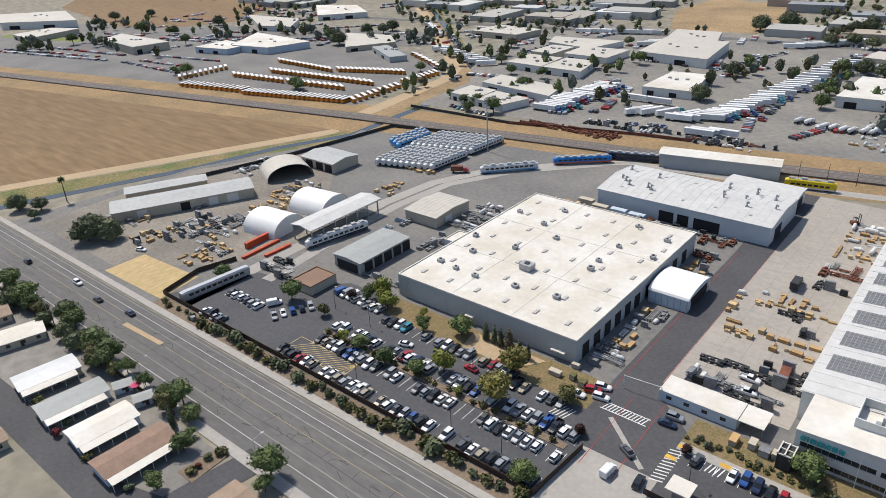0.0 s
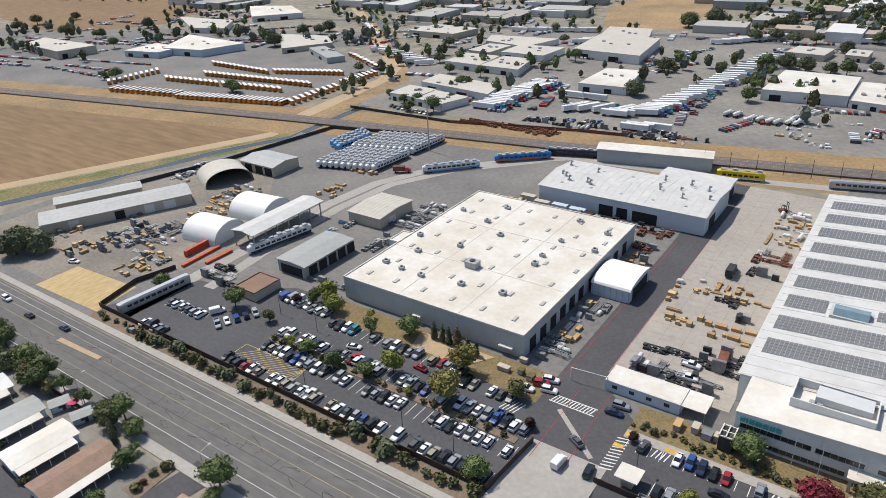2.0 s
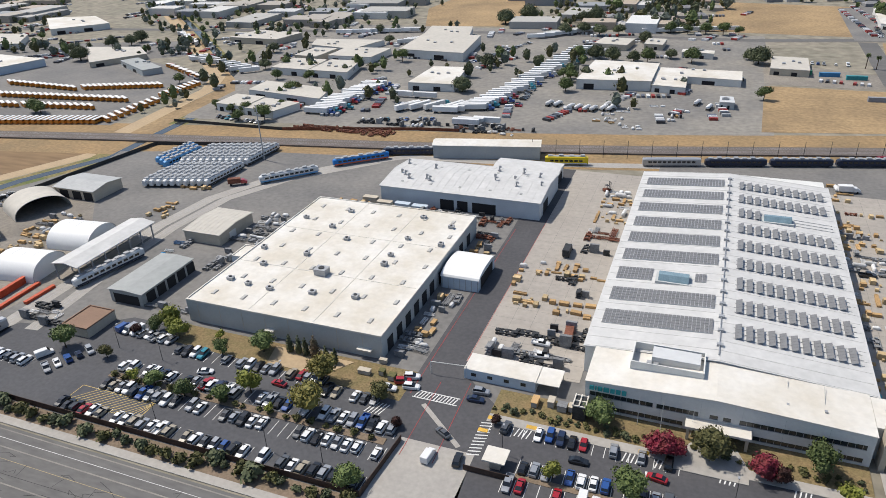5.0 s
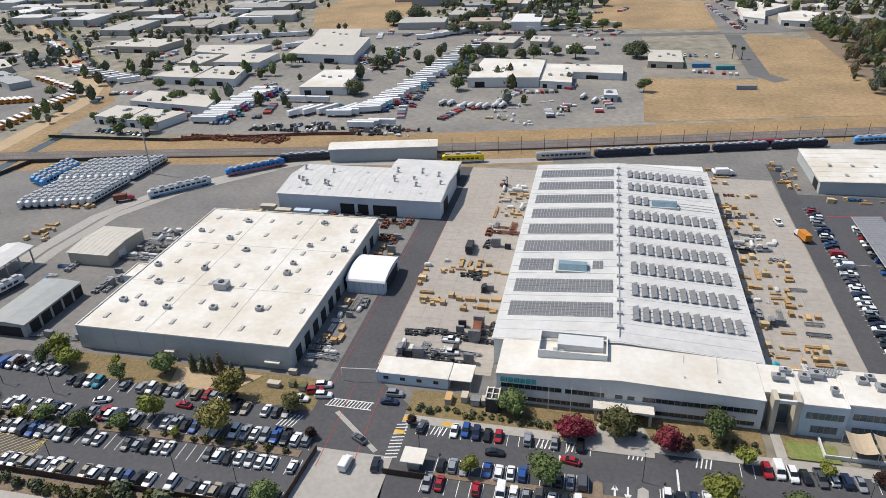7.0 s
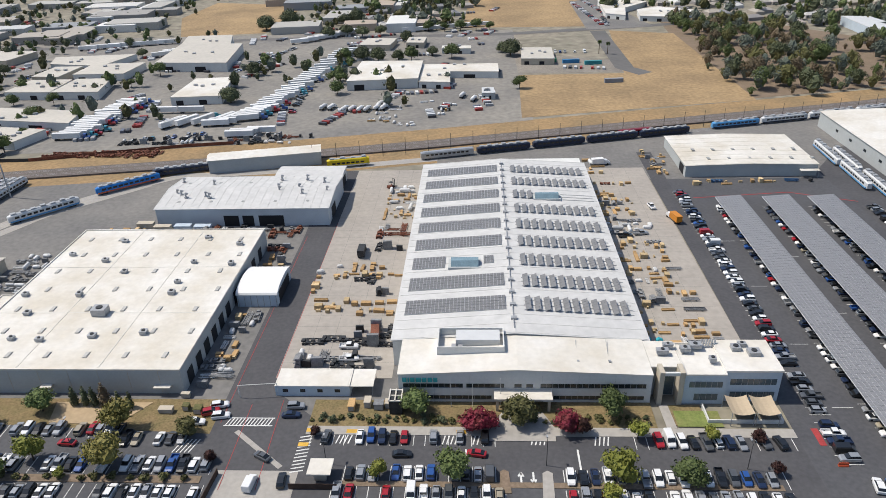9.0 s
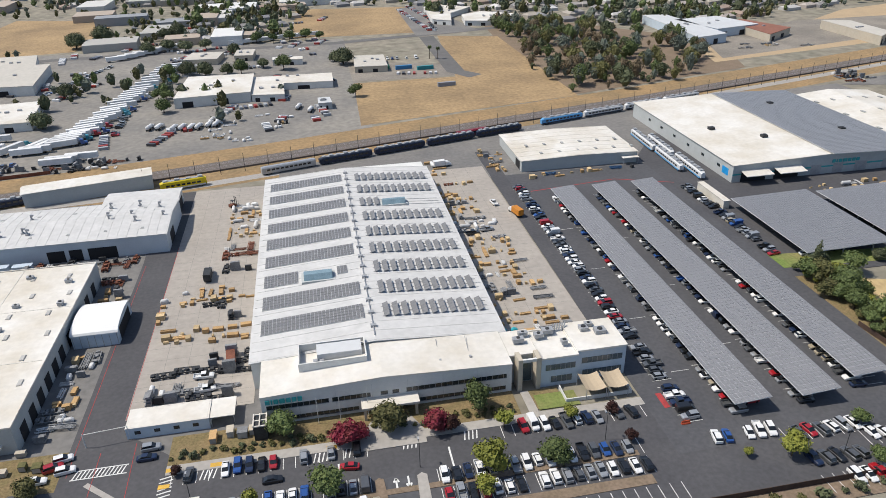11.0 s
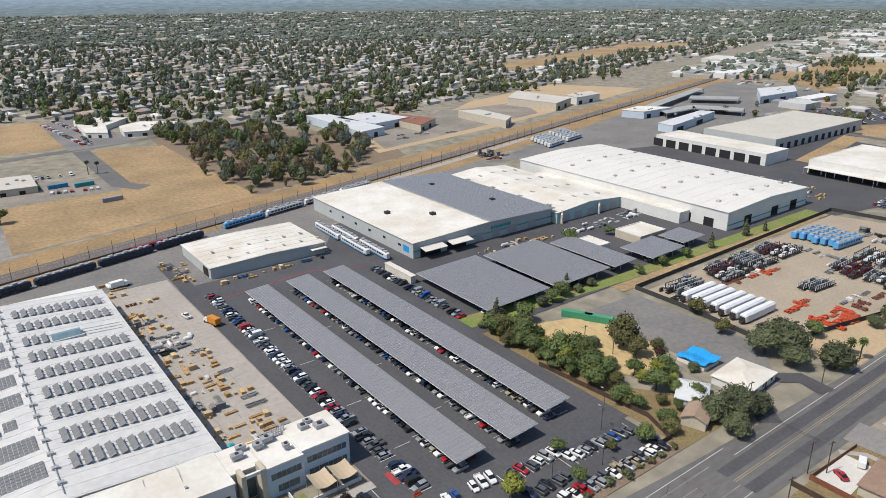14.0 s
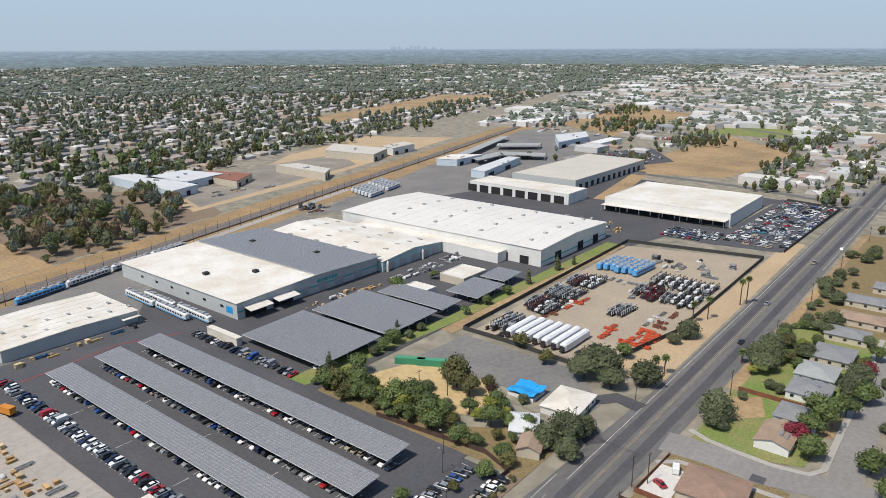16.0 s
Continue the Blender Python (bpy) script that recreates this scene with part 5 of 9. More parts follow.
def lorries():
    proto, cabs = None, {}
    for x0, y0, x1, y1, turn, n, cab in ((-222, 357, -220, 374, 3, 6, 1), (-222, 378, -217, 395, 3, 6, 1), (-220, 400, -214, 424, 8, 8, 1), (-133, 386, -128, 404, 16, 6, 1), (-128, 408, -120, 450, 20, 9, 1), (-118, 457, -112, 498, 16, 8, 1), (-110, 508, -104, 560, 12, 8, 1), (-128, 357, -120, 363, 4, 3, 0), (-176, 378, -160, 384, 60, 4, 1), (-150, 377, -146, 380, 4, 2, 1), (-146, 386, -138, 388, 62, 2, 1), (-190, 404, -170, 404, 0, 2, 0), (-255, 560, -220, 600, 30, 9, 1), (-400, 470, -330, 440, 40, 10, 0), (-420, 560, -380, 540, 10, 6, 0), (-330, 590, -270, 610, 10, 8, 0), (-490, 560, -440, 520, 130, 10, 0), (-60, 640, 0, 660, 10, 8, 0), (-150, 600, -110, 640, 20, 8, 0)):
        for i in range(n):
            t = i / max(1, n - 1)
            j = random.uniform(-2, 2)
            m = pose(x0 + (x1 - x0) * t + random.uniform(-2.6, 2.6), y0 + (y1 - y0) * t, .08, 0, 0, turn + j)
            if proto is None:
                proto = semi_trailer(); proto.matrix_basis = m
            else:
                copy_thing(proto, m)
            if cab and random.random() < .55:
                c = random.choice(("blue", "white", "red", "blue", "teal"))
                mc = m @ pose(9.2, 0, 0)
                if c not in cabs:
                    cabs[c] = lorry_cab(c); cabs[c].matrix_basis = mc
                else:
                    copy_thing(cabs[c], mc)
    # tank trucks
    tank = None
    for x, y in ((-92.5, 407), (-87.5, 407), (-79, 403), (-74.5, 403), (-69.5, 402), (-65.5, 402), (-60, 405), (-56, 405), (-59, 412), (-55, 412), (-10, 428), (-3, 420)):
        m = pose(x, y, .1, 0, 0, 75)
        if tank is None:
            tank = thing("tank_truck", "white gas tank truck", "lorry", "tank trucks")
            tank.matrix_basis = m
            bm = bmesh.new(); tube(bm, (-3.6, 0, 2.0), (1.8, 0, 2.0), 1.1, n=14)
            for s, x2 in ((-1, -3.6), (1, 1.8)):
                tube(bm, (x2, 0, 2.0), (x2 + s * .5, 0, 2.0), 1.1, .6, n=14)
            part("tank", bm, TRAILER_W, tank, smooth=False)
            bm = bmesh.new(); loft(bm, [car_section(2.4, 1.1, .7, 2.5, .2), car_section(3.6, 1.1, .7, 2.4, .25), car_section(4.8, .95, .7, 1.6, .2)]); part("cab", bm, PAINTS["white"], tank)
            bm = bmesh.new(); box(bm, -4, -.5, .6, 4.4, .5, .95); part("chassis", bm, DSTEEL, tank)
            wheels(tank, (-3, -1.8, 3.4), 1.15, .48, .35)
        else:
            copy_thing(tank, m)


# ---- trains ----
def rail_car(name, label, length, body, roof, stripe=None, window=CAR_GLASS, group="trains", equipment=0, nose=False, height=3.7):
    t = thing(name, label, "train", group)
    bm = bmesh.new()
    L = length / 2
    secs = [car_section(-L, 1.2 if not nose else .95, .9, height - (.5 if nose else .1), .35), car_section(-L + (1.6 if nose else .3), 1.38, .7, height, .4), car_section(L - (1.6 if nose else .3), 1.38, .7, height, .4), car_section(L, 1.2 if not nose else .95, .9, height - (.5 if nose else .1), .35)]
    loft(bm, secs)
    part("body", bm, body, t)
    n = int((length - 4) / 2.2)
    bm = bmesh.new()
    for i in range(n):
        x = -L + 2.2 + (length - 4.4) * (i + .1) / n
        box(bm, x, -1.4, 1.9, x + (length - 4.4) / n * .72, 1.4, 2.75)
    part("window_band", bm, window, t)
    bm = bmesh.new(); box(bm, -L + 1.4, -.95, height - .02, L - 1.4, .95, height + .1); part("roof", bm, roof, t)
    bm = bmesh.new()
    if equipment:
        prof = [(-L + 1.4, height + .1)]
        for i in range(equipment):
            x = -L + 2.5 + (length - 5) * i / max(1, equipment - 1)
            top = height + .45 + .25 * (i % 2)
            prof += [(x - 1.05, height + .14), (x - 1.0, top), (x + .95, top), (x + 1.0, height + .14)]
        side_prism(bm, prof + [(L - 1.4, height + .1)], -.85, .85, "y")
        part("roof_equipment", bm, STEEL, t)
    else:
        bm.free()
    if stripe:
        bm = bmesh.new(); box(bm, -L + .6, -1.41, .75, L - .6, 1.41, 1.35); part("stripe", bm, stripe, t)
    bm = bmesh.new()
    for x in (-L + 3.2, L - 3.2):
        box(bm, x - 1.5, -1.1, .25, x + 1.5, 1.1, .72)
        for a in (-.9, .9):
            tube(bm, (x + a, -.95, .45), (x + a, .95, .45), .44, n=10)
    part("running_gear", bm, DSTEEL, t)
    return as_root(t, "body")


def tracks_and_trains():
    white = material("rail_white", (0.56, 0.57, 0.57), .4, vary=.05)
    steel = material("brushed_steel", (0.42, 0.43, 0.44), .35, .5, vary=.06)
    yellow = material("loco_yellow", (0.62, 0.47, 0.02), .4, vary=.05)
    blue = material("rail_blue", (0.02, 0.17, 0.48), .4, vary=.05)
    lblue = material("rail_light_blue", (0.10, 0.30, 0.55), .4, vary=.05)
    navy = material("rail_navy", (0.018, 0.026, 0.05), .4, vary=.06)
    orange = material("rail_orange", (0.55, 0.11, 0.03), .4, vary=.05)
    maroon = material("rail_maroon", (0.17, 0.012, 0.022), .4, vary=.06)
    def place(ob, x, y, turn, z=.15):
        ob.matrix_basis = pose(x, y, z, 0, 0, turn); return ob
    place(rail_car("passenger_coach", "brushed steel passenger coach standing in the yard", 26, steel, steel), -202, 111, 85)
    place(rail_car("passenger_coach", "brushed steel passenger coach on the siding", 26, steel, steel), -15.5, 323, 15)
    l = place(rail_car("locomotive", "yellow diesel locomotive with white stripe", 20, yellow, ROOF_G, white, equipment=4, nose=True, height=4.3), -62, 312, 13)
    for i in range(4):
        place(rail_car("blue_railcar", "dark navy light-rail car under delivery", 27, navy, ROOF_D, equipment=7, nose=True), 12 + i * 27.6, 330 + i * 7.1, 14.6)
    place(rail_car("maroon_freight_car", "maroon freight car on the siding", 18, maroon, maroon, height=3.4), 80, 351.5, 15)
    for i in range(4):
        place(rail_car("light_rail_car", "pale grey and blue light-rail car", 27, white if i else lblue, ROOF_G, navy, equipment=6, nose=True), 134 + i * 27.6, 363 + i * 7.3, 14.6)
    for x, y, a, bd, st in ((-182, 261, 46, white, lblue), (-158.5, 289, 40, blue, orange), (-139, 306, 18, navy, navy), (-196, 163, 78, white, navy)):
        place(rail_car("light_rail_car", "articulated light-rail car with rooftop equipment", 28, bd, ROOF_G, st, equipment=7, nose=True), x, y, a)
    first = None
    for r, (y0, n) in enumerate(((245, 10), (273, 11))):
        for i in range(n):
            m = pose(-241 + i * 3.15 - r * 1.5, y0 + i * .9, .15, 0, 0, 86)
            if first is None:
                first = rail_car("stored_light_rail_car", "pale grey light-rail car stored in a row", 26.5, white, ROOF_G, DSTEEL, equipment=9, nose=True, group="stored light-rail cars")
                first.matrix_basis = m
            else:
                copy_thing(first, m)
    b2 = rail_car("stored_light_rail_car", "blue light-rail car stored in a row", 26, lblue, ROOF_G, blue, equipment=7, nose=True, group="stored light-rail cars")
    for k, (x, y) in enumerate(((-249, 268), (-253, 270), (-257, 272))):
        place(b2, x, y, 86) if k == 0 else copy_thing(b2, pose(x, y, .15, 0, 0, 86))
    b3 = rail_car("stored_light_rail_car", "blue and white light-rail car beside the hall", 27, white, ROOF_G, lblue, equipment=8, nose=True, group="stored light-rail cars")
    for k, (x, y) in enumerate(((166, 279), (166, 308), (161.5, 290), (161.5, 318))):
        place(b3, x, y, 88) if k == 0 else copy_thing(b3, pose(x, y, .2, 0, 0, 88))
    b4 = thing("wrapped_car_shell", "long car shell wrapped in white plastic on stands", "train", "stored car shells")
    bm = bmesh.new(); loft(bm, [car_section(-10.4, 1.1, .9, 3.5, .5), car_section(-9.6, 1.5, .7, 4.0, .7), car_section(-3, 1.56, .7, 4.1, .75), car_section(3, 1.52, .7, 4.05, .7), car_section(9.4, 1.5, .7, 4.0, .7), car_section(10.4, 1.3, .9, 3.7, .5)])
    part("wrapping", bm, material("shrink_wrap", (.66, .67, .68), .35, vary=.05, scale=.3, fine=1.2, bump=.4), b4)
    bm = bmesh.new(); box(bm, -11.0, -1.0, .8, -10.3, 1.0, 2.9); box(bm, -11.6, -.7, .6, -11, .7, 1.3); part("cab_end", bm, DSTEEL, b4)
    bm = bmesh.new(); box(bm, -10.9, -1.25, 1.2, -10.2, 1.25, 1.7); part("front_trim", bm, maroon, b4)
    for x in (-7.5, 7.5):
        bm = bmesh.new(); box(bm, x - 1.4, -1.3, 0, x + 1.4, 1.3, .74); part("stand", bm, DSTEEL, b4)
    b4 = as_root(b4, "wrapping")
    for k in range(7):
        m = pose(245 + (k % 2) * .6 + k * .1, 151.5 - k * 4.3, .2, 0, 0, random.uniform(-2.5, .5))
        if k == 0:
            b4.matrix_basis = m
        else:
            copy_thing(b4, m)
    b5 = rail_car("stored_tram", "light blue tram stored in a fenced yard", 22, lblue, ROOF_G, None, equipment=5, group="stored trams")
    for k in range(7):
        m = pose(355 + (k % 3) * 1.2, 163.5 - k * 3.5, .2, 0, 0, -4)
        if k == 0:
            b5.matrix_basis = m
        else:
            copy_thing(b5, m)
    def frame_car(label, frame, deck, length=19):
        t = thing("stored_frame_car", label, "train", "unfinished railcars")
        L = length / 2
        bm = bmesh.new(); box(bm, -L, -1.3, .7, L, -1.0, 1.1); box(bm, -L, 1.0, .7, L, 1.3, 1.1)
        for i in range(8):
            x = -L + .2 + (length - .6) * i / 7
            box(bm, x, -1.0, .75, x + .25, 1.0, 1.05)
        part("underframe", bm, DSTEEL, t)
        for s in (-1, 1):
            bm = bmesh.new(); box(bm, -L + .5, s * 1.3 - .08, 2.95, L - 1.5, s * 1.3 + .08, 3.2)
            for i in range(9):
                x = -L + .6 + (length - 2.6) * i / 8
                box(bm, x, s * 1.3 - .1, 1.1, x + .3, s * 1.3 + .1, 2.95)
            part("side_frame", bm, frame, t)
        bm = bmesh.new()
        for i in range(5):
            x = -L + 1 + (length - 4) * i / 5
            box(bm, x, -.95 + .1 * (i % 2), 1.1, x + 2.3, .9, (1.9, 2.6, 1.5, 3.1, 2.2)[i])
        part("stacked_unit", bm, deck, t)
        bm = bmesh.new()
        for x in (-L + 3, L - 3):
            box(bm, x - 1.5, -1.1, .1, x + 1.5, 1.1, .7)
        part("stand", bm, DSTEEL, t)
        return t
    frames = [frame_car("unfinished black railcar frame with fitted units", DSTEEL, STEEL), frame_car("unfinished dark railcar frame with white units", DSTEEL, white), frame_car("unfinished red railcar frame with dark units", maroon, DSTEEL), frame_car("unfinished white railcar frame with dark units", white, DSTEEL, 16)]
    spots = [(x + random.uniform(-2, 2), y, random.uniform(-5, 1)) for x in (276, 298, 319) for y in (153, 157, 161, 165)] + [(x + random.uniform(-3, 3), y, random.uniform(-5, 2)) for x in (323, 345) for y in (103, 107, 111.5, 116, 121, 126, 131)] + [(291, 128, -5), (293, 124, -5), (247, 158, -3), (248, 162, -3)]
    for k, (x, y, a) in enumerate(spots):
        m = pose(x, y, .2, 0, 0, a)
        if k < 4:
            frames[k].matrix_basis = m
        else:
            copy_thing(frames[random.choice((0, 0, 1, 1, 2, 3, 3))], m)
    b7 = rail_car("stored_passenger_car", "blue and white passenger car on a siding", 24, white, ROOF_G, lblue, equipment=3, group="stored passenger cars")
    for k in range(12):
        m = pose(416 + (k // 6) * 29 + (k % 6) * 1.6, 402 + (k % 6) * 5.6 + (k // 6) * 8, .2, 0, 0, 14.6)
        if k == 0:
            b7.matrix_basis = m
        else:
            copy_thing(b7, m)
    # rails
    def track(line, name, z):
        t = thing(name, "steel rails on sleepers", "track", kind="structure")
        for s in (-.72, .72):
            bm = bmesh.new()
            o = offset_line(line, s)
            for a, b in zip(o, o[1:]):
                d = (Vector(b) - Vector(a)).normalized() * .0
                n = Vector((-(Vector(b) - Vector(a)).y, (Vector(b) - Vector(a)).x)).normalized() * .06
                quad(bm, ((a[0] - n.x, a[1] - n.y, z + .16), (b[0] - n.x, b[1] - n.y, z + .16), (b[0] + n.x, b[1] + n.y, z + .16), (a[0] + n.x, a[1] + n.y, z + .16)))
            part("rail", bm, STEEL, t)
    for k in (-2.6, 2.2):
        track(offset_line(RAIL[1:-1], k), "railway_track", .95)
    SPUR = [(-202, 98), (-203, 130), (-204, 160), (-206, 200), (-203, 230), (-193, 252), (-170, 278), (-140, 302), (-100, 306), (-62, 312), (-15, 322), (60, 342), (134, 362), (200, 381), (330, 415), (420, 440)]
    SPUR2 = [(-192, 125), (-197, 165), (-199, 200), (-196, 232), (-180, 262), (-150, 292)]
    patch("spur_bed", strip(SPUR, 6), CONCRETE, .13, "pale concrete track bed through the yard")
    patch("spur_bed_two", strip(SPUR2, 5), CONCRETE, .135, "pale concrete track bed through the yard")
    track(SPUR, "yard_track", .12)
    track(SPUR2, "yard_track", .12)


bus_rows(); lorries(); tracks_and_trains()


# ---- northern estate, houses ----
def poly_building(name, label, outline, z, roof=ROOF_T, wall=WALL_W, doors=(), units=3, group="estate buildings"):
    h = thing(name, label, "building", group)
    bm = bmesh.new(); prism(bm, outline, 0, z); bmesh.ops.recalc_face_normals(bm, faces=bm.faces[:]); part("wall", bm, wall, h)
    c = sum((Vector(p) for p in outline), Vector((0, 0))) / len(outline)
    def grow(k):
        return [tuple(Vector(p) + (Vector(p) - c).normalized() * k) for p in outline]
    bm = bmesh.new(); prism(bm, grow(.3), z + .004, z + .35); bmesh.ops.recalc_face_normals(bm, faces=bm.faces[:]); part("roof", bm, roof, h)
    p0, p1 = Vector(outline[0]), Vector(outline[1])
    d = p1 - p0
    n = Vector((d.y, -d.x)).normalized()
    if n.dot(p0 - c) < 0:
        n = -n
    for a, b in doors:
        bm = bmesh.new()
        q0, q1 = p0 + d * a, p0 + d * b
        prism(bm, [tuple(q0 - n * .1), tuple(q1 - n * .1), tuple(q1 + n * .06), tuple(q0 + n * .06)], .1, min(4.2, z * .6))
        bmesh.ops.recalc_face_normals(bm, faces=bm.faces[:])
        part("door", bm, DARK, h)
    for i in range(units):
        k = c + Vector((random.uniform(-.25, .25) * d.length, random.uniform(-.18, .18) * d.length))
        bm = bmesh.new(); box(bm, k.x - 1, k.y - 1, z + .3, k.x + 1, k.y + 1, z + 1.3); part("rooftop_unit", bm, STEEL, h)
    return h


random.seed(5)
DD = ((.1, .24), (.55, .7))
CANOPIES = ((5, [(613, 456), (778, 509), (780, 521), (615, 470)]), (5, [(695, 472), (728, 433), (750, 443), (716, 484)]), (5, [(640, 429), (659, 385), (680, 395), (660, 442)]), (5, [(591, 424), (643, 427), (659, 443), (603, 441)]))
for lab, z, r, w, o in (
        ("long white estate unit with tan roof", 4.7, ROOF_T, WALL_W, [(-288.5, 348.4), (-266.2, 345.4), (-266.2, 367.7), (-288.5, 369.8)]),
        ("long white estate unit with tan roof", 4.3, ROOF_T, WALL_W, [(-265.7, 345.1), (-243.6, 342.0), (-237.5, 362.3), (-265.7, 367.4)]),
        ("pale estate unit with flat roof", 4.7, ROOF_T, WALL_W, [(-287.5, 380.9), (-229.6, 371.8), (-233.6, 395.2), (-288.5, 404.3)]),
        ("pale estate unit with flat roof", 5.0, ROOF_T, WALL_W, [(-308.4, 439.6), (-276.8, 437.6), (-278.8, 470.2), (-307.3, 470.2)]),
        ("pale estate unit with flat roof", 5.0, ROOF_T, WALL_W, [(-275.8, 437.6), (-244.2, 436.6), (-251.4, 471.2), (-275.8, 471.2)]),
        ("open-fronted tan estate warehouse", 5.0, ROOF_T, WALL_B, [(-313.5, 480.4), (-293.1, 478.3), (-291.1, 508.8), (-311.4, 508.8)]),
        ("pale estate unit with flat roof", 4.7, ROOF_T, WALL_W, [(-286.5, 485.6), (-249.9, 485.6), (-247.9, 519.1), (-286.5, 516.1)]),
        ("pale estate unit with flat roof", 4.3, ROOF_T, WALL_W, [(-322.7, 521.7), (-279.1, 512.5), (-269.0, 551.1), (-330.9, 545.0)]),
        ("large pale warehouse with loading doors", 6.5, ROOF_T, WALL_W, [(-236.2, 509.2), (-182.0, 505.1), (-190.2, 572.6), (-241.3, 572.6)]),
        ("large pale warehouse with loading doors", 6.2, ROOF_T, WALL_W, [(-241.1, 572.6), (-200.2, 572.6), (-210.4, 610.9), (-248.2, 608.8)]),
        ("low pale lorry workshop with white roof", 5.0, ROOF_W, WALL_W, [(-190.3, 420.3), (-158.8, 422.3), (-165.9, 468.1), (-190.3, 466.1)]),
        ("pale estate unit with flat roof", 5.0, ROOF_T, WALL_B, [(-414.2, 534.3), (-364.3, 533.3), (-358.2, 565.8), (-407.1, 569.9)]),
        ("large white warehouse with low gable", 6.2, ROOF_W, WALL_W, [(-84.8, 447.4), (-39.2, 451.5), (-39.2, 500.6), (-82.7, 502.6)]),
        ("white warehouse wing with loading bays", 4.3, ROOF_W, WALL_W, [(-38.6, 450.6), (-18.3, 447.6), (-19.3, 475.0), (-38.6, 477.0)]),
        ("white warehouse wing with loading bays", 4.3, ROOF_W, WALL_W, [(-38.6, 477.3), (13.2, 472.9), (13.2, 496.3), (-38.6, 497.3)]),
        ("small white open shed", 4, ROOF_G, WALL_G, [(2, 422), (10, 422), (9, 434), (2, 434)]),
        ("beige nursery building with pale roof", 4.3, ROOF_T, WALL_B, [(30.4, 509.5), (53.8, 507.5), (54.8, 544.0), (32.5, 546.0)]),
        ("tan office with flat roof", 4.3, ROOF_T, WALL_B, [(-95.4, 568.4), (-70.0, 565.3), (-67.0, 590.7), (-91.3, 593.7)]),
        ("tan office with flat roof", 4.3, ROOF_T, WALL_B, [(-57.8, 573.4), (-43.6, 571.4), (-42.6, 593.7), (-56.8, 594.7)]),
        ("white bus shelter roof", 4, ROOF_W, WALL_W, [(-28, 550), (-6, 548), (-6, 558), (-28, 560)]),
        ("white school hall with gable roofs", 4.5, ROOF_W, WALL_W, [(118, 686), (134, 673), (141, 714), (169, 748), (140, 771), (122, 761)]),
        ("white school hall with gable roofs", 4.5, ROOF_W, WALL_W, [(146, 668), (172, 660), (204, 690), (172, 716), (150, 702)]),
        ("white bus depot hall with pale walls", 5.8, ROOF_W, WALL_LB, [(-569.0, 378.3), (-526.1, 385.4), (-513.9, 423.2), (-601.6, 431.3)]),
        ("low white wing of the depot hall", 5, ROOF_W, WALL_LB, [(-597, 358), (-559, 366), (-559, 390), (-599, 393)]),
        ("tan depot office with pale roof", 4.3, ROOF_T, WALL_B, [(-468.9, 425.2), (-444.5, 462.8), (-471.9, 485.1), (-521.7, 475.0)]),
        ("long white office with tan roof", 5.0, ROOF_T, WALL_W, [(-639.1, 462.0), (-600.4, 472.2), (-633.0, 510.9), (-716.5, 505.8)]),
        ("low pale building beside a lawn", 5, ROOF_T, WALL_B, [(-860, 303), (-814, 300), (-826, 359), (-865, 346)]),
        ("grey bus wash canopy", 4.3, ROOF_D, WALL_G, [(-447.6, 436.4), (-403.9, 412.1), (-395.8, 424.2), (-440.5, 448.6)]),
        ("large pale office block with flat roof", 8, ROOF_T, WALL_W, [(-949, 325), (-872, 379), (-973, 412), (-1040, 352)]),
        ("tan commercial building with flat roof", 7, ROOF_T, WALL_B, [(-644, 323), (-637, 356), (-729, 358), (-716, 331)]),
        ("white commercial building with flat roof", 5.8, ROOF_W, WALL_W, [(-628.1, 533.3), (-591.4, 574.1), (-644.4, 608.7), (-694.4, 589.4)]),
        ("long pale blue metal warehouse", 7, ROOF_G, WALL_LB, [(303, 523), (332, 531), (327, 627), (306, 631)]),
        ("grey metal warehouse with low roof", 7, ROOF_G, WALL_LB, [(335, 550), (378, 560), (366, 606), (322, 600)]),
        ("rust-red roofed open shed", 6, material("red_brown_roof", (.25, .11, .075), .8, vary=.12, scale=.1), WALL_B, [(365, 522), (397, 543), (382, 589), (363, 588)]),
        ("tan shed of the gravel works", 7, ROOF_T, WALL_B, [(436, 486), (456, 501), (459, 551), (438, 560)]),
        ("tan shed of the gravel works", 8, ROOF_T, WALL_B, [(543, 527), (585, 546), (578, 626), (532, 592)]),
        ("pale shed of the gravel works", 8, ROOF_T, WALL_W, [(590, 542), (633, 547), (643, 570), (596, 566)]),
        ("blue-walled railway workshop with pale roof", 7, ROOF_W, WALL_LB, [(574, 438), (619, 438), (599, 465), (566, 459)]),
        ("blue-walled railway workshop with pale roof", 7, ROOF_G, WALL_LB, [(532, 374), (627, 395), (622, 408), (534, 391)]),
        ("blue-walled railway workshop with pale roof", 8, ROOF_G, WALL_LB, [(748, 418), (821, 416), (867, 444), (810, 458)])):
    poly_building("estate_building", lab, o, z, r, w, DD, 3)
for z, o in CANOPIES:
    c = thing("platform_canopy", "long dark-roofed platform canopy of the railway depot", "canopy", "platform canopies")
    bm = bmesh.new(); prism(bm, o, z, z + .4); bmesh.ops.recalc_face_normals(bm, faces=bm.faces[:]); part("roof", bm, ROOF_D, c)
    for px, py in o:
        bm = bmesh.new(); tube(bm, (px, py, 0), (px, py, z), .3, n=6); part("post", bm, STEEL, c)

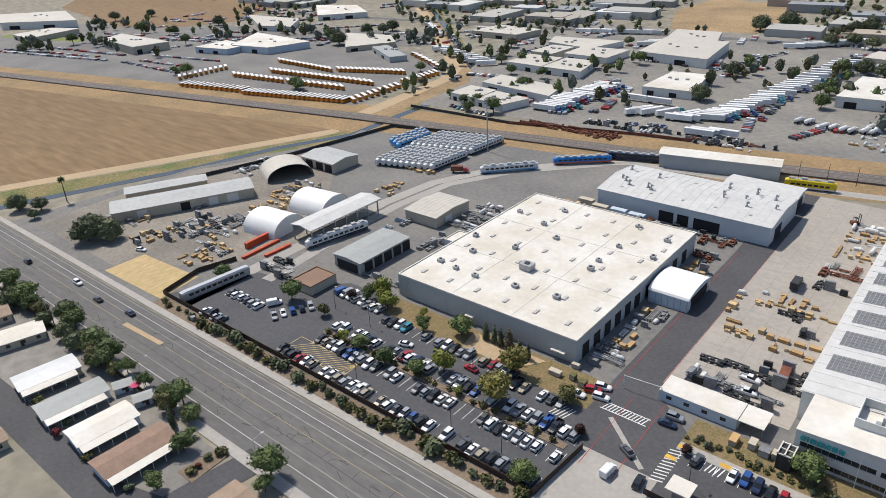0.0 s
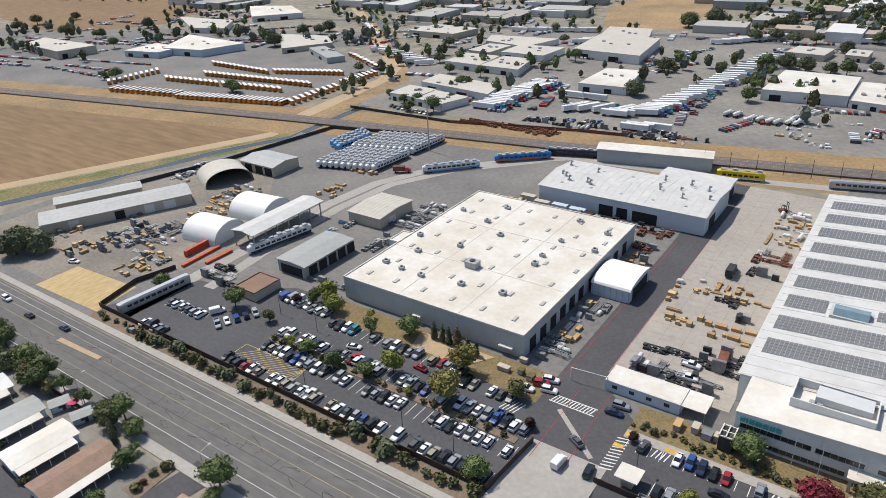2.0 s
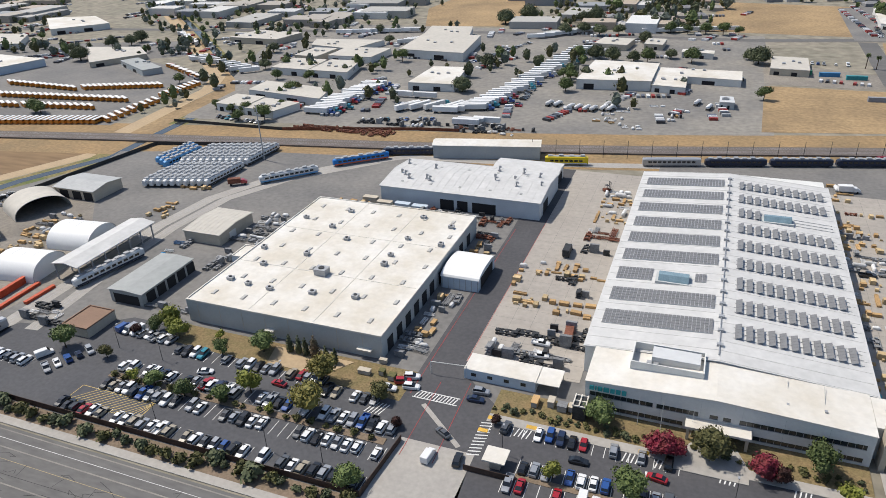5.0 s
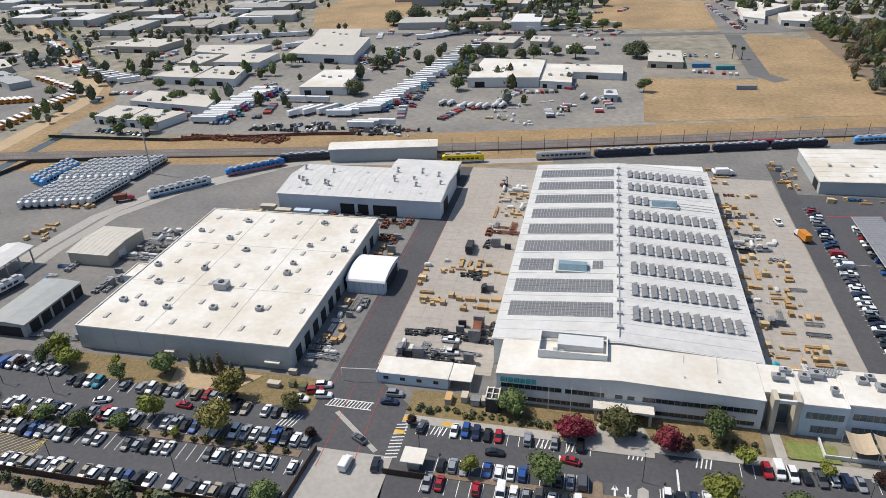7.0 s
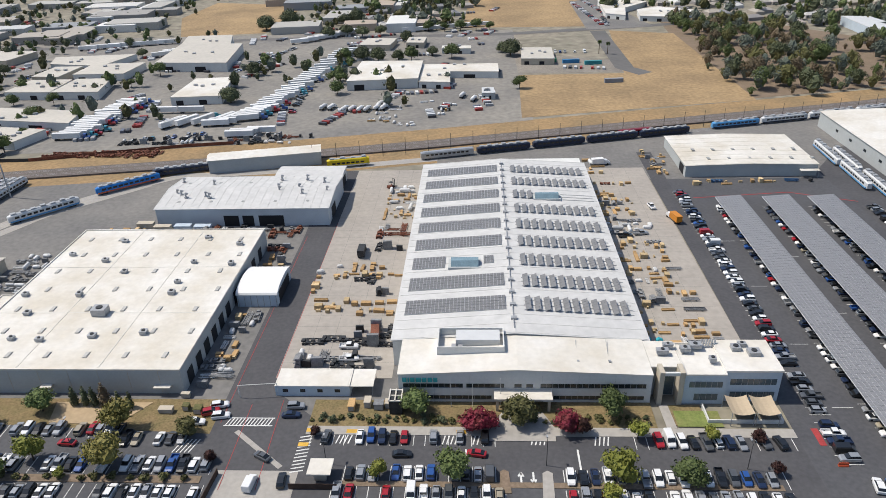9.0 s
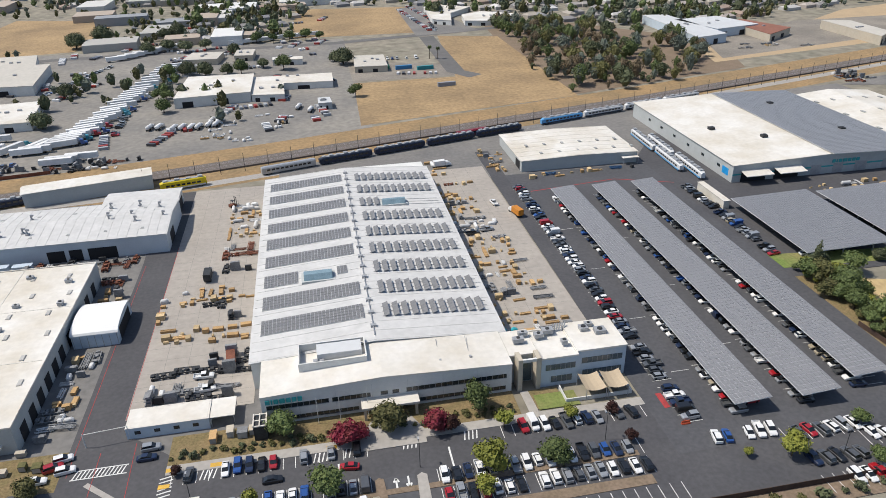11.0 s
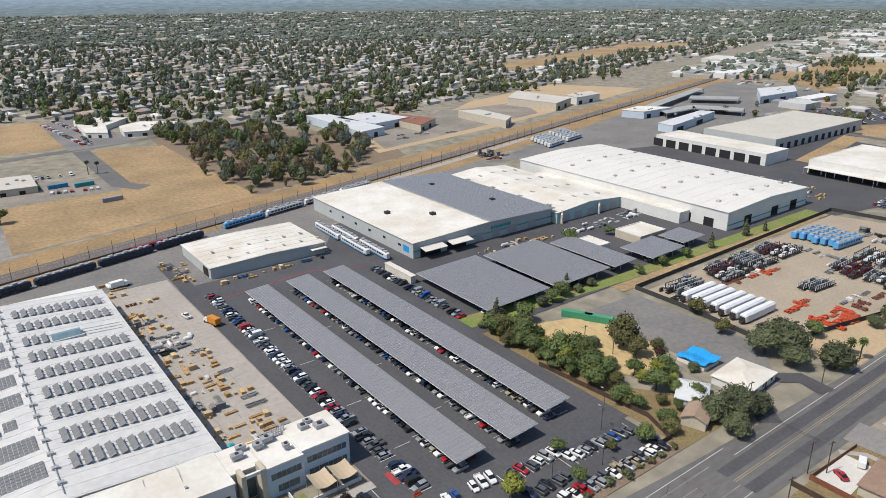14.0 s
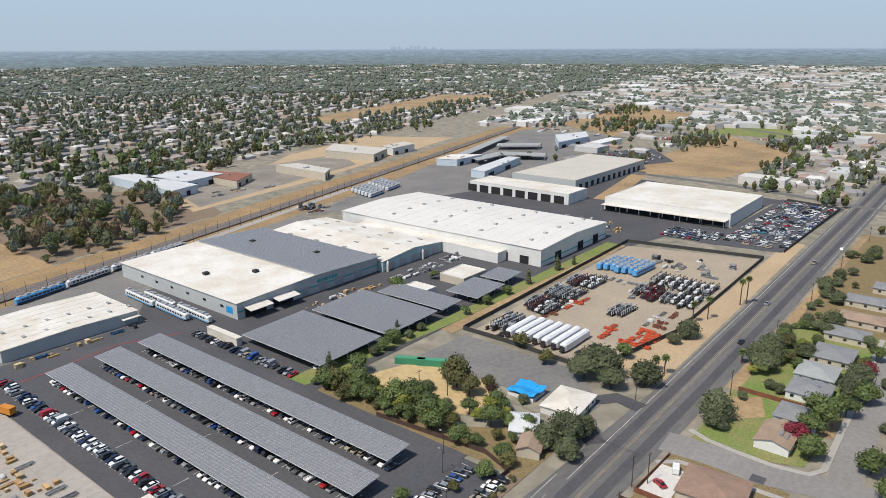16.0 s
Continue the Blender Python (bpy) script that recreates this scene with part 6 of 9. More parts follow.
for i, (x, y, c) in enumerate(((50, 516, "green"), (66, 512.5, "blue"), (81, 507, "teal"), (190, 168, "green"), (194, 160, "green"), (87, 457, "grey"))):
    ob = thing("shipping_container", f"{c} shipping container on the ground", "container", "containers")
    bm = bmesh.new(); box(bm, -6, -1.2, 0, 6, 1.2, 2.6)
    for k in range(24):
        box(bm, -5.9 + k * .5, -1.24, .1, -5.7 + k * .5, 1.24, 2.5)
    part("shell", bm, material("container_" + c + str(i), {"green": (.06, .27, .15), "blue": (.05, .2, .38), "teal": (.04, .25, .27), "grey": (.25, .26, .28)}[c], .6, vary=.1), ob)
    bm = bmesh.new(); box(bm, 6.001, -1.1, .1, 6.06, 1.1, 2.5); part("door", bm, STEEL, ob)
    ob.matrix_basis = pose(x, y, .1, 0, 0, -60 if x > 150 else 5)


def house(name, label, w, d, h, rise, roof, wall=WALL_B, hip=False, windows=3, category="house", porch=None):
    """Centred at the origin, ridge along x."""
    o = thing(name, label, category)
    bm = bmesh.new()
    if hip:
        box(bm, -w / 2, -d / 2, 0, w / 2, d / 2, h)
    else:
        side_prism(bm, [(-d / 2, 0), (d / 2, 0), (d / 2, h), (0, h + rise), (-d / 2, h)], -w / 2, w / 2, "x")
    part("wall", bm, wall, o)
    bm = bmesh.new()
    e = .45
    if hip:
        lo = [(-w / 2 - e, -d / 2 - e), (w / 2 + e, -d / 2 - e), (w / 2 + e, d / 2 + e), (-w / 2 - e, d / 2 + e)]
        rl = max(.5, w / 2 - d / 2)
        for dz in (0, .16):
            v = [bm.verts.new((x, y, h + dz)) for x, y in lo]
            r = [bm.verts.new((-rl, 0, h + rise + dz)), bm.verts.new((rl, 0, h + rise + dz))]
            for f in ((v[0], v[1], r[1], r[0]), (v[1], v[2], r[1]), (v[2], v[3], r[0], r[1]), (v[3], v[0], r[0])):
                bm.faces.new(f if dz else f[::-1])
    else:
        k = rise / (d / 2)
        for s in (-1, 1):
            side_prism(bm, [(s * (d / 2 + e), h - k * e), (0, h + rise), (0, h + rise + .16), (s * (d / 2 + e), h - k * e + .16)], -w / 2 - e, w / 2 + e, "x")
    part("roof", bm, roof, o)
    for i in range(windows):
        x = -w / 2 + w * (i + .5) / windows
        for s in (-1, 1):
            wn = wall_door(o, "s" if s < 0 else "n", x - .6, x + .6, 1.0, 2.1, s * d / 2, GLASS, "window")
    wall_door(o, "s", -.1 + w * .08, .8 + w * .08, .1, 2.1, -d / 2, BROWNWOOD, "door", proud=.08)
    if porch:
        x0, x1, dep, mat = porch
        bm = bmesh.new(); side_prism(bm, [(-d / 2 - dep, 2.25), (-d / 2 + .02, 2.7), (-d / 2 + .02, 2.82), (-d / 2 - dep, 2.37)], x0, x1, "x")
        p = part("carport_roof", bm, mat, o, "flat white metal carport roof")
        n = max(2, int((x1 - x0) / 3))
        for i in range(n + 1):
            x = x0 + .15 + (x1 - x0 - .3) * i / n
            bm = bmesh.new(); box(bm, x - .06, -d / 2 - dep + .1, 0, x + .06, -d / 2 - dep + .22, 2.3); part("post", bm, WALL_W, p)
    return o


def homes():
    brown = material("brown_shingle", (.26, .175, .13), .85, vary=.12, scale=.3, fine=2)
    grey = material("grey_shingle", (.21, .215, .22), .85, vary=.1, scale=.3, fine=2)
    tan = material("tan_shingle", (.30, .22, .16), .85, vary=.12, scale=.3, fine=2)
    for x, y, w, d, a, roof, wall, lab in (
            (-196.5, 50.5, 16, 8.5, 82, ROOF_G, WALL_B, "grey-roofed mobile home with white carport"),
            (-178.5, 49.5, 17, 8, 84, ROOF_D, WALL_W, "grey-roofed mobile home with white carport"),
            (-161.5, 49.5, 15.5, 8.5, 86, ROOF_W, WALL_LB, "white-roofed pale blue mobile home with carport"),
            (-145.5, 49.5, 18, 8.5, 88, brown, WALL_LB, "brown-roofed mobile home with white carport"),
            (-226, 53, 17, 9, 75, ROOF_W, WALL_B, "white-roofed mobile home on its plot"),
            (-246, 51, 16, 9, 78, tan, WALL_B, "tan-roofed mobile home on its plot"),
            (-214, 26, 16, 8, 86, ROOF_T, WALL_B, "tan-roofed mobile home on its plot"),
            (-196, 25, 16, 8, 86, ROOF_W, WALL_B, "white-roofed mobile home on its plot"),
            (-180, 24, 16, 8, 86, tan, WALL_B, "tan-roofed mobile home on its plot"),
            (-112, 50, 16, 10, 88, tan, WALL_B, "tan-roofed house beside the entry"),
            (-275, 52, 16, 9, 80, ROOF_D, WALL_B, "grey-roofed mobile home on its plot"), (-300, 50, 16, 9, 80, ROOF_T, WALL_B, "tan-roofed mobile home on its plot")):
        h = house("mobile_home", lab, w, d, 2.7, .7, roof, wall, porch=(-w / 2, w / 2 - 1.5, 3.0, ROOF_W) if "carport" in lab else None, windows=4)
        h.matrix_basis = pose(x, y, .1, 0, 0, a)
    for x, y, w, d, a, roof, wall, hip, lab in (
            (175, 106, 12, 9, 30, ROOF_G, WALL_W, True, "white bungalow with pale roof among trees"),
            (197, 102, 17, 13, 5, ROOF_W, WALL_W, True, "low white-roofed building beside a lot"),
            (166, 98, 9, 7, 20, tan, WALL_B, False, "small tan-roofed cottage among trees"),
            (178, 46.5, 15, 17, 5, brown, WALL_B, True, "brown-roofed bungalow at the corner"),
            (218, 40, 15, 10, 0, tan, WALL_W, False, "tan-roofed bungalow with solar panels"),
            (235.5, 38, 12, 12.5, 0, grey, WALL_LB, True, "grey-roofed bungalow in a garden"),
            (257.5, 39, 13, 14, 90, grey, WALL_W, True, "grey-roofed bungalow with solar panels"),
            (274.5, 40, 13, 14.5, 90, ROOF_D, WALL_W, True, "long pale grey roofed bungalow"),
            (296, 38.5, 14, 16, 90, grey, WALL_B, True, "grey-roofed bungalow in a garden"),
            (322, 38, 16, 12, 90, grey, WALL_B, True, "grey-roofed bungalow in a garden"),
            (345, 36, 18, 12, 90, tan, WALL_B, True, "tan-roofed bungalow in a garden"), (372, 38, 18, 12, 90, grey, WALL_B, True, "grey-roofed bungalow in a garden"),
            (235, 2, 18, 12, 0, grey, WALL_B, True, "grey-roofed bungalow in a garden"), (262, 0, 18, 12, 0, tan, WALL_B, True, "tan-roofed bungalow in a garden"),
            (290, -3, 18, 12, 0, grey, WALL_B, True, "grey-roofed bungalow in a garden"), (320, -6, 18, 12, 0, brown, WALL_B, True, "brown-roofed bungalow in a garden"),
            (356, 4, 18, 12, 0, grey, WALL_B, True, "grey-roofed bungalow in a garden"), (400, 30, 18, 12, 90, grey, WALL_B, True, "grey-roofed bungalow in a garden"), (430, 26, 18, 12, 90, tan, WALL_B, True, "tan-roofed bungalow in a garden"), (460, 22, 18, 12, 90, grey, WALL_B, True, "grey-roofed bungalow in a garden"),
            (184, 12, 16, 11, 90, brown, WALL_B, True, "brown-roofed bungalow in a garden")):
        h = house("bungalow", lab, w, d, 2.8, 1.5, roof, wall, hip)
        h.matrix_basis = pose(x, y, .1, 0, 0, a)
        if "solar" in lab:
            bm = bmesh.new()
            for i in range(4):
                for j in range(2):
                    box(bm, -3 + i * 1.1, -3.5 + j * 1.7, 3.6 + j * .55, -2 + i * 1.1, -1.95 + j * 1.7, 3.7 + j * .55)
            part("solar_panel", bm, PANEL, h)
    t = thing("tarpaulin_roof", "bright blue tarpaulin over a low roof", "tarpaulin")
    bm = bmesh.new()
    g = [[bm.verts.new((192 + i * 1.6, 113 + j * 1.9, 2.2 + .5 * math.sin(i * 1.3) + .4 * math.cos(j * 1.7))) for i in range(7)] for j in range(7)]
    for j in range(6):
        for i in range(6):
            bm.faces.new((g[j][i], g[j][i + 1], g[j + 1][i + 1], g[j + 1][i]))
    part("sheet", bm, TARP_B, t)
    bm = bmesh.new(); box(bm, 192.5, 113.5, 0, 201, 124, 1.2); part("shed_below", bm, WALL_W, t)
    p = thing("swimming_pool", "turquoise swimming pool with pale edge", "pool")
    bm = bmesh.new(); prism(bm, [(293, 46), (303, 46), (304, 52), (294, 52)], .05, .2); part("surround", bm, CONCRETE, p)
    bm = bmesh.new(); prism(bm, [(294, 47), (302, 47), (303, 51), (295, 51)], .204, .22); part("water", bm, material("pool_water", (.05, .42, .45), .1, vary=.1), p)
    for x, y in ((-174, 61.5), (-164, 62)):
        s = house("garden_shed", "small grey garden shed on gravel", 4.5, 3.5, 2.1, .5, ROOF_D, WALL_LB, windows=1, category="shed")
        s.matrix_basis = pose(x, y, .1, 0, 0, 70)
    u = thing("parasol", "open pink garden parasol", "parasol")
    bm = bmesh.new(); tube(bm, (0, 0, 2.1), (0, 0, 2.7), 1.5, .05, n=10); part("canopy", bm, material("pink_fabric", (.55, .06, .14), .7, vary=.1), u)
    bm = bmesh.new(); tube(bm, (0, 0, 0), (0, 0, 2.2), .04, n=6); part("pole", bm, STEEL, u)
    u.matrix_basis = pose(-170.5, 63.5, .1)


homes()


# ---- trees ----
rng = np.random.default_rng(4)


def leaf_mesh(name, centres, radii, count, size, mat, flat=.75):
    """Leaf sprays as single small faces spread over lobes, with a dark ragged core inside each."""
    c = np.asarray(centres, float)
    r = np.asarray(radii, float)
    pick = rng.choice(len(c), count, p=(r ** 2) / (r ** 2).sum())
    d = rng.normal(size=(count, 3)); d /= np.linalg.norm(d, axis=1)[:, None]
    p = c[pick] + d * (r[pick] * rng.uniform(.62, 1.06, count))[:, None] * np.array([1, 1, flat])
    nrm = d + rng.normal(size=(count, 3)) * .55; nrm /= np.linalg.norm(nrm, axis=1)[:, None]
    u = np.cross(nrm, rng.normal(size=(count, 3))); u /= np.linalg.norm(u, axis=1)[:, None]
    v = np.cross(nrm, u)
    s = size * rng.uniform(.6, 1.4, count)[:, None]
    quads = np.stack([p - u * s - v * s * .6, p + u * s - v * s * .5, p + u * s * .8 + v * s * .6, p - u * s * .9 + v * s * .5], 1).reshape(-1, 3)
    verts = [tuple(q) for q in quads]
    faces = [(4 * i, 4 * i + 1, 4 * i + 2, 4 * i + 3) for i in range(count)]
    for cc, rr in zip(c, r):
        b = len(verts)
        n = 7
        for k, zz in enumerate((-.62, -.1, .45)):
            for i in range(n):
                a = i * math.tau / n + k * .4
                q = rr * (.66, .74, .5)[k] * rng.uniform(.8, 1.1)
                verts.append((cc[0] + q * math.cos(a), cc[1] + q * math.sin(a), cc[2] + rr * zz * flat))
        for k in range(2):
            for i in range(n):
                faces.append((b + k * n + i, b + k * n + (i + 1) % n, b + (k + 1) * n + (i + 1) % n, b + (k + 1) * n + i))
        faces.append(tuple(b + 2 * n + i for i in range(n)))
        faces.append(tuple(b + i for i in range(n))[::-1])
    me = bpy.data.meshes.new(name)
    me.from_pydata(verts, [], faces)
    me.materials.append(mat)
    return me


def tree(label, mat, height=6.0, spread=2.6, trunk=.16, lobes=7, count=520, size=.28, columnar=False, base=.32, name="tree"):
    t = thing(name, label, "tree", "trees")
    bm = bmesh.new()
    top = height * (.46 if not columnar else .8)
    tube(bm, (0, 0, -.1), (.05, .03, top * .6), trunk, trunk * .75, n=7)
    tube(bm, (.05, .03, top * .6), (0, 0, top), trunk * .75, trunk * .35, n=6)
    cs, rs = [], []
    if columnar:
        for i in range(6):
            k = i / 5
            cs.append((rng.uniform(-.1, .1), rng.uniform(-.1, .1), height * (.18 + .72 * k))); rs.append(spread * (1 - .75 * k ** 1.5) * .9)
    else:
        for i in range(lobes):
            a = i * 2.4 + rng.uniform(-.3, .3)
            q = spread * .58 * math.sqrt((i + .4) / lobes)
            z = height * (base + .2) + rng.uniform(-.12, .16) * height + (height * .12 if i < 2 else 0)
            cs.append((q * math.cos(a), q * math.sin(a), z)); rs.append(spread * rng.uniform(.5, .72))
            tube(bm, (0, 0, top * rng.uniform(.45, .7)), (q * .8 * math.cos(a), q * .8 * math.sin(a), z - .1), trunk * .4, trunk * .15, n=5)
    part("trunk", bm, BARK, t)
    ob = new("crown", leaf_mesh("crown", cs, rs, count, size, mat, 1.1 if columnar else .75))
    ob.parent = t
    return as_root(t, "trunk")


TREES = {}


def plant(kind, x, y, s=1.0, z=.2):
    m = pose(x, y, z, 0, 0, random.uniform(0, 360)) @ Matrix.Diagonal((s * random.uniform(.92, 1.08), s * random.uniform(.92, 1.08), s, 1))
    pool = TREES.setdefault(kind, [])
    if len(pool) < 3:
        d = {"green": ("green leafy tree with rounded crown", LEAF, 6.0, 2.7), "light": ("light green young tree with airy crown", LEAF_L, 5.6, 2.5), "red": ("crimson flowering tree in the bed", LEAF_R, 4.2, 2.5),
             "purple": ("purple-leaved plum tree in a planter", LEAF_P, 4.2, 2.0), "oak": ("large dark evergreen oak", LEAF_D, 10, 5.5), "olive": ("dusty olive-green tree with dense crown", LEAF_O, 6, 2.9),
             "shrub": ("clipped round green shrub in mulch", LEAF_D, 1.4, .8), "brownshrub": ("dry brownish shrub in mulch", LEAF_O, 1.2, .7), "cypress": ("tall dark columnar cypress", LEAF_D, 8, 1.1), "conifer": ("dark young conifer beside the wall", LEAF_D, 6.5, 1.4),
             "gold": ("golden-olive tree with dense rounded crown", LEAF_G, 6.0, 2.8), "dry_conifer": ("dead brown conifer beside the wall", LEAF_B, 7.5, 1.8)}[kind]
        if kind in ("cypress", "conifer", "dry_conifer"):
            t = tree(d[0], d[1], d[2], d[3], .14, columnar=True, count=420, size=.2)
        elif "shrub" in kind:
            t = tree(d[0], d[1], d[2], d[3], .05, 4, 110, .16, base=.1, name="shrub")
            t["category"] = "shrub"; t["group"] = "shrubs"
        elif kind == "oak":
            t = tree(d[0], d[1], d[2], d[3], .4, 12, 2300, .29, base=.26)
        else:
            t = tree(d[0], d[1], d[2], d[3], count=1150 if kind != "light" else 760, size=.185)
        t.matrix_basis = m
        pool.append(t)
        return t
    return copy_thing(random.choice(pool), m)


random.seed(21)
for k, x, y, s in (("green", -173, 121, 1.4), ("green", -152, 137, 1.0), ("light", -143, 136, 1.3), ("light", -106.5, 120.7, 1.5), ("gold", -87.8, 119, 1.75), ("gold", -90, 131.5, 1.65), ("green", -114, 138, 1.35), ("green", -125, 133, 1.0), ("purple", -157, 133.5, .9), ("olive", -157, 121, .8),
                   ("green", -123, 113.8, .8), ("light", -141, 115, .8), ("green", -112, 115, .7), ("green", -134, 115, .7), ("light", -97, 115, .8), ("green", -66, 99.5, .9), ("purple", -63.5, 121, .8), ("olive", -72, 129.7, 1.05),
                   ("light", -148, 139, 1.1), ("light", -130, 139, .9), ("conifer", -106.5, 140.5, 1), ("conifer", -103.5, 140.5, 1), ("conifer", -101, 140.3, 1), ("conifer", -93.5, 139, 1.0), ("conifer", -91, 139.5, .9), ("dry_conifer", -97.8, 140, 1.1),
                   ("green", -16.5, 138, 1.05), ("red", -1.5, 132.3, 1.45), ("red", 2.4, 132.8, 1.1), ("olive", 9.7, 134.6, 1.5), ("red", 20.6, 131.9, 1.4), ("purple", 24.6, 131, 1.1), ("green", 32.6, 137.4, 1.5), ("light", 37.4, 129.4, 1.5), ("light", 54.5, 129, 1.15), ("purple", 65.4, 128.6, 1.1), ("purple", -40.5, 129.8, .85),
                   ("green", -6, 116.3, 1.05), ("light", 30.7, 116.3, 1.35), ("light", -23, 116.5, .7), ("green", 46, 115.6, 1.0), ("light", 28, 110, .8), ("purple", 66, 118.4, .95),
                   ("light", 100, 106, 1.1), ("green", 122, 112, .9), ("green", 118, 100, .6), ("green", 146, 101, .8), ("light", 90, 108, .7), ("olive", 135, 104, .6)):
    plant(k, x, y, s * .98)
for x in range(-208, -62, 4):
    plant("shrub" if random.random() < .6 else "brownshrub", x + random.uniform(-1, 1), 94.6 + random.uniform(-1.3, 1.3), random.uniform(1.1, 1.9))
for x in range(-148, -64, 4):
    plant("brownshrub", x + random.uniform(-1, 1), 115 + random.uniform(-.4, .4), random.uniform(.6, 1.1), .28)
for x in range(-36, 150, 5):
    plant("brownshrub" if random.random() < .5 else "shrub", x + random.uniform(-1, 1), 94.4 + random.uniform(-1, 1), random.uniform(.7, 1.2))
for k, x, y, s in (("oak", -280, 103, 1.5), ("oak", -273, 109, 1.2), ("oak", -287, 109, 1.1), ("oak", -340, 100, .95), ("oak", -331, 106, 1.0), ("oak", -324, 100, .7), ("green", -206, 117, .9), ("green", -114, 66, 1.2), ("green", -111, 62, .9), ("green", -132, 47, 1.0), ("oak", -149, 66, .55), ("green", -160, 66, 1.0), ("green", -187, 63, 1.1), ("oak", -208, 66, .55), ("green", -200, 67, 1.2), ("green", -216, 68, 1.1), ("green", -224, 69, 1.2), ("oak", -256, 64, .6), ("green", -241, 65, 1), ("oak", -275, 62, .6), ("red", -170, 41, .6), ("red", -130, 57, .35), ("brownshrub", -130, 55, 1.2), ("shrub", -130.5, 60, 1.4), ("brownshrub", -129.6, 63, 1.3), ("shrub", -172, 45, 1.6), ("brownshrub", -155, 42, 1.5), ("shrub", -137, 43, 1.5), ("brownshrub", -188, 44, 1.5), ("cypress", -151.5, 62.5, .9), ("cypress", -150, 62, 1.0), ("cypress", -148.8, 61.4, .95), ("cypress", -147.6, 61, .85), ("green", -146, 66, .8), ("green", -141, 62, .6), ("oak", -206, 63, .75), ("oak", -214, 64, .7), ("green", -196, 64.5, 1.3), ("oak", -228, 63, .7), ("olive", -235, 65, 1.4), ("green", -190, 66, 1.3), ("oak", -250, 62, .8), ("green", -262, 66, 1.3), ("green", -180, 66, 1.1), ("oak", -286, 64, .8), ("oak", -300, 62, .8), ("green", -315, 64, 1.4), ("olive", -156, 64.5, 1.2), ("green", -138, 58, .9), ("olive", -182, 63, .9), ("olive", -192, 62.5, .9),
                   ("oak", 226, 104, 1.95), ("oak", 220, 108, 1.6), ("oak", 219, 97, 1.3), ("oak", 229, 88, 1.2), ("oak", 221, 60, 1.45), ("oak", 215, 58, 1.0), ("oak", 272, 60, 1.3), ("oak", 277, 58, 1.1), ("oak", 178, 92, 1.2), ("oak", 171, 96, 1.1), ("oak", 169, 87, 1.0), ("oak", 185, 90, .9), ("olive", 229, 142, 1.4), ("olive", 222, 126, 1.2), ("olive", 186, 142, 1.6), ("olive", 183, 134, 1.5), ("olive", 192, 132, 1.3), ("purple", 188, 128, 1.2), ("oak", 180, 122, .6), ("oak", 190, 116, .5),
                   ("oak", 162, 186, .6), ("oak", 167, 187, .55), ("green", 171, 178, 1.2), ("green", 165, 172, 1.4), ("green", 160, 166, 1.4), ("oak", 159, 158, .6), ("green", 162, 150, 1.5), ("green", 157, 142, 1.3), ("green", 166, 144, 1.4), ("oak", 170, 134, .6), ("green", 160, 134, 1.4), ("olive", 163, 126, 1.2), ("green", 172, 126, 1.3), ("olive", 156, 116, .9), ("green", 158, 104, .8), ("olive", 165, 110, 1.0), ("oak", 177, 148, .5), ("oak", 187, 184, .55), ("green", 193, 184, 1.2), ("green", 200, 186, 1.0), ("oak", 209, 185, .5), ("oak", 218, 186, .45), ("conifer", 164, 186, 1.7), ("conifer", 207, 190, 1.4),
                   ("green", 250, 229, 1.6), ("green", 276, 226, 1.0), ("conifer", 300, 182, 1.5), ("conifer", 330, 182, 1.7), ("conifer", 345, 180, 1.2), ("green", 245, 182, .9), ("green", 262, 182, .8), ("green", 280, 182, .8), ("red", 222, 34, .9), ("green", 214, 30, 1.3), ("green", 262, 22, 1.3), ("oak", 240, 57, .5), ("cypress", 266, 28, 1.1), ("red", 290, 26, .9), ("oak", 300, 58, .6), ("oak", 312, 60, .6), ("oak", 330, 55, .7), ("oak", 350, 58, .6), ("oak", 372, 56, .6), ("oak", 395, 55, .7), ("oak", 420, 52, .7), ("oak", 450, 50, .7), ("green", 205, 8, 1.2), ("green", 216, 14, 1.3), ("oak", 245, 14, .5), ("oak", 280, 18, .5), ("oak", 310, 16, .6), ("oak", 340, 18, .6), ("oak", 370, 14, .6), ("oak", 120, 50, .8), ("oak", 140, 56, .7)):
    plant(k, x, y, s * (.8 if k == "oak" else .92), .1)
for i in range(45):
    plant(random.choice(("oak", "green", "olive", "oak")), random.uniform(204, 480), random.choice((random.uniform(-10, 14), random.uniform(46, 60))), random.uniform(.4, .75), .1)
for i in range(70):
    y = random.uniform(98, 184)
    x = random.uniform(153, 166 if y > 122 else 182)
    plant(random.choice(("light", "green", "olive", "green", "green")), x, y, random.uniform(.5, 1.05), .1)
for i in range(20):
    x = random.uniform(262, 340)
    plant(random.choice(("oak", "green", "olive", "green", "light")), x, random.choice((random.uniform(52, 61), random.uniform(24, 30), random.uniform(45, 58))), random.uniform(.6, 1.0), .1)
for x, y, k, s in ((279, 57, "cypress", 1.6), (276, 55, "cypress", 1.5), (236, 31, "green", 1.6), (229, 33, "green", 1.4), (268, 57, "oak", 1.0), (274, 60, "oak", .9), (289, 60, "oak", .9), (222, 36, "red", 1.1), (248, 26, "green", 1.5), (296, 56, "olive", 1.5), (262, 60, "light", 1.1), (282, 92, "oak", .9), (272, 94, "oak", .6), (236, 108, "olive", 1.1), (246, 104, "green", .9), (-236, 66, "oak", .5), (-246, 66, "green", 1.2), (-262, 66, "oak", .5), (-290, 66, "green", 1.3), (-170, 66, "green", .9), (-154, 68, "green", 1.0)):
    plant(k, x, y, s, .1)
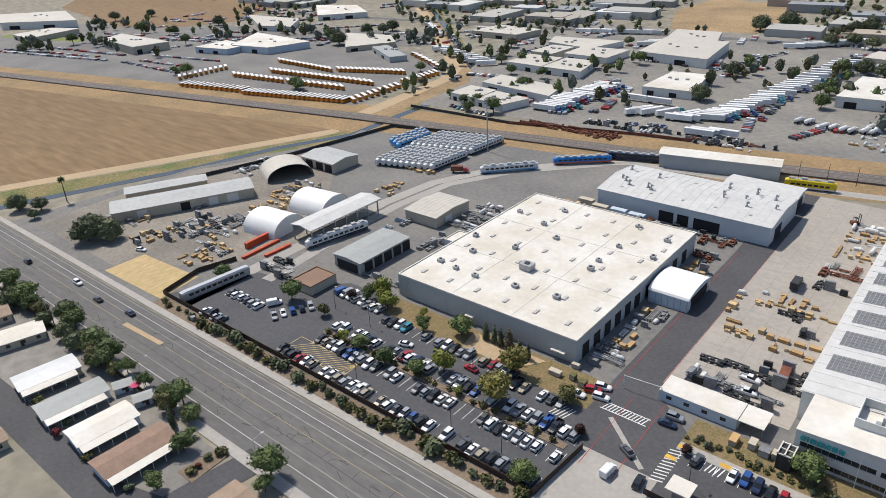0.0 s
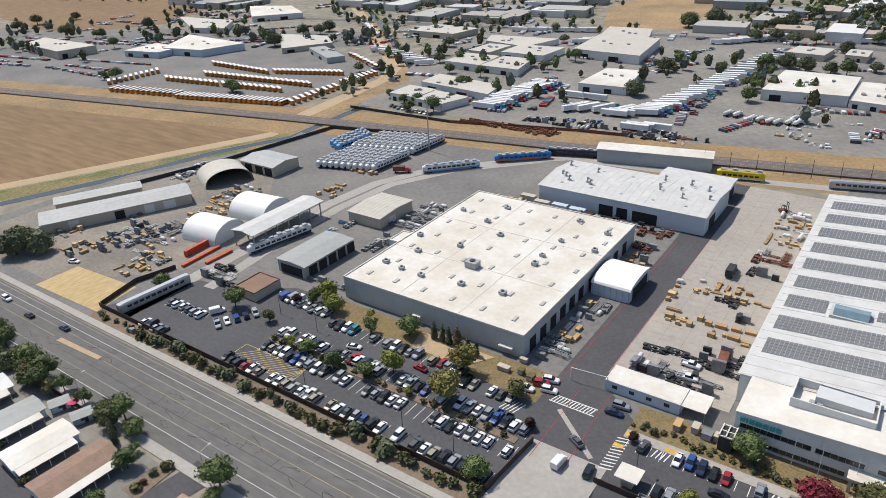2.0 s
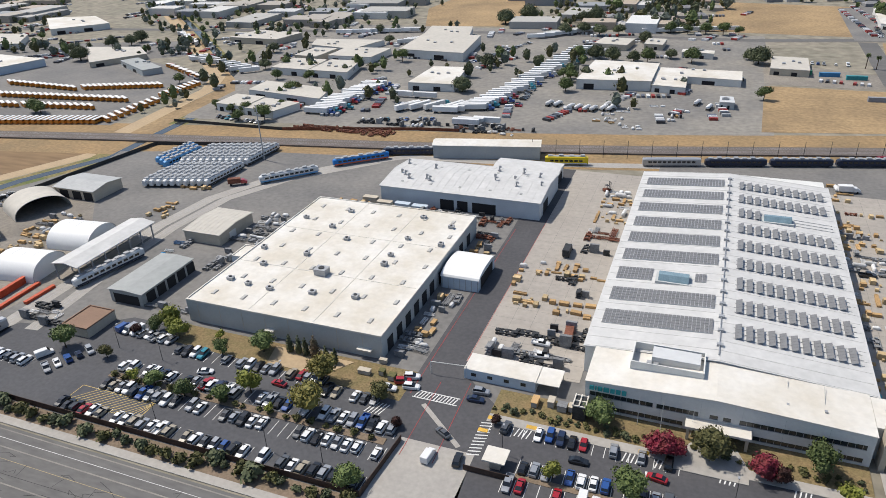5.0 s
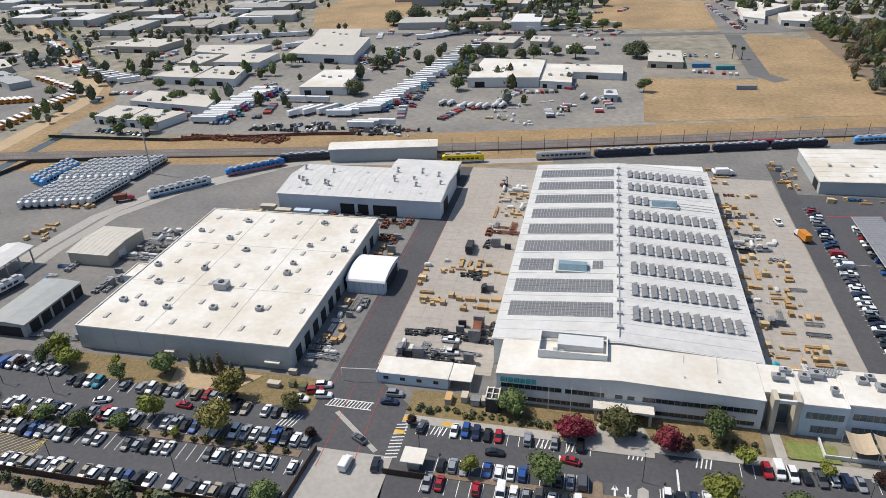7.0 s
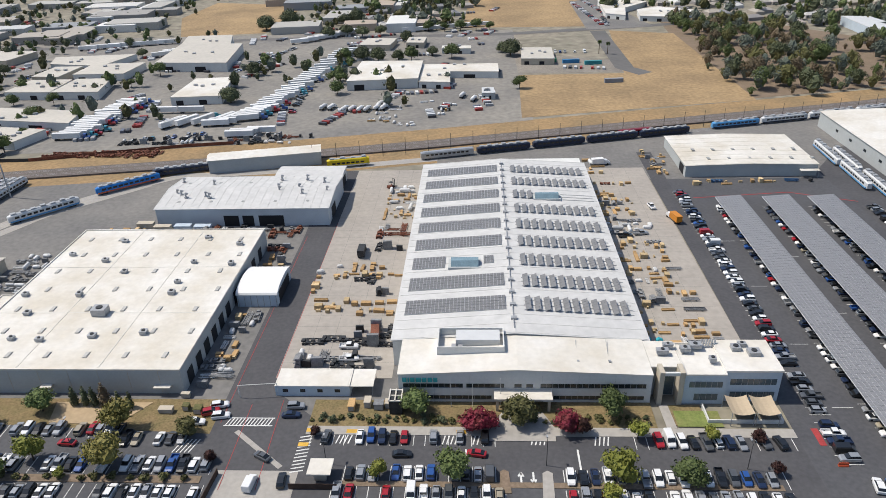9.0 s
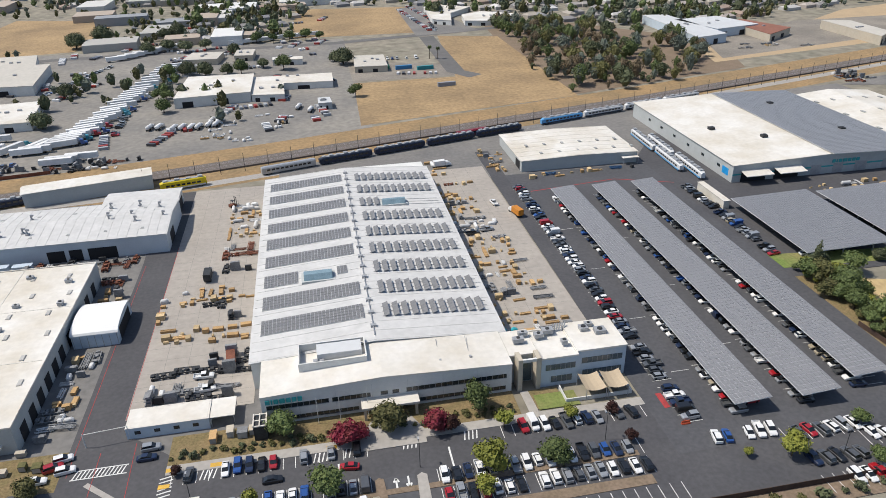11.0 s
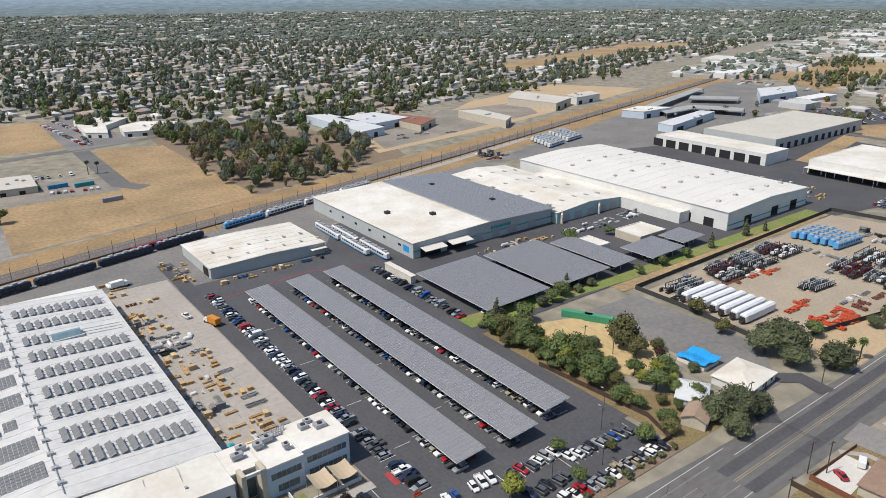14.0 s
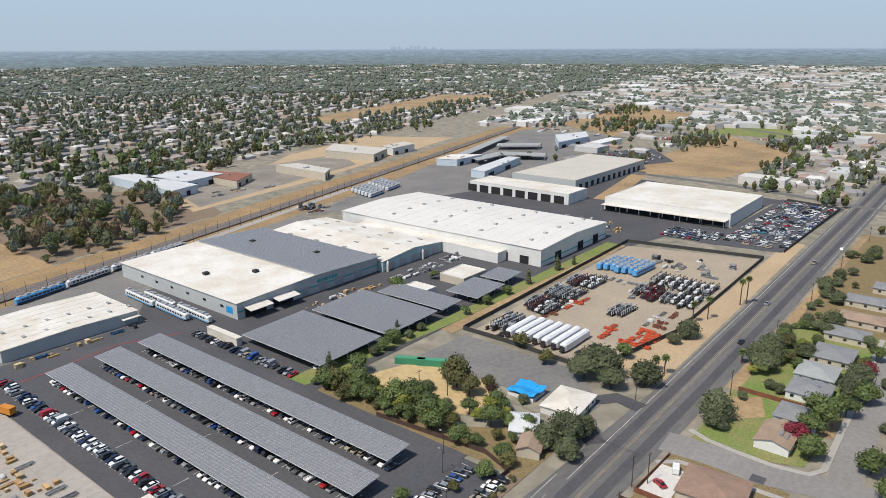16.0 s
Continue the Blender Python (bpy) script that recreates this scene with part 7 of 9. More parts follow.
for x, y, s in ((-276, 346, 1), (-262, 333, .9), (-247, 338, 1.2), (-292, 352, 1), (-250, 362, 1), (-262, 392, 1.1), (-268, 425, 1.4), (-295, 426, 1), (-322, 452, 1.8), (-228, 496, 1.2), (-236, 466, 1), (-154, 424, 1.8), (-90, 440, 1.2), (-98, 470, 1.3), (26, 446, 1.4), (24, 540, 2.2), (18, 552, 1.6), (-35, 545, 1.6), (-60, 532, 1.6), (-75, 530, 1.8), (-88, 535, 1.8), (-50, 528, 1.5), (-20, 534, 1.5), (-100, 530, 1.4), (-2, 640, 1.3), (-16, 642, 1.3), (-30, 640, 1.4), (-44, 642, 1.3), (10, 638, 1.4), (-100, 620, 2.2), (-115, 630, 2.2), (-85, 628, 2.0), (-130, 622, 1.8), (-60, 600, 1.6), (-360, 400, 1), (-405, 316, 1.2), (-398, 314, 1.1), (-520, 300, 1.3), (-530, 296, 1.2), (-852, 392, 2.4), (-873, 425, 2.6), (-862, 466, 1.6), (-714, 408, 1.8), (-716, 464, 2.2), (-755, 533, 1.8), (-500, 446, 2.2), (-518, 500, 2.0), (-502, 507, 2.2), (-505, 523, 1.9), (-771, 276, 1.6), (-767, 290, 1.6), (-758, 320, 1.4), (-734, 338, 1.6), (-714, 402, 1.4), (-642, 376, 1.3), (-752, 391, 1.5), (-538, 474, 1.7), (-614, 510, 1.4), (-350, 506, 1.9), (-268, 559, 1.6), (-159, 493, 1.7), (-196, 664, 2.4), (-179, 687, 2.6), (-92, 464, 1.4), (-126, 681, 2.4), (-115, 687, 2.4), (-297, 602, 1.6), (-267, 348, 1.2)):
    plant("oak" if s > 1.5 else "green", x, y, s * (.55 if s > 1.5 else 1.1), .1)


# ---- palms ----
def palm(x, y, h):
    p = thing("palm_tree", "tall fan palm with a shaggy crown", "tree", "palms")
    bm = bmesh.new(); tube(bm, (0, 0, 0), (.2, 0, h), .28, .2, n=8); part("trunk", bm, BARK, p)
    bm = bmesh.new()
    for i in range(34):
        a, e = i * 2.399, .9 - 1.7 * (i / 34)
        d = Vector((math.cos(a) * math.cos(e), math.sin(a) * math.cos(e), math.sin(e)))
        s = Vector((-math.sin(a), math.cos(a), 0)) * .4
        o = Vector((.2, 0, h))
        k = o + d * 1.2
        q = o + d * 2.1 - Vector((0, 0, .5))
        quad(bm, (o, k - s, q, k + s))
    part("crown", bm, LEAF, p)
    p.matrix_basis = pose(x, y, .1)


for x, y, h in ((-332, 118, 11), (242, 86, 7), (339, 84, 13), (336, 86, 12), (308, 92, 10), (300, 96, 9), (243, 90, 5), (90, 540, 9), (96, 538, 8), (270, 66, 5)):
    palm(x, y, h)


# ---- far woods and suburbs, uncountable ----
def blob_batch(name, label, pts, mat, leafy):
    """Many trees as one: a small ragged core each, with sprays of leaves over uneven lobes."""
    n = 6
    q = np.asarray(pts, float)
    m = len(q)
    x, y, h, r = (q[:, k][:, None, None] for k in range(4))
    k4 = np.arange(4)[None, :, None]
    ang = np.arange(n)[None, None, :] * math.tau / n + k4 * .5 + rng.uniform(0, 6, (m, 1, 1))
    wide = np.array((.3, .55, .48, .2) if leafy > 200 else (.4, .72, .62, .25) if leafy else (.5, .95, .8, .3))[None, :, None]
    rad = r * wide * rng.uniform(.62, 1.15, (m, 4, n))
    core = np.stack([x + rad * np.cos(ang), y + rad * np.sin(ang), h * np.array((.16, .42, .7, .92))[None, :, None] * rng.uniform(.88, 1.1, (m, 4, n))], -1).reshape(-1, 3)
    ring = np.array([(k * n + i, k * n + (i + 1) % n, (k + 1) * n + (i + 1) % n, (k + 1) * n + i) for k in range(3) for i in range(n)])
    faces = (ring[None] + (np.arange(m) * 4 * n)[:, None, None]).reshape(-1, 4).tolist()
    faces += [[b * 4 * n + 3 * n + i for i in range(n)] for b in range(m)]
    verts = core
    if leafy:
        lobes = rng.normal(size=(m, 5, 3))
        lobes /= np.linalg.norm(lobes, axis=2)[..., None]
        lobes[..., 2] = np.abs(lobes[..., 2])
        pick = rng.integers(0, 5, (m, leafy))
        d = rng.normal(size=(m, leafy, 3))
        d /= np.linalg.norm(d, axis=2)[..., None]
        d[..., 2] = np.abs(d[..., 2]) * .95 - .2
        off = lobes[np.arange(m)[:, None], pick] * .45 + d * rng.uniform(.46, .66, (m, leafy, 1))
        c = np.stack([q[:, 0], q[:, 1], q[:, 2] * .5], -1)[:, None]
        scale = np.stack([q[:, 3], q[:, 3], q[:, 2] * .47], -1)[:, None]
        p = c + off * scale
        w = d + rng.normal(size=d.shape) * .6
        u = np.cross(w, rng.normal(size=d.shape))
        u /= np.linalg.norm(u, axis=2)[..., None] + 1e-9
        v = np.cross(w, u)
        v /= np.linalg.norm(v, axis=2)[..., None] + 1e-9
        a = q[:, 3][:, None, None] * rng.uniform(.09, .2, (m, leafy, 1)) * (22 / (leafy + 8)) ** .35
        quads = np.stack([p - u * a - v * a * .6, p + u * a - v * a, p + u * a * .7 + v * a, p - u * a + v * a * .7], 2).reshape(-1, 3)
        b = len(verts)
        verts = np.concatenate([verts, quads])
        faces += (np.arange(len(quads)).reshape(-1, 4) + b).tolist()
    me = bpy.data.meshes.new(name)
    me.from_pydata(verts.tolist(), [], faces)
    me.materials.append(mat)
    return tagged(new(name, me), label, "trees", kind="stuff")


def rail_y(x):
    for (a, b), (c, d) in zip(RAIL, RAIL[1:]):
        if a <= x <= c:
            return b + (d - b) * (x - a) / (c - a)
    return 1050 if x > 0 else 0


def inside(x, y, poly):
    r = False
    for (a, b), (c, d) in zip(poly, poly[1:] + poly[:1]):
        if (b > y) != (d > y) and x < (c - a) * (y - b) / (d - b) + a:
            r = not r
    return r


OPEN = [[(-14, 650), (112, 640), (114, 805), (-12, 825)], [(-300, 400), (30, 380), (110, 400), (110, 645), (-190, 645), (-330, 560)], [(288, 465), (420, 490), (760, 585), (720, 700), (520, 645), (400, 615), (290, 610)],
        [(640, 300), (670, 195), (860, 160), (1015, 306)], [(1000, 345), (1020, 212), (1125, 212), (1135, 332)], [(900, 415), (1255, 395), (1405, 625), (1000, 565)], [(800, 855), (1505, 995), (1420, 1135), (755, 930)],
        [(-275, 635), (-190, 645), (-185, 810), (-305, 845)], [(-1060, 390), (-720, 475), (-860, 600), (-1255, 525)], [(-600, 260), (-330, 300), (-330, 430), (-440, 480), (-600, 440)], [(-30, 160), (660, 120), (660, 360), (330, 440), (-30, 420)]]


def free(x, y):
    return not any(inside(x, y, p) for p in OPEN)


def grove():
    pts = []
    poly = [(172, 676), (155, 508), (153, 423), (190, 412), (249, 434), (295, 495), (307, 548), (268, 580), (230, 646)]
    while len(pts) < 240:
        x, y = rng.uniform(150, 310), rng.uniform(405, 680)
        if inside(x, y, poly):
            h = rng.uniform(5, 15)
            pts.append((x, y, h, h * rng.uniform(.36, .6)))
    for k, (mat, lab) in enumerate(((LEAF_D, "dense dark grove of tall eucalyptus trees"), (LEAF_O, "olive-green trees of the grove"), (LEAF_F, "grey-green eucalyptus trees of the grove"), (LEAF, "green trees of the grove"), (LEAF_B, "brownish half-dry trees of the grove"))):
        blob_batch("eucalyptus_grove", lab, pts[k::5], mat, 520)


def suburbs():
    near_t, mid_t, far_t = [], [], []
    hv, hf, fv, ff = [], [], [], []
    def add_house(x, y, w, d, a, V, F, flat=False, h=2.8):
        b = len(V)
        ca, sa = math.cos(a), math.sin(a)
        def P(u, v, z):
            return (x + u * ca - v * sa, y + u * sa + v * ca, z)
        if flat:
            V.extend([P(-w, -d, 0), P(w, -d, 0), P(w, d, 0), P(-w, d, 0), P(-w, -d, h), P(w, -d, h), P(w, d, h), P(-w, d, h)])
            F.extend([(b + 4, b + 5, b + 6, b + 7), (b, b + 1, b + 5, b + 4), (b + 1, b + 2, b + 6, b + 5), (b + 2, b + 3, b + 7, b + 6), (b + 3, b, b + 4, b + 7)])
        else:
            V.extend([P(-w, -d, 0), P(w, -d, 0), P(w, d, 0), P(-w, d, 0), P(-w, -d, h), P(w, -d, h), P(w, d, h), P(-w, d, h), P(-w * .6, 0, h + 1.9), P(w * .6, 0, h + 1.9)])
            F.extend([(b, b + 1, b + 5, b + 4), (b + 1, b + 2, b + 6, b + 5), (b + 2, b + 3, b + 7, b + 6), (b + 3, b, b + 4, b + 7), (b + 4, b + 5, b + 9, b + 8), (b + 5, b + 6, b + 9), (b + 6, b + 7, b + 8, b + 9), (b + 7, b + 4, b + 8)])
    # homes north of the railway, street by street
    for row in range(46):
        v = 60 + row * 34
        for col in range(110):
            u = -250 + col * 19
            x = 130 + u * .95 - v * .28 + rng.uniform(-8, 8)
            y = rail_y(max(-1700, min(2600, 130 + u))) + v + u * .03 + rng.uniform(-8, 8)
            r = math.hypot(x, y)
            if x < 60 and y < 640 or r > 1900 or not free(x, y) or inside(x, y, [(120, 640), (140, 400), (310, 440), (340, 520), (250, 650)]) or y < rail_y(x) + 60 or (x > 330 and y < rail_y(x) + 150) or (-30 < x < 200 and y < 715):
                continue
            if x < -120 and y < 900:
                continue
            if rng.random() < .9:
                add_house(x, y, rng.uniform(6, 9), rng.uniform(4.5, 6), .26 + (math.pi / 2 if rng.random() < .3 else 0), hv, hf)
            k = 4 if r < 1100 else 3
            clump = .85 if math.sin(x * .017 + 1) * math.sin(y * .021) > -.35 else .35
            for _ in range(k):
                if rng.random() < clump:
                    h = rng.uniform(3, 8) if rng.random() < .55 else rng.uniform(8, 15)
                    q = (x + rng.uniform(-14, 14), y + rng.uniform(-19, 24), h, h * rng.uniform(.34, .58))
                    (near_t if r < 950 else mid_t).append(q)
    # farther out: trees and broad roofs
    for _ in range(30000):
        r = 1100 * (4600 / 1100) ** rng.random()
        a = radians(rng.uniform(-6, 88))
        x, y = r * math.sin(a), r * math.cos(a)
        if not free(x, y):
            continue
        ind = y < rail_y(min(x, 2590)) + 60
        if r < 1900 and not ind:
            continue
        if rng.random() < (.4 + .25 * math.sin(x * .006) * math.sin(y * .009 + 1) if ind else .86):
            far_t.append((x, y, rng.uniform(4, 15), rng.uniform(3, 8) * (1 + r / 4500)))
        elif rng.random() < .6:
            s = rng.uniform(.4, 1.3) * (1 + r / 3500) * (2.2 if ind and rng.random() < .08 else 1)
            add_house(x, y, rng.uniform(9, 22) * s, rng.uniform(6, 12) * s, .26 + rng.choice((0, math.pi / 2)), fv, ff, True, rng.uniform(4, 8))
    # clumps of trees between the fields, halls and streets
    for cx, cy, rx, ry, n in ((1030, 460, 110, 70, 120), (890, 300, 70, 28, 60), (780, 168, 60, 16, 26), (690, 160, 24, 14, 12), (636, 150, 14, 20, 10), (850, 120, 50, 20, 26), (1020, 175, 60, 25, 30), (600, 100, 24, 12, 12), (930, 200, 60, 25, 30), (720, 100, 80, 14, 30), (1150, 250, 60, 60, 40), (1250, 560, 120, 50, 60), (760, 720, 90, 40, 50), (610, 690, 60, 30, 40), (700, 300, 12, 30, 6), (350, 640, 60, 30, 60), (1000, 90, 120, 20, 40)):
        for _ in range(n):
            h = rng.uniform(5, 14)
            near_t.append((cx + rng.normal() * rx * .5, cy + rng.normal() * ry * .5, h, h * rng.uniform(.3, .48)))
    for _ in range(110):
        x, y = rng.uniform(612, 900), rng.uniform(90, 168)
        if free(x, y):
            add_house(x, y, rng.uniform(6, 9), rng.uniform(4.5, 6), rng.choice((.1, math.pi / 2)), hv, hf)
    cv, cf = [], []
    for _ in range(700):
        x, y, a = rng.uniform(880, 2400), rng.uniform(90, 800), rng.choice((.26, .26 + math.pi / 2))
        if free(x, y) and y < rail_y(x) - 20:
            for k in range(rng.integers(3, 12)):
                add_house(x + k * 3 * math.cos(a), y + k * 3 * math.sin(a), .95, 2.2, a, cv, cf, True, 1.5)
    # south-east homes and roadside trees
    for _ in range(1100):
        x, y = rng.uniform(480, 1500), rng.uniform(-350, 420)
        if 55 < y < 95 or not free(x, y) or y > rail_y(x) - 30 or (x < 660 and y > 95):
            continue
        q = rng.random()
        if q < .36:
            add_house(x, y, rng.uniform(6, 10), rng.uniform(4.5, 7), rng.choice((0, math.pi / 2)), hv, hf)
        elif q < .44 and y > 110:
            add_house(x, y, rng.uniform(14, 34), rng.uniform(8, 18), rng.choice((0, math.pi / 2)), fv, ff, True, rng.uniform(5, 8))
        else:
            near_t.append((x, y, rng.uniform(5, 11), rng.uniform(2.6, 5.4)))
    # trees among the yards of the estate and the depot
    for cx, cy, rx, ry, n in ((-540, 470, 60, 14, 24), (-440, 500, 30, 30, 16), (-640, 420, 40, 20, 14), (-700, 330, 60, 10, 10), (-300, 470, 40, 20, 12), (-200, 470, 60, 30, 14), (-120, 520, 60, 30, 16), (-230, 400, 50, 20, 10), (-330, 370, 10, 40, 8), (-370, 460, 30, 30, 12), (-820, 400, 60, 30, 20), (-790, 290, 60, 10, 12), (-380, 560, 60, 30, 20), (-100, 480, 80, 14, 12), (-50, 450, 10, 50, 6)):
        for _ in range(n):
            h = rng.uniform(5, 12)
            near_t.append((cx + rng.normal() * rx * .6, cy + rng.normal() * ry * .6, h, h * rng.uniform(.34, .5)))
    for _ in range(420):
        x, y, a = rng.uniform(-820, 30), rng.uniform(330, 760), rng.choice((.2, .2 + math.pi / 2, 1.2))
        if y > rail_y(x) + 45 and rng.random() < .7 and abs(x + y * .95 + 60) > 30 and not inside(x, y, [(-275, 635), (-190, 645), (-185, 810), (-305, 845)]) and x < 15 and not inside(x, y, [(-620, 280), (-334, 306), (-345, 420), (-470, 440), (-640, 360)]):
            for k in range(rng.integers(2, 9)):
                add_house(x + k * 3 * math.cos(a), y + k * 3 * math.sin(a), .95, 2.3, a, cv, cf, True, 1.5)
    for x0, y0, x1, y1, a, n in ((-800, 262, -640, 296, 1.4, 46), (-800, 272, -660, 302, 1.4, 36), (-760, 300, -640, 318, 1.4, 34), (-620, 300, -530, 300, 1.2, 24), (-610, 312, -540, 318, 1.2, 22), (-620, 330, -540, 345, .3, 24), (-700, 384, -610, 400, 1.4, 30), (-690, 396, -610, 412, 1.4, 28), (-660, 420, -560, 436, 1.4, 34), (-570, 440, -520, 480, .4, 22), (-560, 430, -510, 470, .4, 20), (-580, 500, -540, 540, .4, 20), (-700, 520, -640, 510, 1.4, 22), (-380, 430, -350, 410, .5, 12), (98, 780, 110, 650, .1, 34), (110, 800, 122, 700, .1, 24), (60, 498, 90, 492, 1.4, 8)):
        for k in range(n):
            t = k / n
            if rng.random() < .78:
                add_house(x0 + (x1 - x0) * t, y0 + (y1 - y0) * t, 2.2, .92, a + rng.uniform(-.05, .05), cv, cf, True, 1.45)
    # estate north-west and behind the bus depot
    for _ in range(3200):
        x, y = rng.uniform(-1150, 20), rng.uniform(330, 1050)
        if not free(x, y) or y < rail_y(x) + 40 or abs(x + y * .95 + 60) < 60 or math.hypot(x, y) > 1250:
            continue
        q = rng.random()
        if q < .1 and y > 600:
            add_house(x, y, rng.uniform(14, 30), rng.uniform(9, 16), rng.choice((0.1, math.pi / 2)), fv, ff, True, rng.uniform(5, 8))
        elif q < .8 and (y > 600 or x < -430 and y > 440 and q < .5):
            near_t.append((x, y, rng.uniform(5, 9), rng.uniform(2.6, 4.6)))
    # Lists with LEAF_F carry distance haze in their colour, the far woods entirely.
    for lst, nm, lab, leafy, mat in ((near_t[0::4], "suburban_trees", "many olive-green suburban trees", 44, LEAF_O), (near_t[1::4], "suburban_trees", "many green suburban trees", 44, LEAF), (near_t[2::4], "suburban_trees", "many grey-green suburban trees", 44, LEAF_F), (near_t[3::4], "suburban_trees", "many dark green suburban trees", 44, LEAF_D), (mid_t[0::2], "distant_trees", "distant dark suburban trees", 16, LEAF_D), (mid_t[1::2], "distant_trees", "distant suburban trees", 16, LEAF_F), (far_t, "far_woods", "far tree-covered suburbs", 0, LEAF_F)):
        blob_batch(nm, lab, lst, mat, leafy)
    roofs = island_material("suburban_roofs", [(.30, .28, .26), (.23, .22, .215), (.35, .31, .28), (.29, .22, .18), (.41, .40, .385), (.32, .29, .25), (.20, .20, .205), (.50, .49, .47)], .85)
    big = island_material("commercial_roofs", [(.50, .49, .46), (.36, .35, .32), (.33, .30, .26), (.58, .58, .56), (.24, .25, .26), (.36, .30, .24), (.28, .27, .25), (.44, .44, .43)], .7)
    lots = island_material("far_car_paints", [(.5, .5, .5), (.05, .05, .055), (.3, .31, .32), (.62, .62, .61), (.12, .13, .16), (.28, .04, .03)], .4)
    for V, F, nm, lab, m in ((hv, hf, "suburban_houses", "rows of low suburban houses", roofs), (fv, ff, "commercial_buildings", "scattered pale-roofed commercial buildings", big), (cv, cf, "far_parked_cars", "rows of far parked cars", lots)):
        me = bpy.data.meshes.new(nm)
        me.from_pydata(V, [], F)
        me.materials.append(m)
        tagged(new(nm, me), lab, "houses", kind="stuff")


grove(); suburbs()


# ---- stored goods ----
BLUE_S = material("blue_steel", (0.04, 0.10, 0.20), .6, vary=.15, scale=.8)
ORANGE_S = material("orange_steel", (0.50, 0.08, 0.03), .6, vary=.15, scale=.8)
WRAP = material("white_wrap", (0.58, 0.58, 0.57), .6, vary=.08, scale=.8, jitter=.15)
GREYM = material("grey_goods", (0.22, 0.225, 0.23), .6, vary=.2, scale=.8, jitter=.3)


def one(name, bm, mat, label, category, group):
    return tagged(link_mesh(name, bm, mat), label, category, group)


def make_crate(w, d, h, mat, label):
    """A boarded crate: battens stand out of its sides, skids below and boards on top."""
    bm = bmesh.new()
    edge = []
    for sx, sy, tx, ty in ((-1, -1, 1, 0), (1, -1, 0, 1), (1, 1, -1, 0), (-1, 1, 0, -1)):
        for k in (-.96, -.86, -.06, .06, .86, .96):
            px = tx * k * w / 2 if tx else sx * w / 2
            py = ty * k * d / 2 if ty else sy * d / 2
            nx, ny = (0, sy) if tx else (sx, 0)
            inner, outer = (px, py), (px + nx * .05, py + ny * .05)
            edge += [inner, outer] if k in (-.96, -.06, .86) else [outer, inner]
    prism(bm, edge, 0, h)
    top = [f for f in bm.faces if f.normal.z > .5 or f.calc_center_median().z > h - .01]
    r = bmesh.ops.inset_individual(bm, faces=top, thickness=.12, depth=-.04)
    bmesh.ops.recalc_face_normals(bm, faces=bm.faces[:])
    return one("wooden_crate", bm, mat, label, "crate", "wooden crates")


def notched(bm, l, w, h, n, gap=.05, drop=.14):
    """A stack of n boards side by side, with grooves between them, along x."""
    prof = [(-w / 2, 0)]
    b = w / n
    for k in range(n):
        y = w / 2 - k * b
        top = h - (.1 if k % 3 == 1 else 0)
        prof += [(y, top - drop if k else 0), (y, top), (y - b + gap, top), (y - b + gap, top - drop)]
    prof[-1] = (-w / 2 + gap, 0.06)
    side_prism(bm, [(a, z) for a, z in prof], -l / 2, l / 2, "x")


def make_pallets():
    bm = bmesh.new()
    notched(bm, 2.3, 1.1, 1.25, 5, .08, .05)
    return one("stacked_pallet", bm, WOODP, "stack of pale wooden pallets outdoors", "pallets", "pallet stacks")


def make_timber():
    bm = bmesh.new()
    notched(bm, 5.4, 1.4, .85, 4, .07, .2)
    return one("timber_block", bm, WOOD, "long low block of brown timber", "timber", "timber blocks")


def make_frame(mat, label, l=6.0):
    bm = bmesh.new()
    for s in (-1, 1):
        box(bm, -l / 2, s * 1.05 - .12, .5, l / 2, s * 1.05 + .12, .85)
    for i in range(5):
        x = -l / 2 + .3 + (l - .6) * i / 4
        box(bm, x - .12, -1.0, .55, x + .12, 1.0, .8)
        if i % 2 == 0:
            box(bm, x - .3, -1.2, 0, x + .3, -.8, .5); box(bm, x - .3, .8, 0, x + .3, 1.2, .5)
            box(bm, x - .5, -.6, .8, x + .5, .5, 1.3)
    for x in (-l * .3, l * .3):
        tube(bm, (x, -1.1, .45), (x, 1.1, .45), .45, n=10)
    return one("bogie_frame", bm, mat, label, "steel frame", "steel frames")


def make_beams(mat, label):
    bm = bmesh.new()
    for i in range(7):
        y = -1 + i * .33
        l = random.uniform(2.6, 3.6)
        z = .1 + random.choice((0, .25, .45))
        box(bm, -l, y, z, l, y + .18, z + .22)
        box(bm, -l * .8, y - .02, 0, -l * .8 + .2, y + .2, z)
        box(bm, l * .6, y - .02, 0, l * .6 + .2, y + .2, z)
    return one("strapped_profile", bm, mat, label, "steel profiles", "profile bundles")


def make_rack(mat, label):
    """An open rack: one back frame with three loaded shelves, drawn out along x."""
    bm = bmesh.new()
    prof = [(-.9, 0), (-.9, 2.6), (-.76, 2.6), (-.76, 2.5), (.3, 2.45), (.35, 2.1), (.9, 2.1), (.9, 1.96), (-.76, 1.96), (-.76, 1.62), (.2, 1.6), (.24, 1.3), (.9, 1.3), (.9, 1.16), (-.76, 1.16), (-.76, .8), (.5, .75), (.55, .4), (.9, .4), (.9, 0)]
    side_prism(bm, prof, -1.5, 1.5, "x")
    return one("storage_rack", bm, mat, label, "rack", "storage racks")


def make_wrapped():
    bm = bmesh.new()
    loft(bm, [car_section(-1.6, .5, .1, .8, .2), car_section(-1.2, .8, .1, 1.2, .3), car_section(.9, .85, .1, 1.3, .3), car_section(1.6, .6, .1, .9, .2)])
    return one("wrapped_load", bm, WRAP, "bulky load wrapped in white plastic", "load", "wrapped loads")


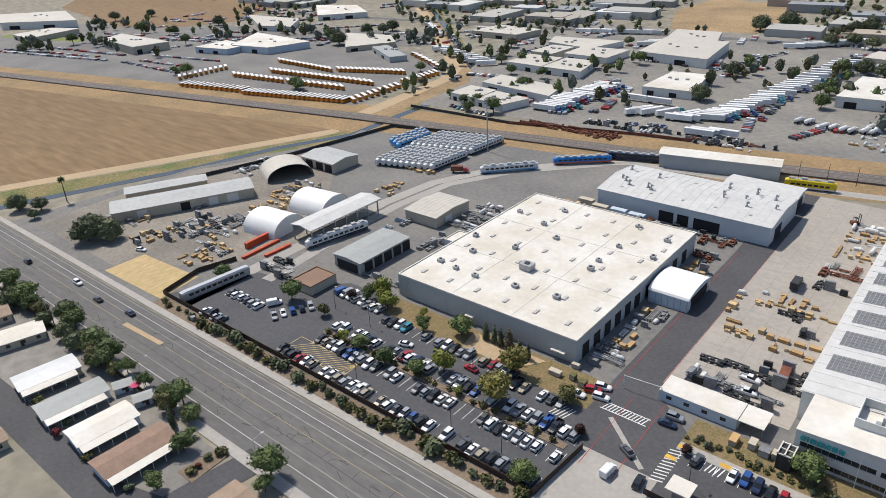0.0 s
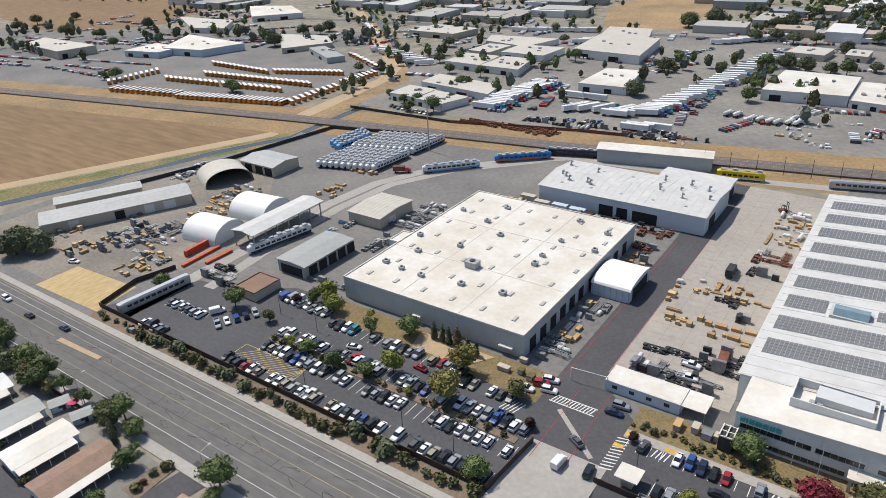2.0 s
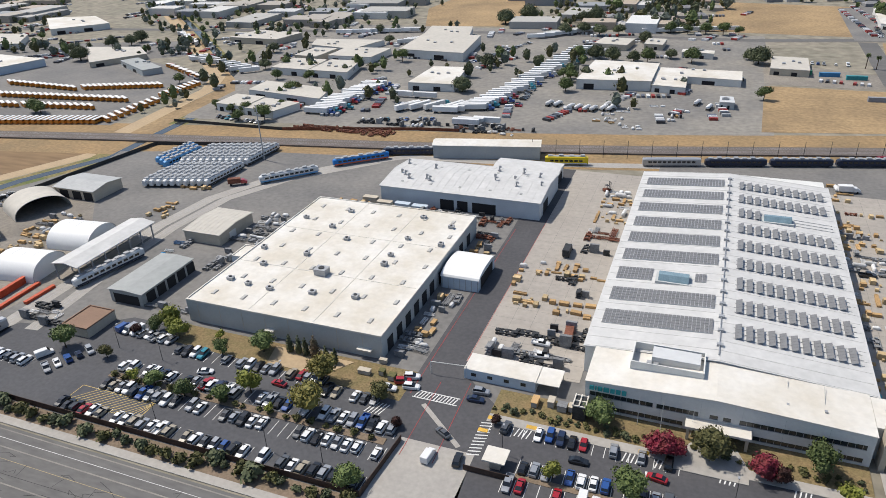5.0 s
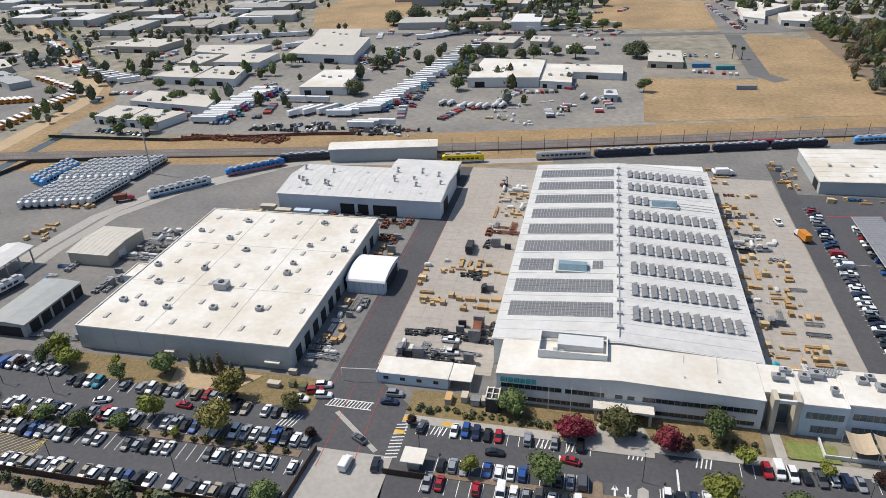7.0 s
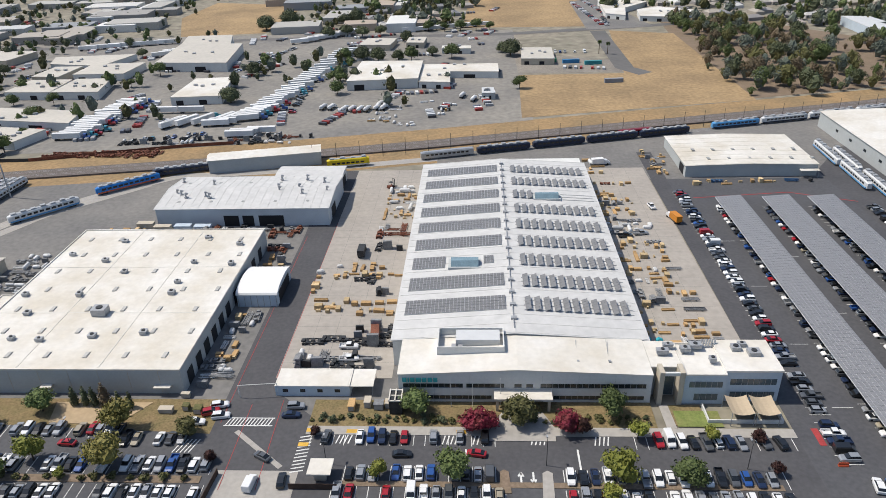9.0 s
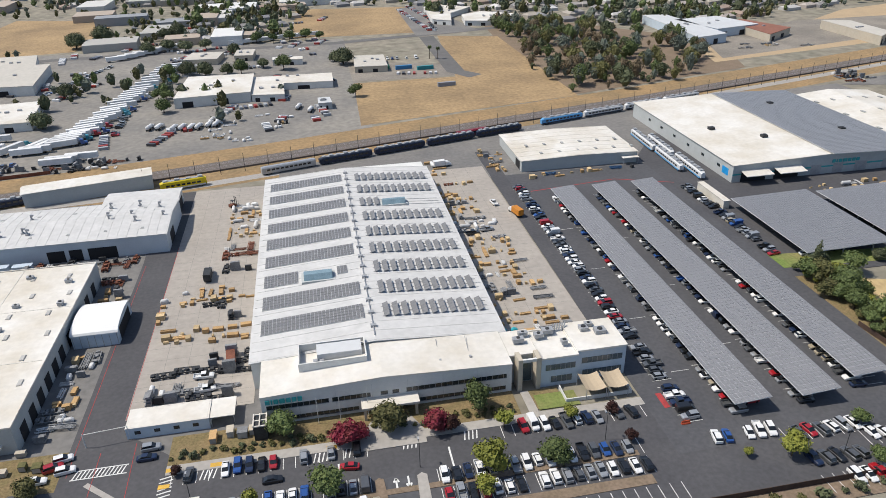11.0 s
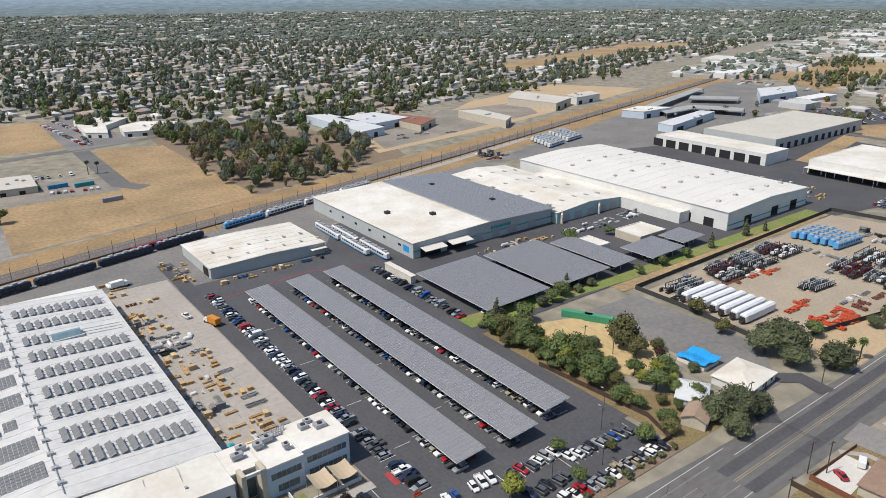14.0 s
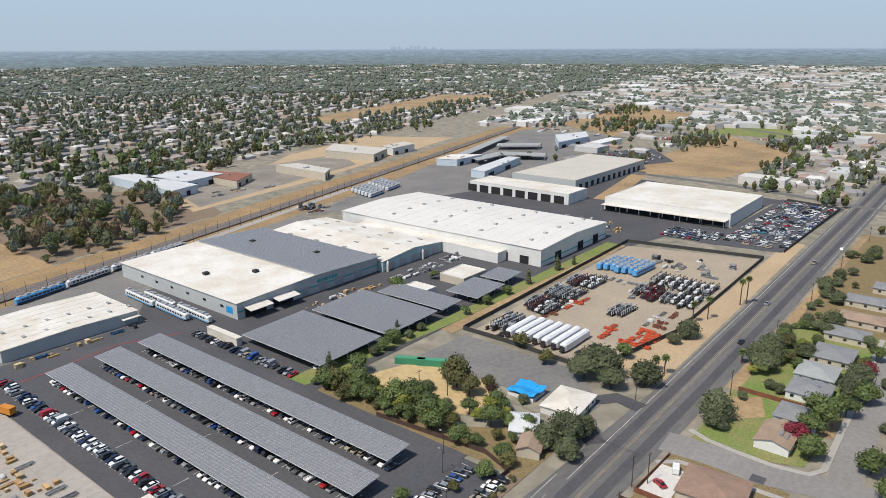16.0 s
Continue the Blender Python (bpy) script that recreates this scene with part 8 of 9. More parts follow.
def make_tank():
    bm = bmesh.new()
    tube(bm, (-1.8, 0, .8), (1.8, 0, .8), .65, n=12)
    for s in (-1, 1):
        tube(bm, (s * 1.8, 0, .8), (s * 2.2, 0, .8), .65, .3, n=12)
        box(bm, s * 1.1 - .1, -.5, 0, s * 1.1 + .1, .5, .4)
    return one("gas_tank", bm, WRAP, "white horizontal gas storage tank", "tank", "gas tanks")


def make_tarped(mat, label):
    bm = bmesh.new()
    loft(bm, [car_section(-1.3, .7, 0, 1.0, .25), car_section(-.4, .9, 0, 1.5, .3), car_section(.7, .8, 0, 1.2, .3), car_section(1.3, .6, 0, .8, .2)])
    return one("covered_load", bm, mat, label, "load", "covered loads")


GOODS = {
    "crate": [lambda: make_crate(2.2, 1.5, 1.2, WOOD, "brown wooden shipping crate on the yard"), lambda: make_crate(3.4, 1.6, 1.0, WOOD, "long brown wooden crate on the yard"), lambda: make_crate(1.4, 1.2, 1.5, WOODP, "tall pale plywood crate on the yard"), lambda: make_crate(2.6, 1.8, 1.5, WOODP, "large pale plywood crate on the yard"), make_timber, make_pallets],
    "steel": [lambda: make_frame(GREYM, "grey steel bogie frame on the yard"), lambda: make_beams(GREYM, "bundle of grey steel profiles outdoors"), lambda: make_rack(GREYM, "grey steel storage rack with parts"), lambda: make_beams(WRAP, "bundle of white aluminium profiles outdoors")],
    "dark": [lambda: make_frame(DSTEEL, "dark steel bogie frame on the yard"), lambda: make_rack(DSTEEL, "dark steel rack with machine parts"), lambda: make_rack(GREYM, "grey steel storage rack with parts")],
    "white": [make_wrapped, make_tank, lambda: make_beams(WRAP, "bundle of white aluminium profiles outdoors"), make_wrapped],
    "tarp": [lambda: make_tarped(TARP_T, "load under a turquoise tarpaulin")],
    "rust": [lambda: make_frame(RUST, "rusty red steel frame on the ground"), lambda: make_beams(RUST, "bundle of rusty red steel beams")],
    "orange": [lambda: make_beams(ORANGE_S, "bright orange steel trestles on the ground"), lambda: make_frame(ORANGE_S, "bright orange steel transport frame", 7)],
    "blue": [lambda: make_frame(BLUE_S, "blue steel underframe on the yard"), lambda: make_tarped(TARP_B, "load under a blue tarpaulin"), lambda: make_beams(BLUE_S, "bundle of blue steel profiles")],
}
GOODS_MADE = {}


def put(kind, x, y, turn, z=.19):
    i = random.randrange(len(GOODS[kind]))
    s = random.uniform(.7, 1.1) * (.9 if kind == "crate" else 1)
    m = pose(x, y, z, 0, 0, turn) @ Matrix.Diagonal((s, s, s * random.uniform(.85, 1.2), 1))
    key = (kind, i)
    if key not in GOODS_MADE:
        GOODS_MADE[key] = GOODS[kind][i]()
        GOODS_MADE[key].matrix_basis = m
        return
    copy_thing(GOODS_MADE[key], m)


def store(x0, y0, x1, y1, n, mix, turn=0, z=.19, sep=2.6):
    """Goods in tight uneven rows along x, with aisles between the rows."""
    kinds, w = zip(*mix.items())
    rows_n = max(1, int((y1 - y0) / 3.7))
    each = max(1, math.ceil(n / rows_n))
    done = 0
    for j in range(rows_n):
        y = y0 + (y1 - y0) * (j + .5) / rows_n
        x = x0 + random.uniform(0, max(.1, (x1 - x0) - each * sep * 1.25)) * random.random()
        kind = random.choices(kinds, w)[0]
        for i in range(each):
            if done >= n or x > x1:
                break
            if random.random() < .45:
                kind = random.choices(kinds, w)[0]
            along = random.random() < .6
            put(kind, x, y + random.uniform(-1.1, 1.1), turn + (0 if along else 90) + random.uniform(-5, 5), z)
            if kind == "crate" and random.random() < .35 and done < n - 1:
                put(kind, x + random.uniform(-.4, .4), y + random.choice((-1.9, 1.9)), turn + random.uniform(-5, 5), z)
                done += 1
            x += random.uniform(.75, 1.35) * (sep + (1.2 if along else 0)) + (random.uniform(2, 5) if random.random() < .12 else 0)
            done += 1


random.seed(33)
WOODY = dict(crate=.8, steel=.1, white=.1)
STEELY = dict(steel=.5, dark=.35, white=.1, tarp=.05)
for x0, y0, x1, y1, n, mix in (
        (-51, 155, -29, 163, 24, STEELY), (-49, 166, -40, 172, 5, dict(dark=.6, tarp=.3, steel=.1)), (-36, 166, -26, 181, 9, dict(dark=.8, steel=.2)), (-51, 183, -26, 192, 40, WOODY), (-33, 193, -26, 199, 8, STEELY),
        (-49, 205, -27, 216, 40, WOODY), (-40, 203, -33, 205, 2, dict(dark=1)), (-37, 226, -26, 229, 4, dict(dark=1)), (-38, 236, -26, 247, 8, dict(dark=.6, steel=.3, rust=.1)), (-38, 252, -26, 264, 18, dict(crate=.6, white=.3, steel=.1)), (-38, 266, -26, 286, 22, dict(crate=.6, white=.4)),
        (-55, 196, -52, 215, 5, WOODY),
        (48, 166, 69, 180, 26, dict(crate=.85, tarp=.1, steel=.05)), (48, 184, 68, 198, 36, WOODY), (48, 200, 67, 214, 26, dict(crate=.5, steel=.4, white=.1)), (48, 217, 66, 233, 34, dict(crate=.65, blue=.04, steel=.21, white=.1)), (49, 236, 65, 252, 22, dict(steel=.4, white=.3, crate=.2, dark=.1)), (49, 255, 63, 280, 30, WOODY), (50, 283, 66, 290, 7, dict(rust=.4, crate=.6)),
        (-75, 146, -69.5, 183, 34, dict(steel=.45, white=.45, crate=.1)), (-75, 204, -69, 240, 16, dict(steel=.5, dark=.2, rust=.1, crate=.2)), (-112, 238, -70, 246, 26, dict(dark=.45, steel=.4, rust=.1, crate=.05)),
        (-146, 228, -128, 246, 22, dict(crate=.9, steel=.1)), (-166, 196, -147, 224, 36, dict(steel=.5, white=.5)), (-163, 175, -157, 190, 8, dict(steel=.6, crate=.4)),
        (-300, 186, -284, 214, 18, dict(white=.5, steel=.3, crate=.2)), (-300, 120, -270, 134, 20, dict(crate=.5, steel=.3, dark=.2)), (-290, 146, -262, 172, 24, dict(steel=.5, white=.3, crate=.2)), (-262, 122, -247, 148, 34, dict(steel=.6, dark=.15, crate=.25)), (-247, 128, -234, 160, 34, dict(steel=.7, white=.2, crate=.1)), (-250, 160, -238, 178, 18, dict(crate=.8, steel=.2)), (-234, 114, -220, 138, 22, dict(steel=.6, crate=.4)), (-256, 176, -238, 206, 26, dict(white=.4, steel=.4, crate=.2)), (-266, 112, -256, 124, 8, dict(crate=.5, dark=.5)),
        (-218, 205, -208, 226, 10, dict(crate=.6, steel=.4)), (-224, 236, -206, 246, 10, dict(crate=1)), (-186, 176, -182, 190, 5, dict(blue=.5, steel=.5)),
        (-200, 128, -184, 140, 10, dict(dark=.6, steel=.4)), (-165, 146, -147, 152, 10, dict(crate=.5, steel=.5)),
        (93, 284, 146, 290, 30, dict(crate=.7, blue=.1, dark=.2)), (78, 296, 89, 338, 22, dict(crate=.6, steel=.35, blue=.05)), (46, 298, 72, 318, 14, dict(white=.4, blue=.3, crate=.3)),
        (205, 239, 258, 249, 26, dict(crate=.6, white=.3, steel=.1)), (262, 236, 325, 247, 30, dict(white=.4, crate=.3, steel=.3)),
        (260, 101, 279, 111, 22, dict(orange=1)), (261, 118, 274, 124, 9, dict(orange=1)), (282, 146, 302, 150, 10, dict(orange=1)), (284, 103, 306, 113, 12, dict(rust=.6, steel=.2, white=.2)), (266, 149, 332, 168, 40, dict(dark=.6, white=.25, rust=.15)), (312, 101, 362, 136, 50, dict(dark=.55, steel=.2, white=.25)), (366, 104, 404, 160, 24, dict(steel=.4, dark=.3, white=.2, crate=.1)), (236, 154, 262, 166, 18, dict(dark=.8, white=.2)), (235, 112, 254, 121, 8, dict(dark=.7, rust=.3)), (330, 137, 340, 162, 6, dict(steel=1)),
        (-62, 372, 14, 424, 40, dict(white=.8, crate=.1, dark=.1)), (-130, 345, -60, 362, 30, dict(white=.4, dark=.5, rust=.1)), (-222, 328, -156, 336, 30, dict(rust=1)), (-190, 346, -135, 356, 24, dict(dark=.5, white=.5)),
        (420, 190, 470, 250, 30, dict(steel=.3, crate=.4, white=.3)), (412, 200, 440, 215, 6, dict(orange=.3, steel=.7)), (330, 395, 400, 418, 24, dict(steel=.3, dark=.3, rust=.3, white=.1)), (330, 500, 440, 520, 14, dict(crate=.4, steel=.6))):
    store(x0, y0, x1, y1, n, mix, z=.2)


# ---- machines ----
def forklift(x, y, a):
    f = thing("forklift", "dark red forklift truck with raised mast", "forklift")
    bm = bmesh.new(); loft(bm, [car_section(-1.8, .9, .4, 1.5, .2), car_section(.6, 1.0, .4, 1.3, .2), car_section(1.1, 1.0, .4, 1.0, .1)]); part("body", bm, RUST, f)
    bm = bmesh.new()
    for s in (-1, 1):
        tube(bm, (-.8, s * .8, 1.4), (-.6, s * .8, 2.7), .06, n=5); tube(bm, (.6, s * .8, 1.2), (.3, s * .8, 2.7), .06, n=5)
    box(bm, -.8, -.9, 2.7, .5, .9, 2.8); part("cab_frame", bm, DSTEEL, f)
    bm = bmesh.new(); box(bm, 1.2, -.7, .2, 1.4, -.5, 4.2); box(bm, 1.2, .5, .2, 1.4, .7, 4.2); box(bm, 1.2, -.5, 3.9, 1.4, .5, 4.1); box(bm, 1.4, -.6, .2, 3, -.4, .3); box(bm, 1.4, .4, .2, 3, .6, .3); part("mast", bm, DSTEEL, f)
    wheels(f, (-1.3, .8), 1.0, .5, .4)
    f.matrix_basis = pose(x, y, .2, 0, 0, a)


def work_truck(x, y, a, mat, label):
    t = thing("work_truck", label, "lorry")
    bm = bmesh.new(); loft(bm, [car_section(1.6, 1.1, .7, 2.6, .2), car_section(3.0, 1.1, .7, 2.5, .2), car_section(4.4, .95, .7, 1.5, .2)]); part("cab", bm, PAINTS["white"] if mat is not RUST else PAINTS["red"], t)
    bm = bmesh.new(); box(bm, 2.95, -.95, 1.7, 3.1, .95, 2.4); part("windscreen", bm, CAR_GLASS, t)
    bm = bmesh.new(); box(bm, -4.2, -1.2, .95, 1.4, 1.2, 3.3); part("box", bm, mat, t)
    wheels(t, (-3, 3.2), 1.15, .48, .35)
    t.matrix_basis = pose(x, y, .2, 0, 0, a)


forklift(-38.5, 285, 40)
work_truck(75, 250, 105, BUS_Y, "yellow box truck on the lane")
work_truck(-31, 172, 95, RUST, "red lorry parked on the slab")
work_truck(-42.5, 224, 90, DSTEEL, "black press unit on a truck")
work_truck(56, 310, 10, TRAILER_W, "white box truck near the tracks")
work_truck(-201, 247, 30, RUST, "red rail shunting truck in the yard")
for x, y, a, c in ((-37, 160, 5, "white"), (60, 238, 8, "silver"), (54, 236, 5, "black"), (69, 262, 100, "white"), (-38, 166, 0, "white")):
    park(x, y, a, "pickup", c, .2)
for (x0, y0, x1, y1, h) in ((-190, 352, -150, 362, 90), (-282, 336, -245, 332, 90), (-30, 496, 14, 492, 90), (-100, 548, -70, 544, 90), (-176, 500, -150, 580, 10), (-330, 480, -322, 530, 10), (-110, 400, -112, 440, 0), (40, 548, 80, 545, 90), (114, 650, 116, 690, 0), (-560, 440, -500, 480, 60), (-700, 370, -640, 400, 80)):
    car_row(x0, y0, x1, y1, h, .6, 3.6, z=.12)
g = thing("scrap_boxes", "beige storage boxes beside the workshop", "container", "site boxes")
for i, (x, y) in enumerate(((-124, 243), (-132, 246), (-116, 243.5), (-108, 243))):
    ob = thing("site_box", "beige metal site box beside the workshop", "container", "site boxes")
    bm = bmesh.new(); box(bm, -3.2, -1.3, 0, 3.2, 1.3, 2.7); box(bm, -3.3, -1.4, 2.7, 3.3, 1.4, 2.85); part("shell", bm, WALL_B if i < 2 else WALL_LB, ob)
    wall_door(ob, "s", -.5, .5, .1, 2.1, -1.3, WALL_G)
    ob.matrix_basis = pose(x, y, .1)
bpy.data.objects.remove(g)


# ---- markings, fences, poles, small things ----
def lines(name, segs, width, mat, z, label="thin painted lines on the asphalt"):
    bm = bmesh.new()
    for x0, y0, x1, y1 in segs:
        d = Vector((x1 - x0, y1 - y0)).normalized()
        n = Vector((-d.y, d.x)) * width / 2
        quad(bm, ((x0 - n.x, y0 - n.y, z), (x1 - n.x, y1 - n.y, z), (x1 + n.x, y1 + n.y, z), (x0 + n.x, y0 + n.y, z)))
    bmesh.ops.recalc_face_normals(bm, faces=bm.faces[:])
    for f in bm.faces:
        if f.normal.z < 0:
            f.normal_flip()
    return tagged(link_mesh(name, bm, mat), label, "marking", kind="structure")


def bays(x0, x1, y, half=2.6, step=2.75):
    n = int(round((x1 - x0) / step))
    return [(x0 + (i - .5) * (x1 - x0) / n, y - half, x0 + (i - .5) * (x1 - x0) / n, y + half) for i in range(n + 2)]


seg = []
for a, b, y in ((-153, -64.5, 100.6), (-147, -64, 110.8), (-148, -64, 119.2), (-138, -90, 130.8), (-194, -179, 112)):
    seg += bays(a, b, y)
lines("bay_lines_west", seg, .16, PAINT_W, .15)
seg = []
for a, b, y in ((-40, 2, 129), (38, 72, 128.4), (-30, 2, 117.3), (20, 66, 116.5), (-32, 4, 111.3), (20, 66, 110.5), (-30, 70, 101.5)):
    seg += bays(a, b, y)
lines("bay_lines_south", seg, .16, PAINT_W, .17)
seg = [(81, 121.6 + i * 2.78, 86.3, 121.6 + i * 2.78) for i in range(57)]
for x in (94.4, 99.4, 112.7, 117.9, 130.4, 135.4):
    seg += [(x, 125 + i * 2.9, x + 4.3, 125 + i * 2.9) for i in range(48)]
seg += [(87.6, y, 92.8, y) for y in (141, 168, 200, 232)] + [(105.6, y, 110.6, y) for y in (150, 184, 220)]
seg += bays(104, 148, 96.6) + bays(104, 121, 112.4) + bays(122, 146, 107.8)
lines("bay_lines_east", seg, .16, PAINT_W, .245)
seg = [(x, 99, x + 6, 108.6) for x in np.arange(-153.5, -128, 1.55)] + [(-153.5, 102, -128.5, 102), (-153.5, 108.6, -128.5, 108.6), (-153.5, 102, -153.5, 108.6), (-128.5, 102, -128.5, 108.6)]
seg = [(max(a, -153.5), 102.2 if a >= -153.5 else 102.2, min(c, -128.5), 108.5) for a, b, c, d in seg[:17]] + seg[17:]
lines("hatched_area", seg, .2, PAINT_YH, .155, "yellow hatched no-parking area")
lines("crosswalk", [(-64 + i * .9, 133.2, -63.3 + i * .9, 135.6) for i in range(13)] + [(-64.5, 133, -52, 133), (-64.5, 135.8, -52, 135.8)], .3, PAINT_W, .19, "white zebra crossing")
lines("crosswalk_two", [(-44, 117.5 + i * 1.15, -41, 118.2 + i * 1.15) for i in range(11)], .35, PAINT_W, .19, "white zebra crossing")
lines("red_lines", [(-65.5, 134, -65.8, 238), (-55.8, 152, -56, 250), (-59, 112, -59.4, 141), (-50.5, 112, -51.5, 143)], .14, PAINT_R, .2, "faded red lane lines")
lines("red_kerb_line", [(88, 271, 128, 276), (128, 276, 152, 266)], .5, PAINT_R, .23, "faded red lane line")
lines("concrete_strip", [(-60.5, 131, -46.5, 119)], 1.3, CONCRETE, .195, "pale concrete drain strip")
lines("lane_arrows", [(9, 114.6, 9, 118), (8.4, 117, 9, 118.2), (9.6, 117, 9, 118.2), (11.8, 115, 11.8, 118.4), (11.2, 116.2, 11.8, 114.9), (12.4, 116.2, 11.8, 114.9), (-3.5, 119.4, -3.5, 125.4), (22.7, 119, 22.7, 125.6)], .45, PAINT_W, .19, "white arrows and bars on the asphalt")
lines("red_bay_line", [(80, 133.4, 80, 127.6)], 1.6, PAINT_R, .25, "red painted bay edge")
lines("bay_hatch", [(a + i * 1.0, 127, a + .9 + i * 1.0, 131.4) for a in (-35, -9.2, -1.9, 12, 27) for i in range(4)] + [(-88 + i, 126, -87 + i, 130) for i in range(3)] + [(-74 + i, 123.5, -72.6 + i, 128) for i in range(5)], .3, PAINT_W, .18, "white hatched bays")
lines("street_lines", [(-900, 85.6, -64, 85.6), (-900, 70.6, 150, 70.6), (-36, 85.6, 160, 85.6), (160, 82, 900, 82.5), (420, 66.5, 900, 66)], .13, PAINT_W, .125, "white edge lines of the street")
lines("street_yellow", [(-900, 79.6, -210, 79.6), (-184, 80, 140, 80), (-900, 76.6, -330, 76.6), (150, 76, 900, 75), (150, 75.4, 900, 74.4)], .12, PAINT_YP, .125, "faded yellow centre lines of the street")
lines("lane_joints", [(-56 + i * 6.4, 153, -56 + i * 6.4, 305) for i in range(1, 5)] + [(-56, 153 + i * 6, -24, 153 + i * 6) for i in range(26)] + [(46 + i * 6.7, 158, 46 + i * 6.7, 305) for i in range(1, 4)] + [(45, 158 + i * 6, 73, 158 + i * 6) for i in range(25)], .07, ASPHALT_MID, .196, "thin joints of the concrete slab")
lines("yellow_tiles", [(-43, 131.5, -40.5, 131.5), (-33, 131.2, -30, 131.2), (-6, 131.2, -3.5, 131.2), (6, 131.2, 17, 131.2), (-44, 126.5, -41.5, 126.5)], 1.3, PAINT_Y, .306, "yellow tactile kerb tiles")
cracks = []
random.seed(8)
for i in range(26):
    x = -200 + i * 11
    cracks += [(x, 76.6 + .3 * math.sin(i), x + 11, 76.6 + .3 * math.sin(i + 1)), (x + 3, 76.7, x + 3 + random.uniform(-1, 1), 80.3)]
for i in range(90):
    x, y = random.uniform(-320, 140), random.gauss(78.5, 3)
    for k in range(3):
        dx, dy = random.uniform(-4, 4), random.uniform(-1.6, 1.6)
        cracks.append((x, y, x + dx, y + dy)); x, y = x + dx, y + dy
lines("street_cracks", cracks, .12, ASPHALT_TAR, .112, "dark sealed cracks in the street")
lines("street_seams", [(-900, 74, 150, 74), (-900, 83, 150, 83.2), (-900, 88, -64, 88)], .35, ASPHALT_DEPOT, .108, "darker seams of the street paving")


def fence(name, label, line, h=1.9, mat=BROWNWOOD, step=4.0, boards=True):
    f = thing(name, label, "fence", "fences")
    for a, b in zip(line, line[1:]):
        a, b = Vector(a), Vector(b)
        n = max(1, int((b - a).length / step))
        d = (b - a) / n
        t = Vector((-d.y, d.x)).normalized() * .05
        for i in range(n):
            p, q = a + d * i, a + d * (i + 1)
            bm = bmesh.new()
            prism(bm, [tuple(p - t), tuple(q - t), tuple(q + t), tuple(p + t)], .1, h)
            bmesh.ops.recalc_face_normals(bm, faces=bm.faces[:])
            part("fence_panel", bm, mat, f)
    return f


fence("wooden_fence", "dark brown board fence along the car park", [(-214, 97.5), (-62, 97.5), (-60.5, 117)], 1.9, step=10)
fence("wooden_fence", "dark brown board fence round the coach track", [(-213.8, 98), (-218, 114), (-214, 128)], 1.9, step=10)
fence("wooden_fence", "dark brown board fence along the street", [(-40, 97), (152, 97), (156, 108), (152, 150)], 1.8, step=12)
fence("wooden_fence", "dark wooden fence beside the guard hut", [(-43, 112.6), (-32, 112.6)], 1.8, step=5)
MESH_F = material("dark_screen", (.05, .05, .048), .8, vary=.15)
fence("screen_fence", "dark screened fence round the storage yard", [(230, 172), (408, 176), (422, 98), (284, 97), (236, 107), (227, 112), (230, 150), (230, 172)], 2.1, MESH_F, 16)
fence("screen_fence", "dark fence along the canal", [(-306, 168), (-292, 215), (-280, 284), (-220, 298)], 2.0, MESH_F, 12)
fence("red_screen_fence", "red-brown screened fence along the railway", [(-226, 324), (-150, 343), (-128, 346)], 1.8, RUST, 10)
fence("screen_fence", "dark screened fence of the estate", [(-300, 322), (-226, 324)], 1.8, MESH_F, 12)
fence("screen_fence", "dark screened fence round the car lot", [(442, 92), (590, 88), (600, 128)], 2.0, MESH_F, 14)
fence("wooden_fence", "dark fence between the gardens", [(160, 66), (160, 50)], 1.8, step=6)
fence("wooden_fence", "red-brown fence between the gardens", [(246, 60), (246, 30)], 1.8, RUST, 6)
fence("wooden_fence", "red-brown fence round the corner garden", [(166, 64.5), (166, 52)], 1.8, RUST, 4)
fence("wooden_fence", "red-brown fence round the corner garden", [(166, 64.5), (190, 63.5)], 1.2, RUST, 4)
fence("wooden_fence", "dark fence of the mobile home park", [(-300, 64), (-152, 64)], 1.6, step=12)
for x0, y0, x1, y1 in ((-213, 130, -214, 148), (-207, 136, -207, 148), (-219, 136, -220, 149)):
    b = thing("red_barrier", "red metal barrier along the yard track", "barrier", "red barriers")
    bm = bmesh.new(); prism(bm, [(x0 - .7, y0), (x0 + .7, y0), (x1 + .7, y1), (x1 - .7, y1)], .1, 1.1 if x0 > -219 else 2.6); bmesh.ops.recalc_face_normals(bm, faces=bm.faces[:]); part("panel", bm, ORANGE_S, b)


def pole(name, label, x, y, h, r=.1, arm=0.0, cross=0.0, turn=0.0, mat=STEEL, group="poles"):
    p = thing(name, label, "pole", group)
    bm = bmesh.new(); tube(bm, (0, 0, 0), (0, 0, h), r, r * .7, n=7); part("shaft", bm, mat, p)
    if arm:
        bm = bmesh.new(); tube(bm, (0, 0, h - .1), (arm, 0, h + .3), .06, n=5); part("arm", bm, mat, p)
        bm = bmesh.new(); box(bm, arm - .1, -.2, h + .2, arm + .7, .2, h + .38); part("lamp_head", bm, STEEL, p)
    if cross:
        bm = bmesh.new(); box(bm, -.07, -cross, h - .7, .07, cross, h - .55); part("crossarm", bm, mat, p)
    p.matrix_basis = pose(x, y, .1, 0, 0, turn)
    return p


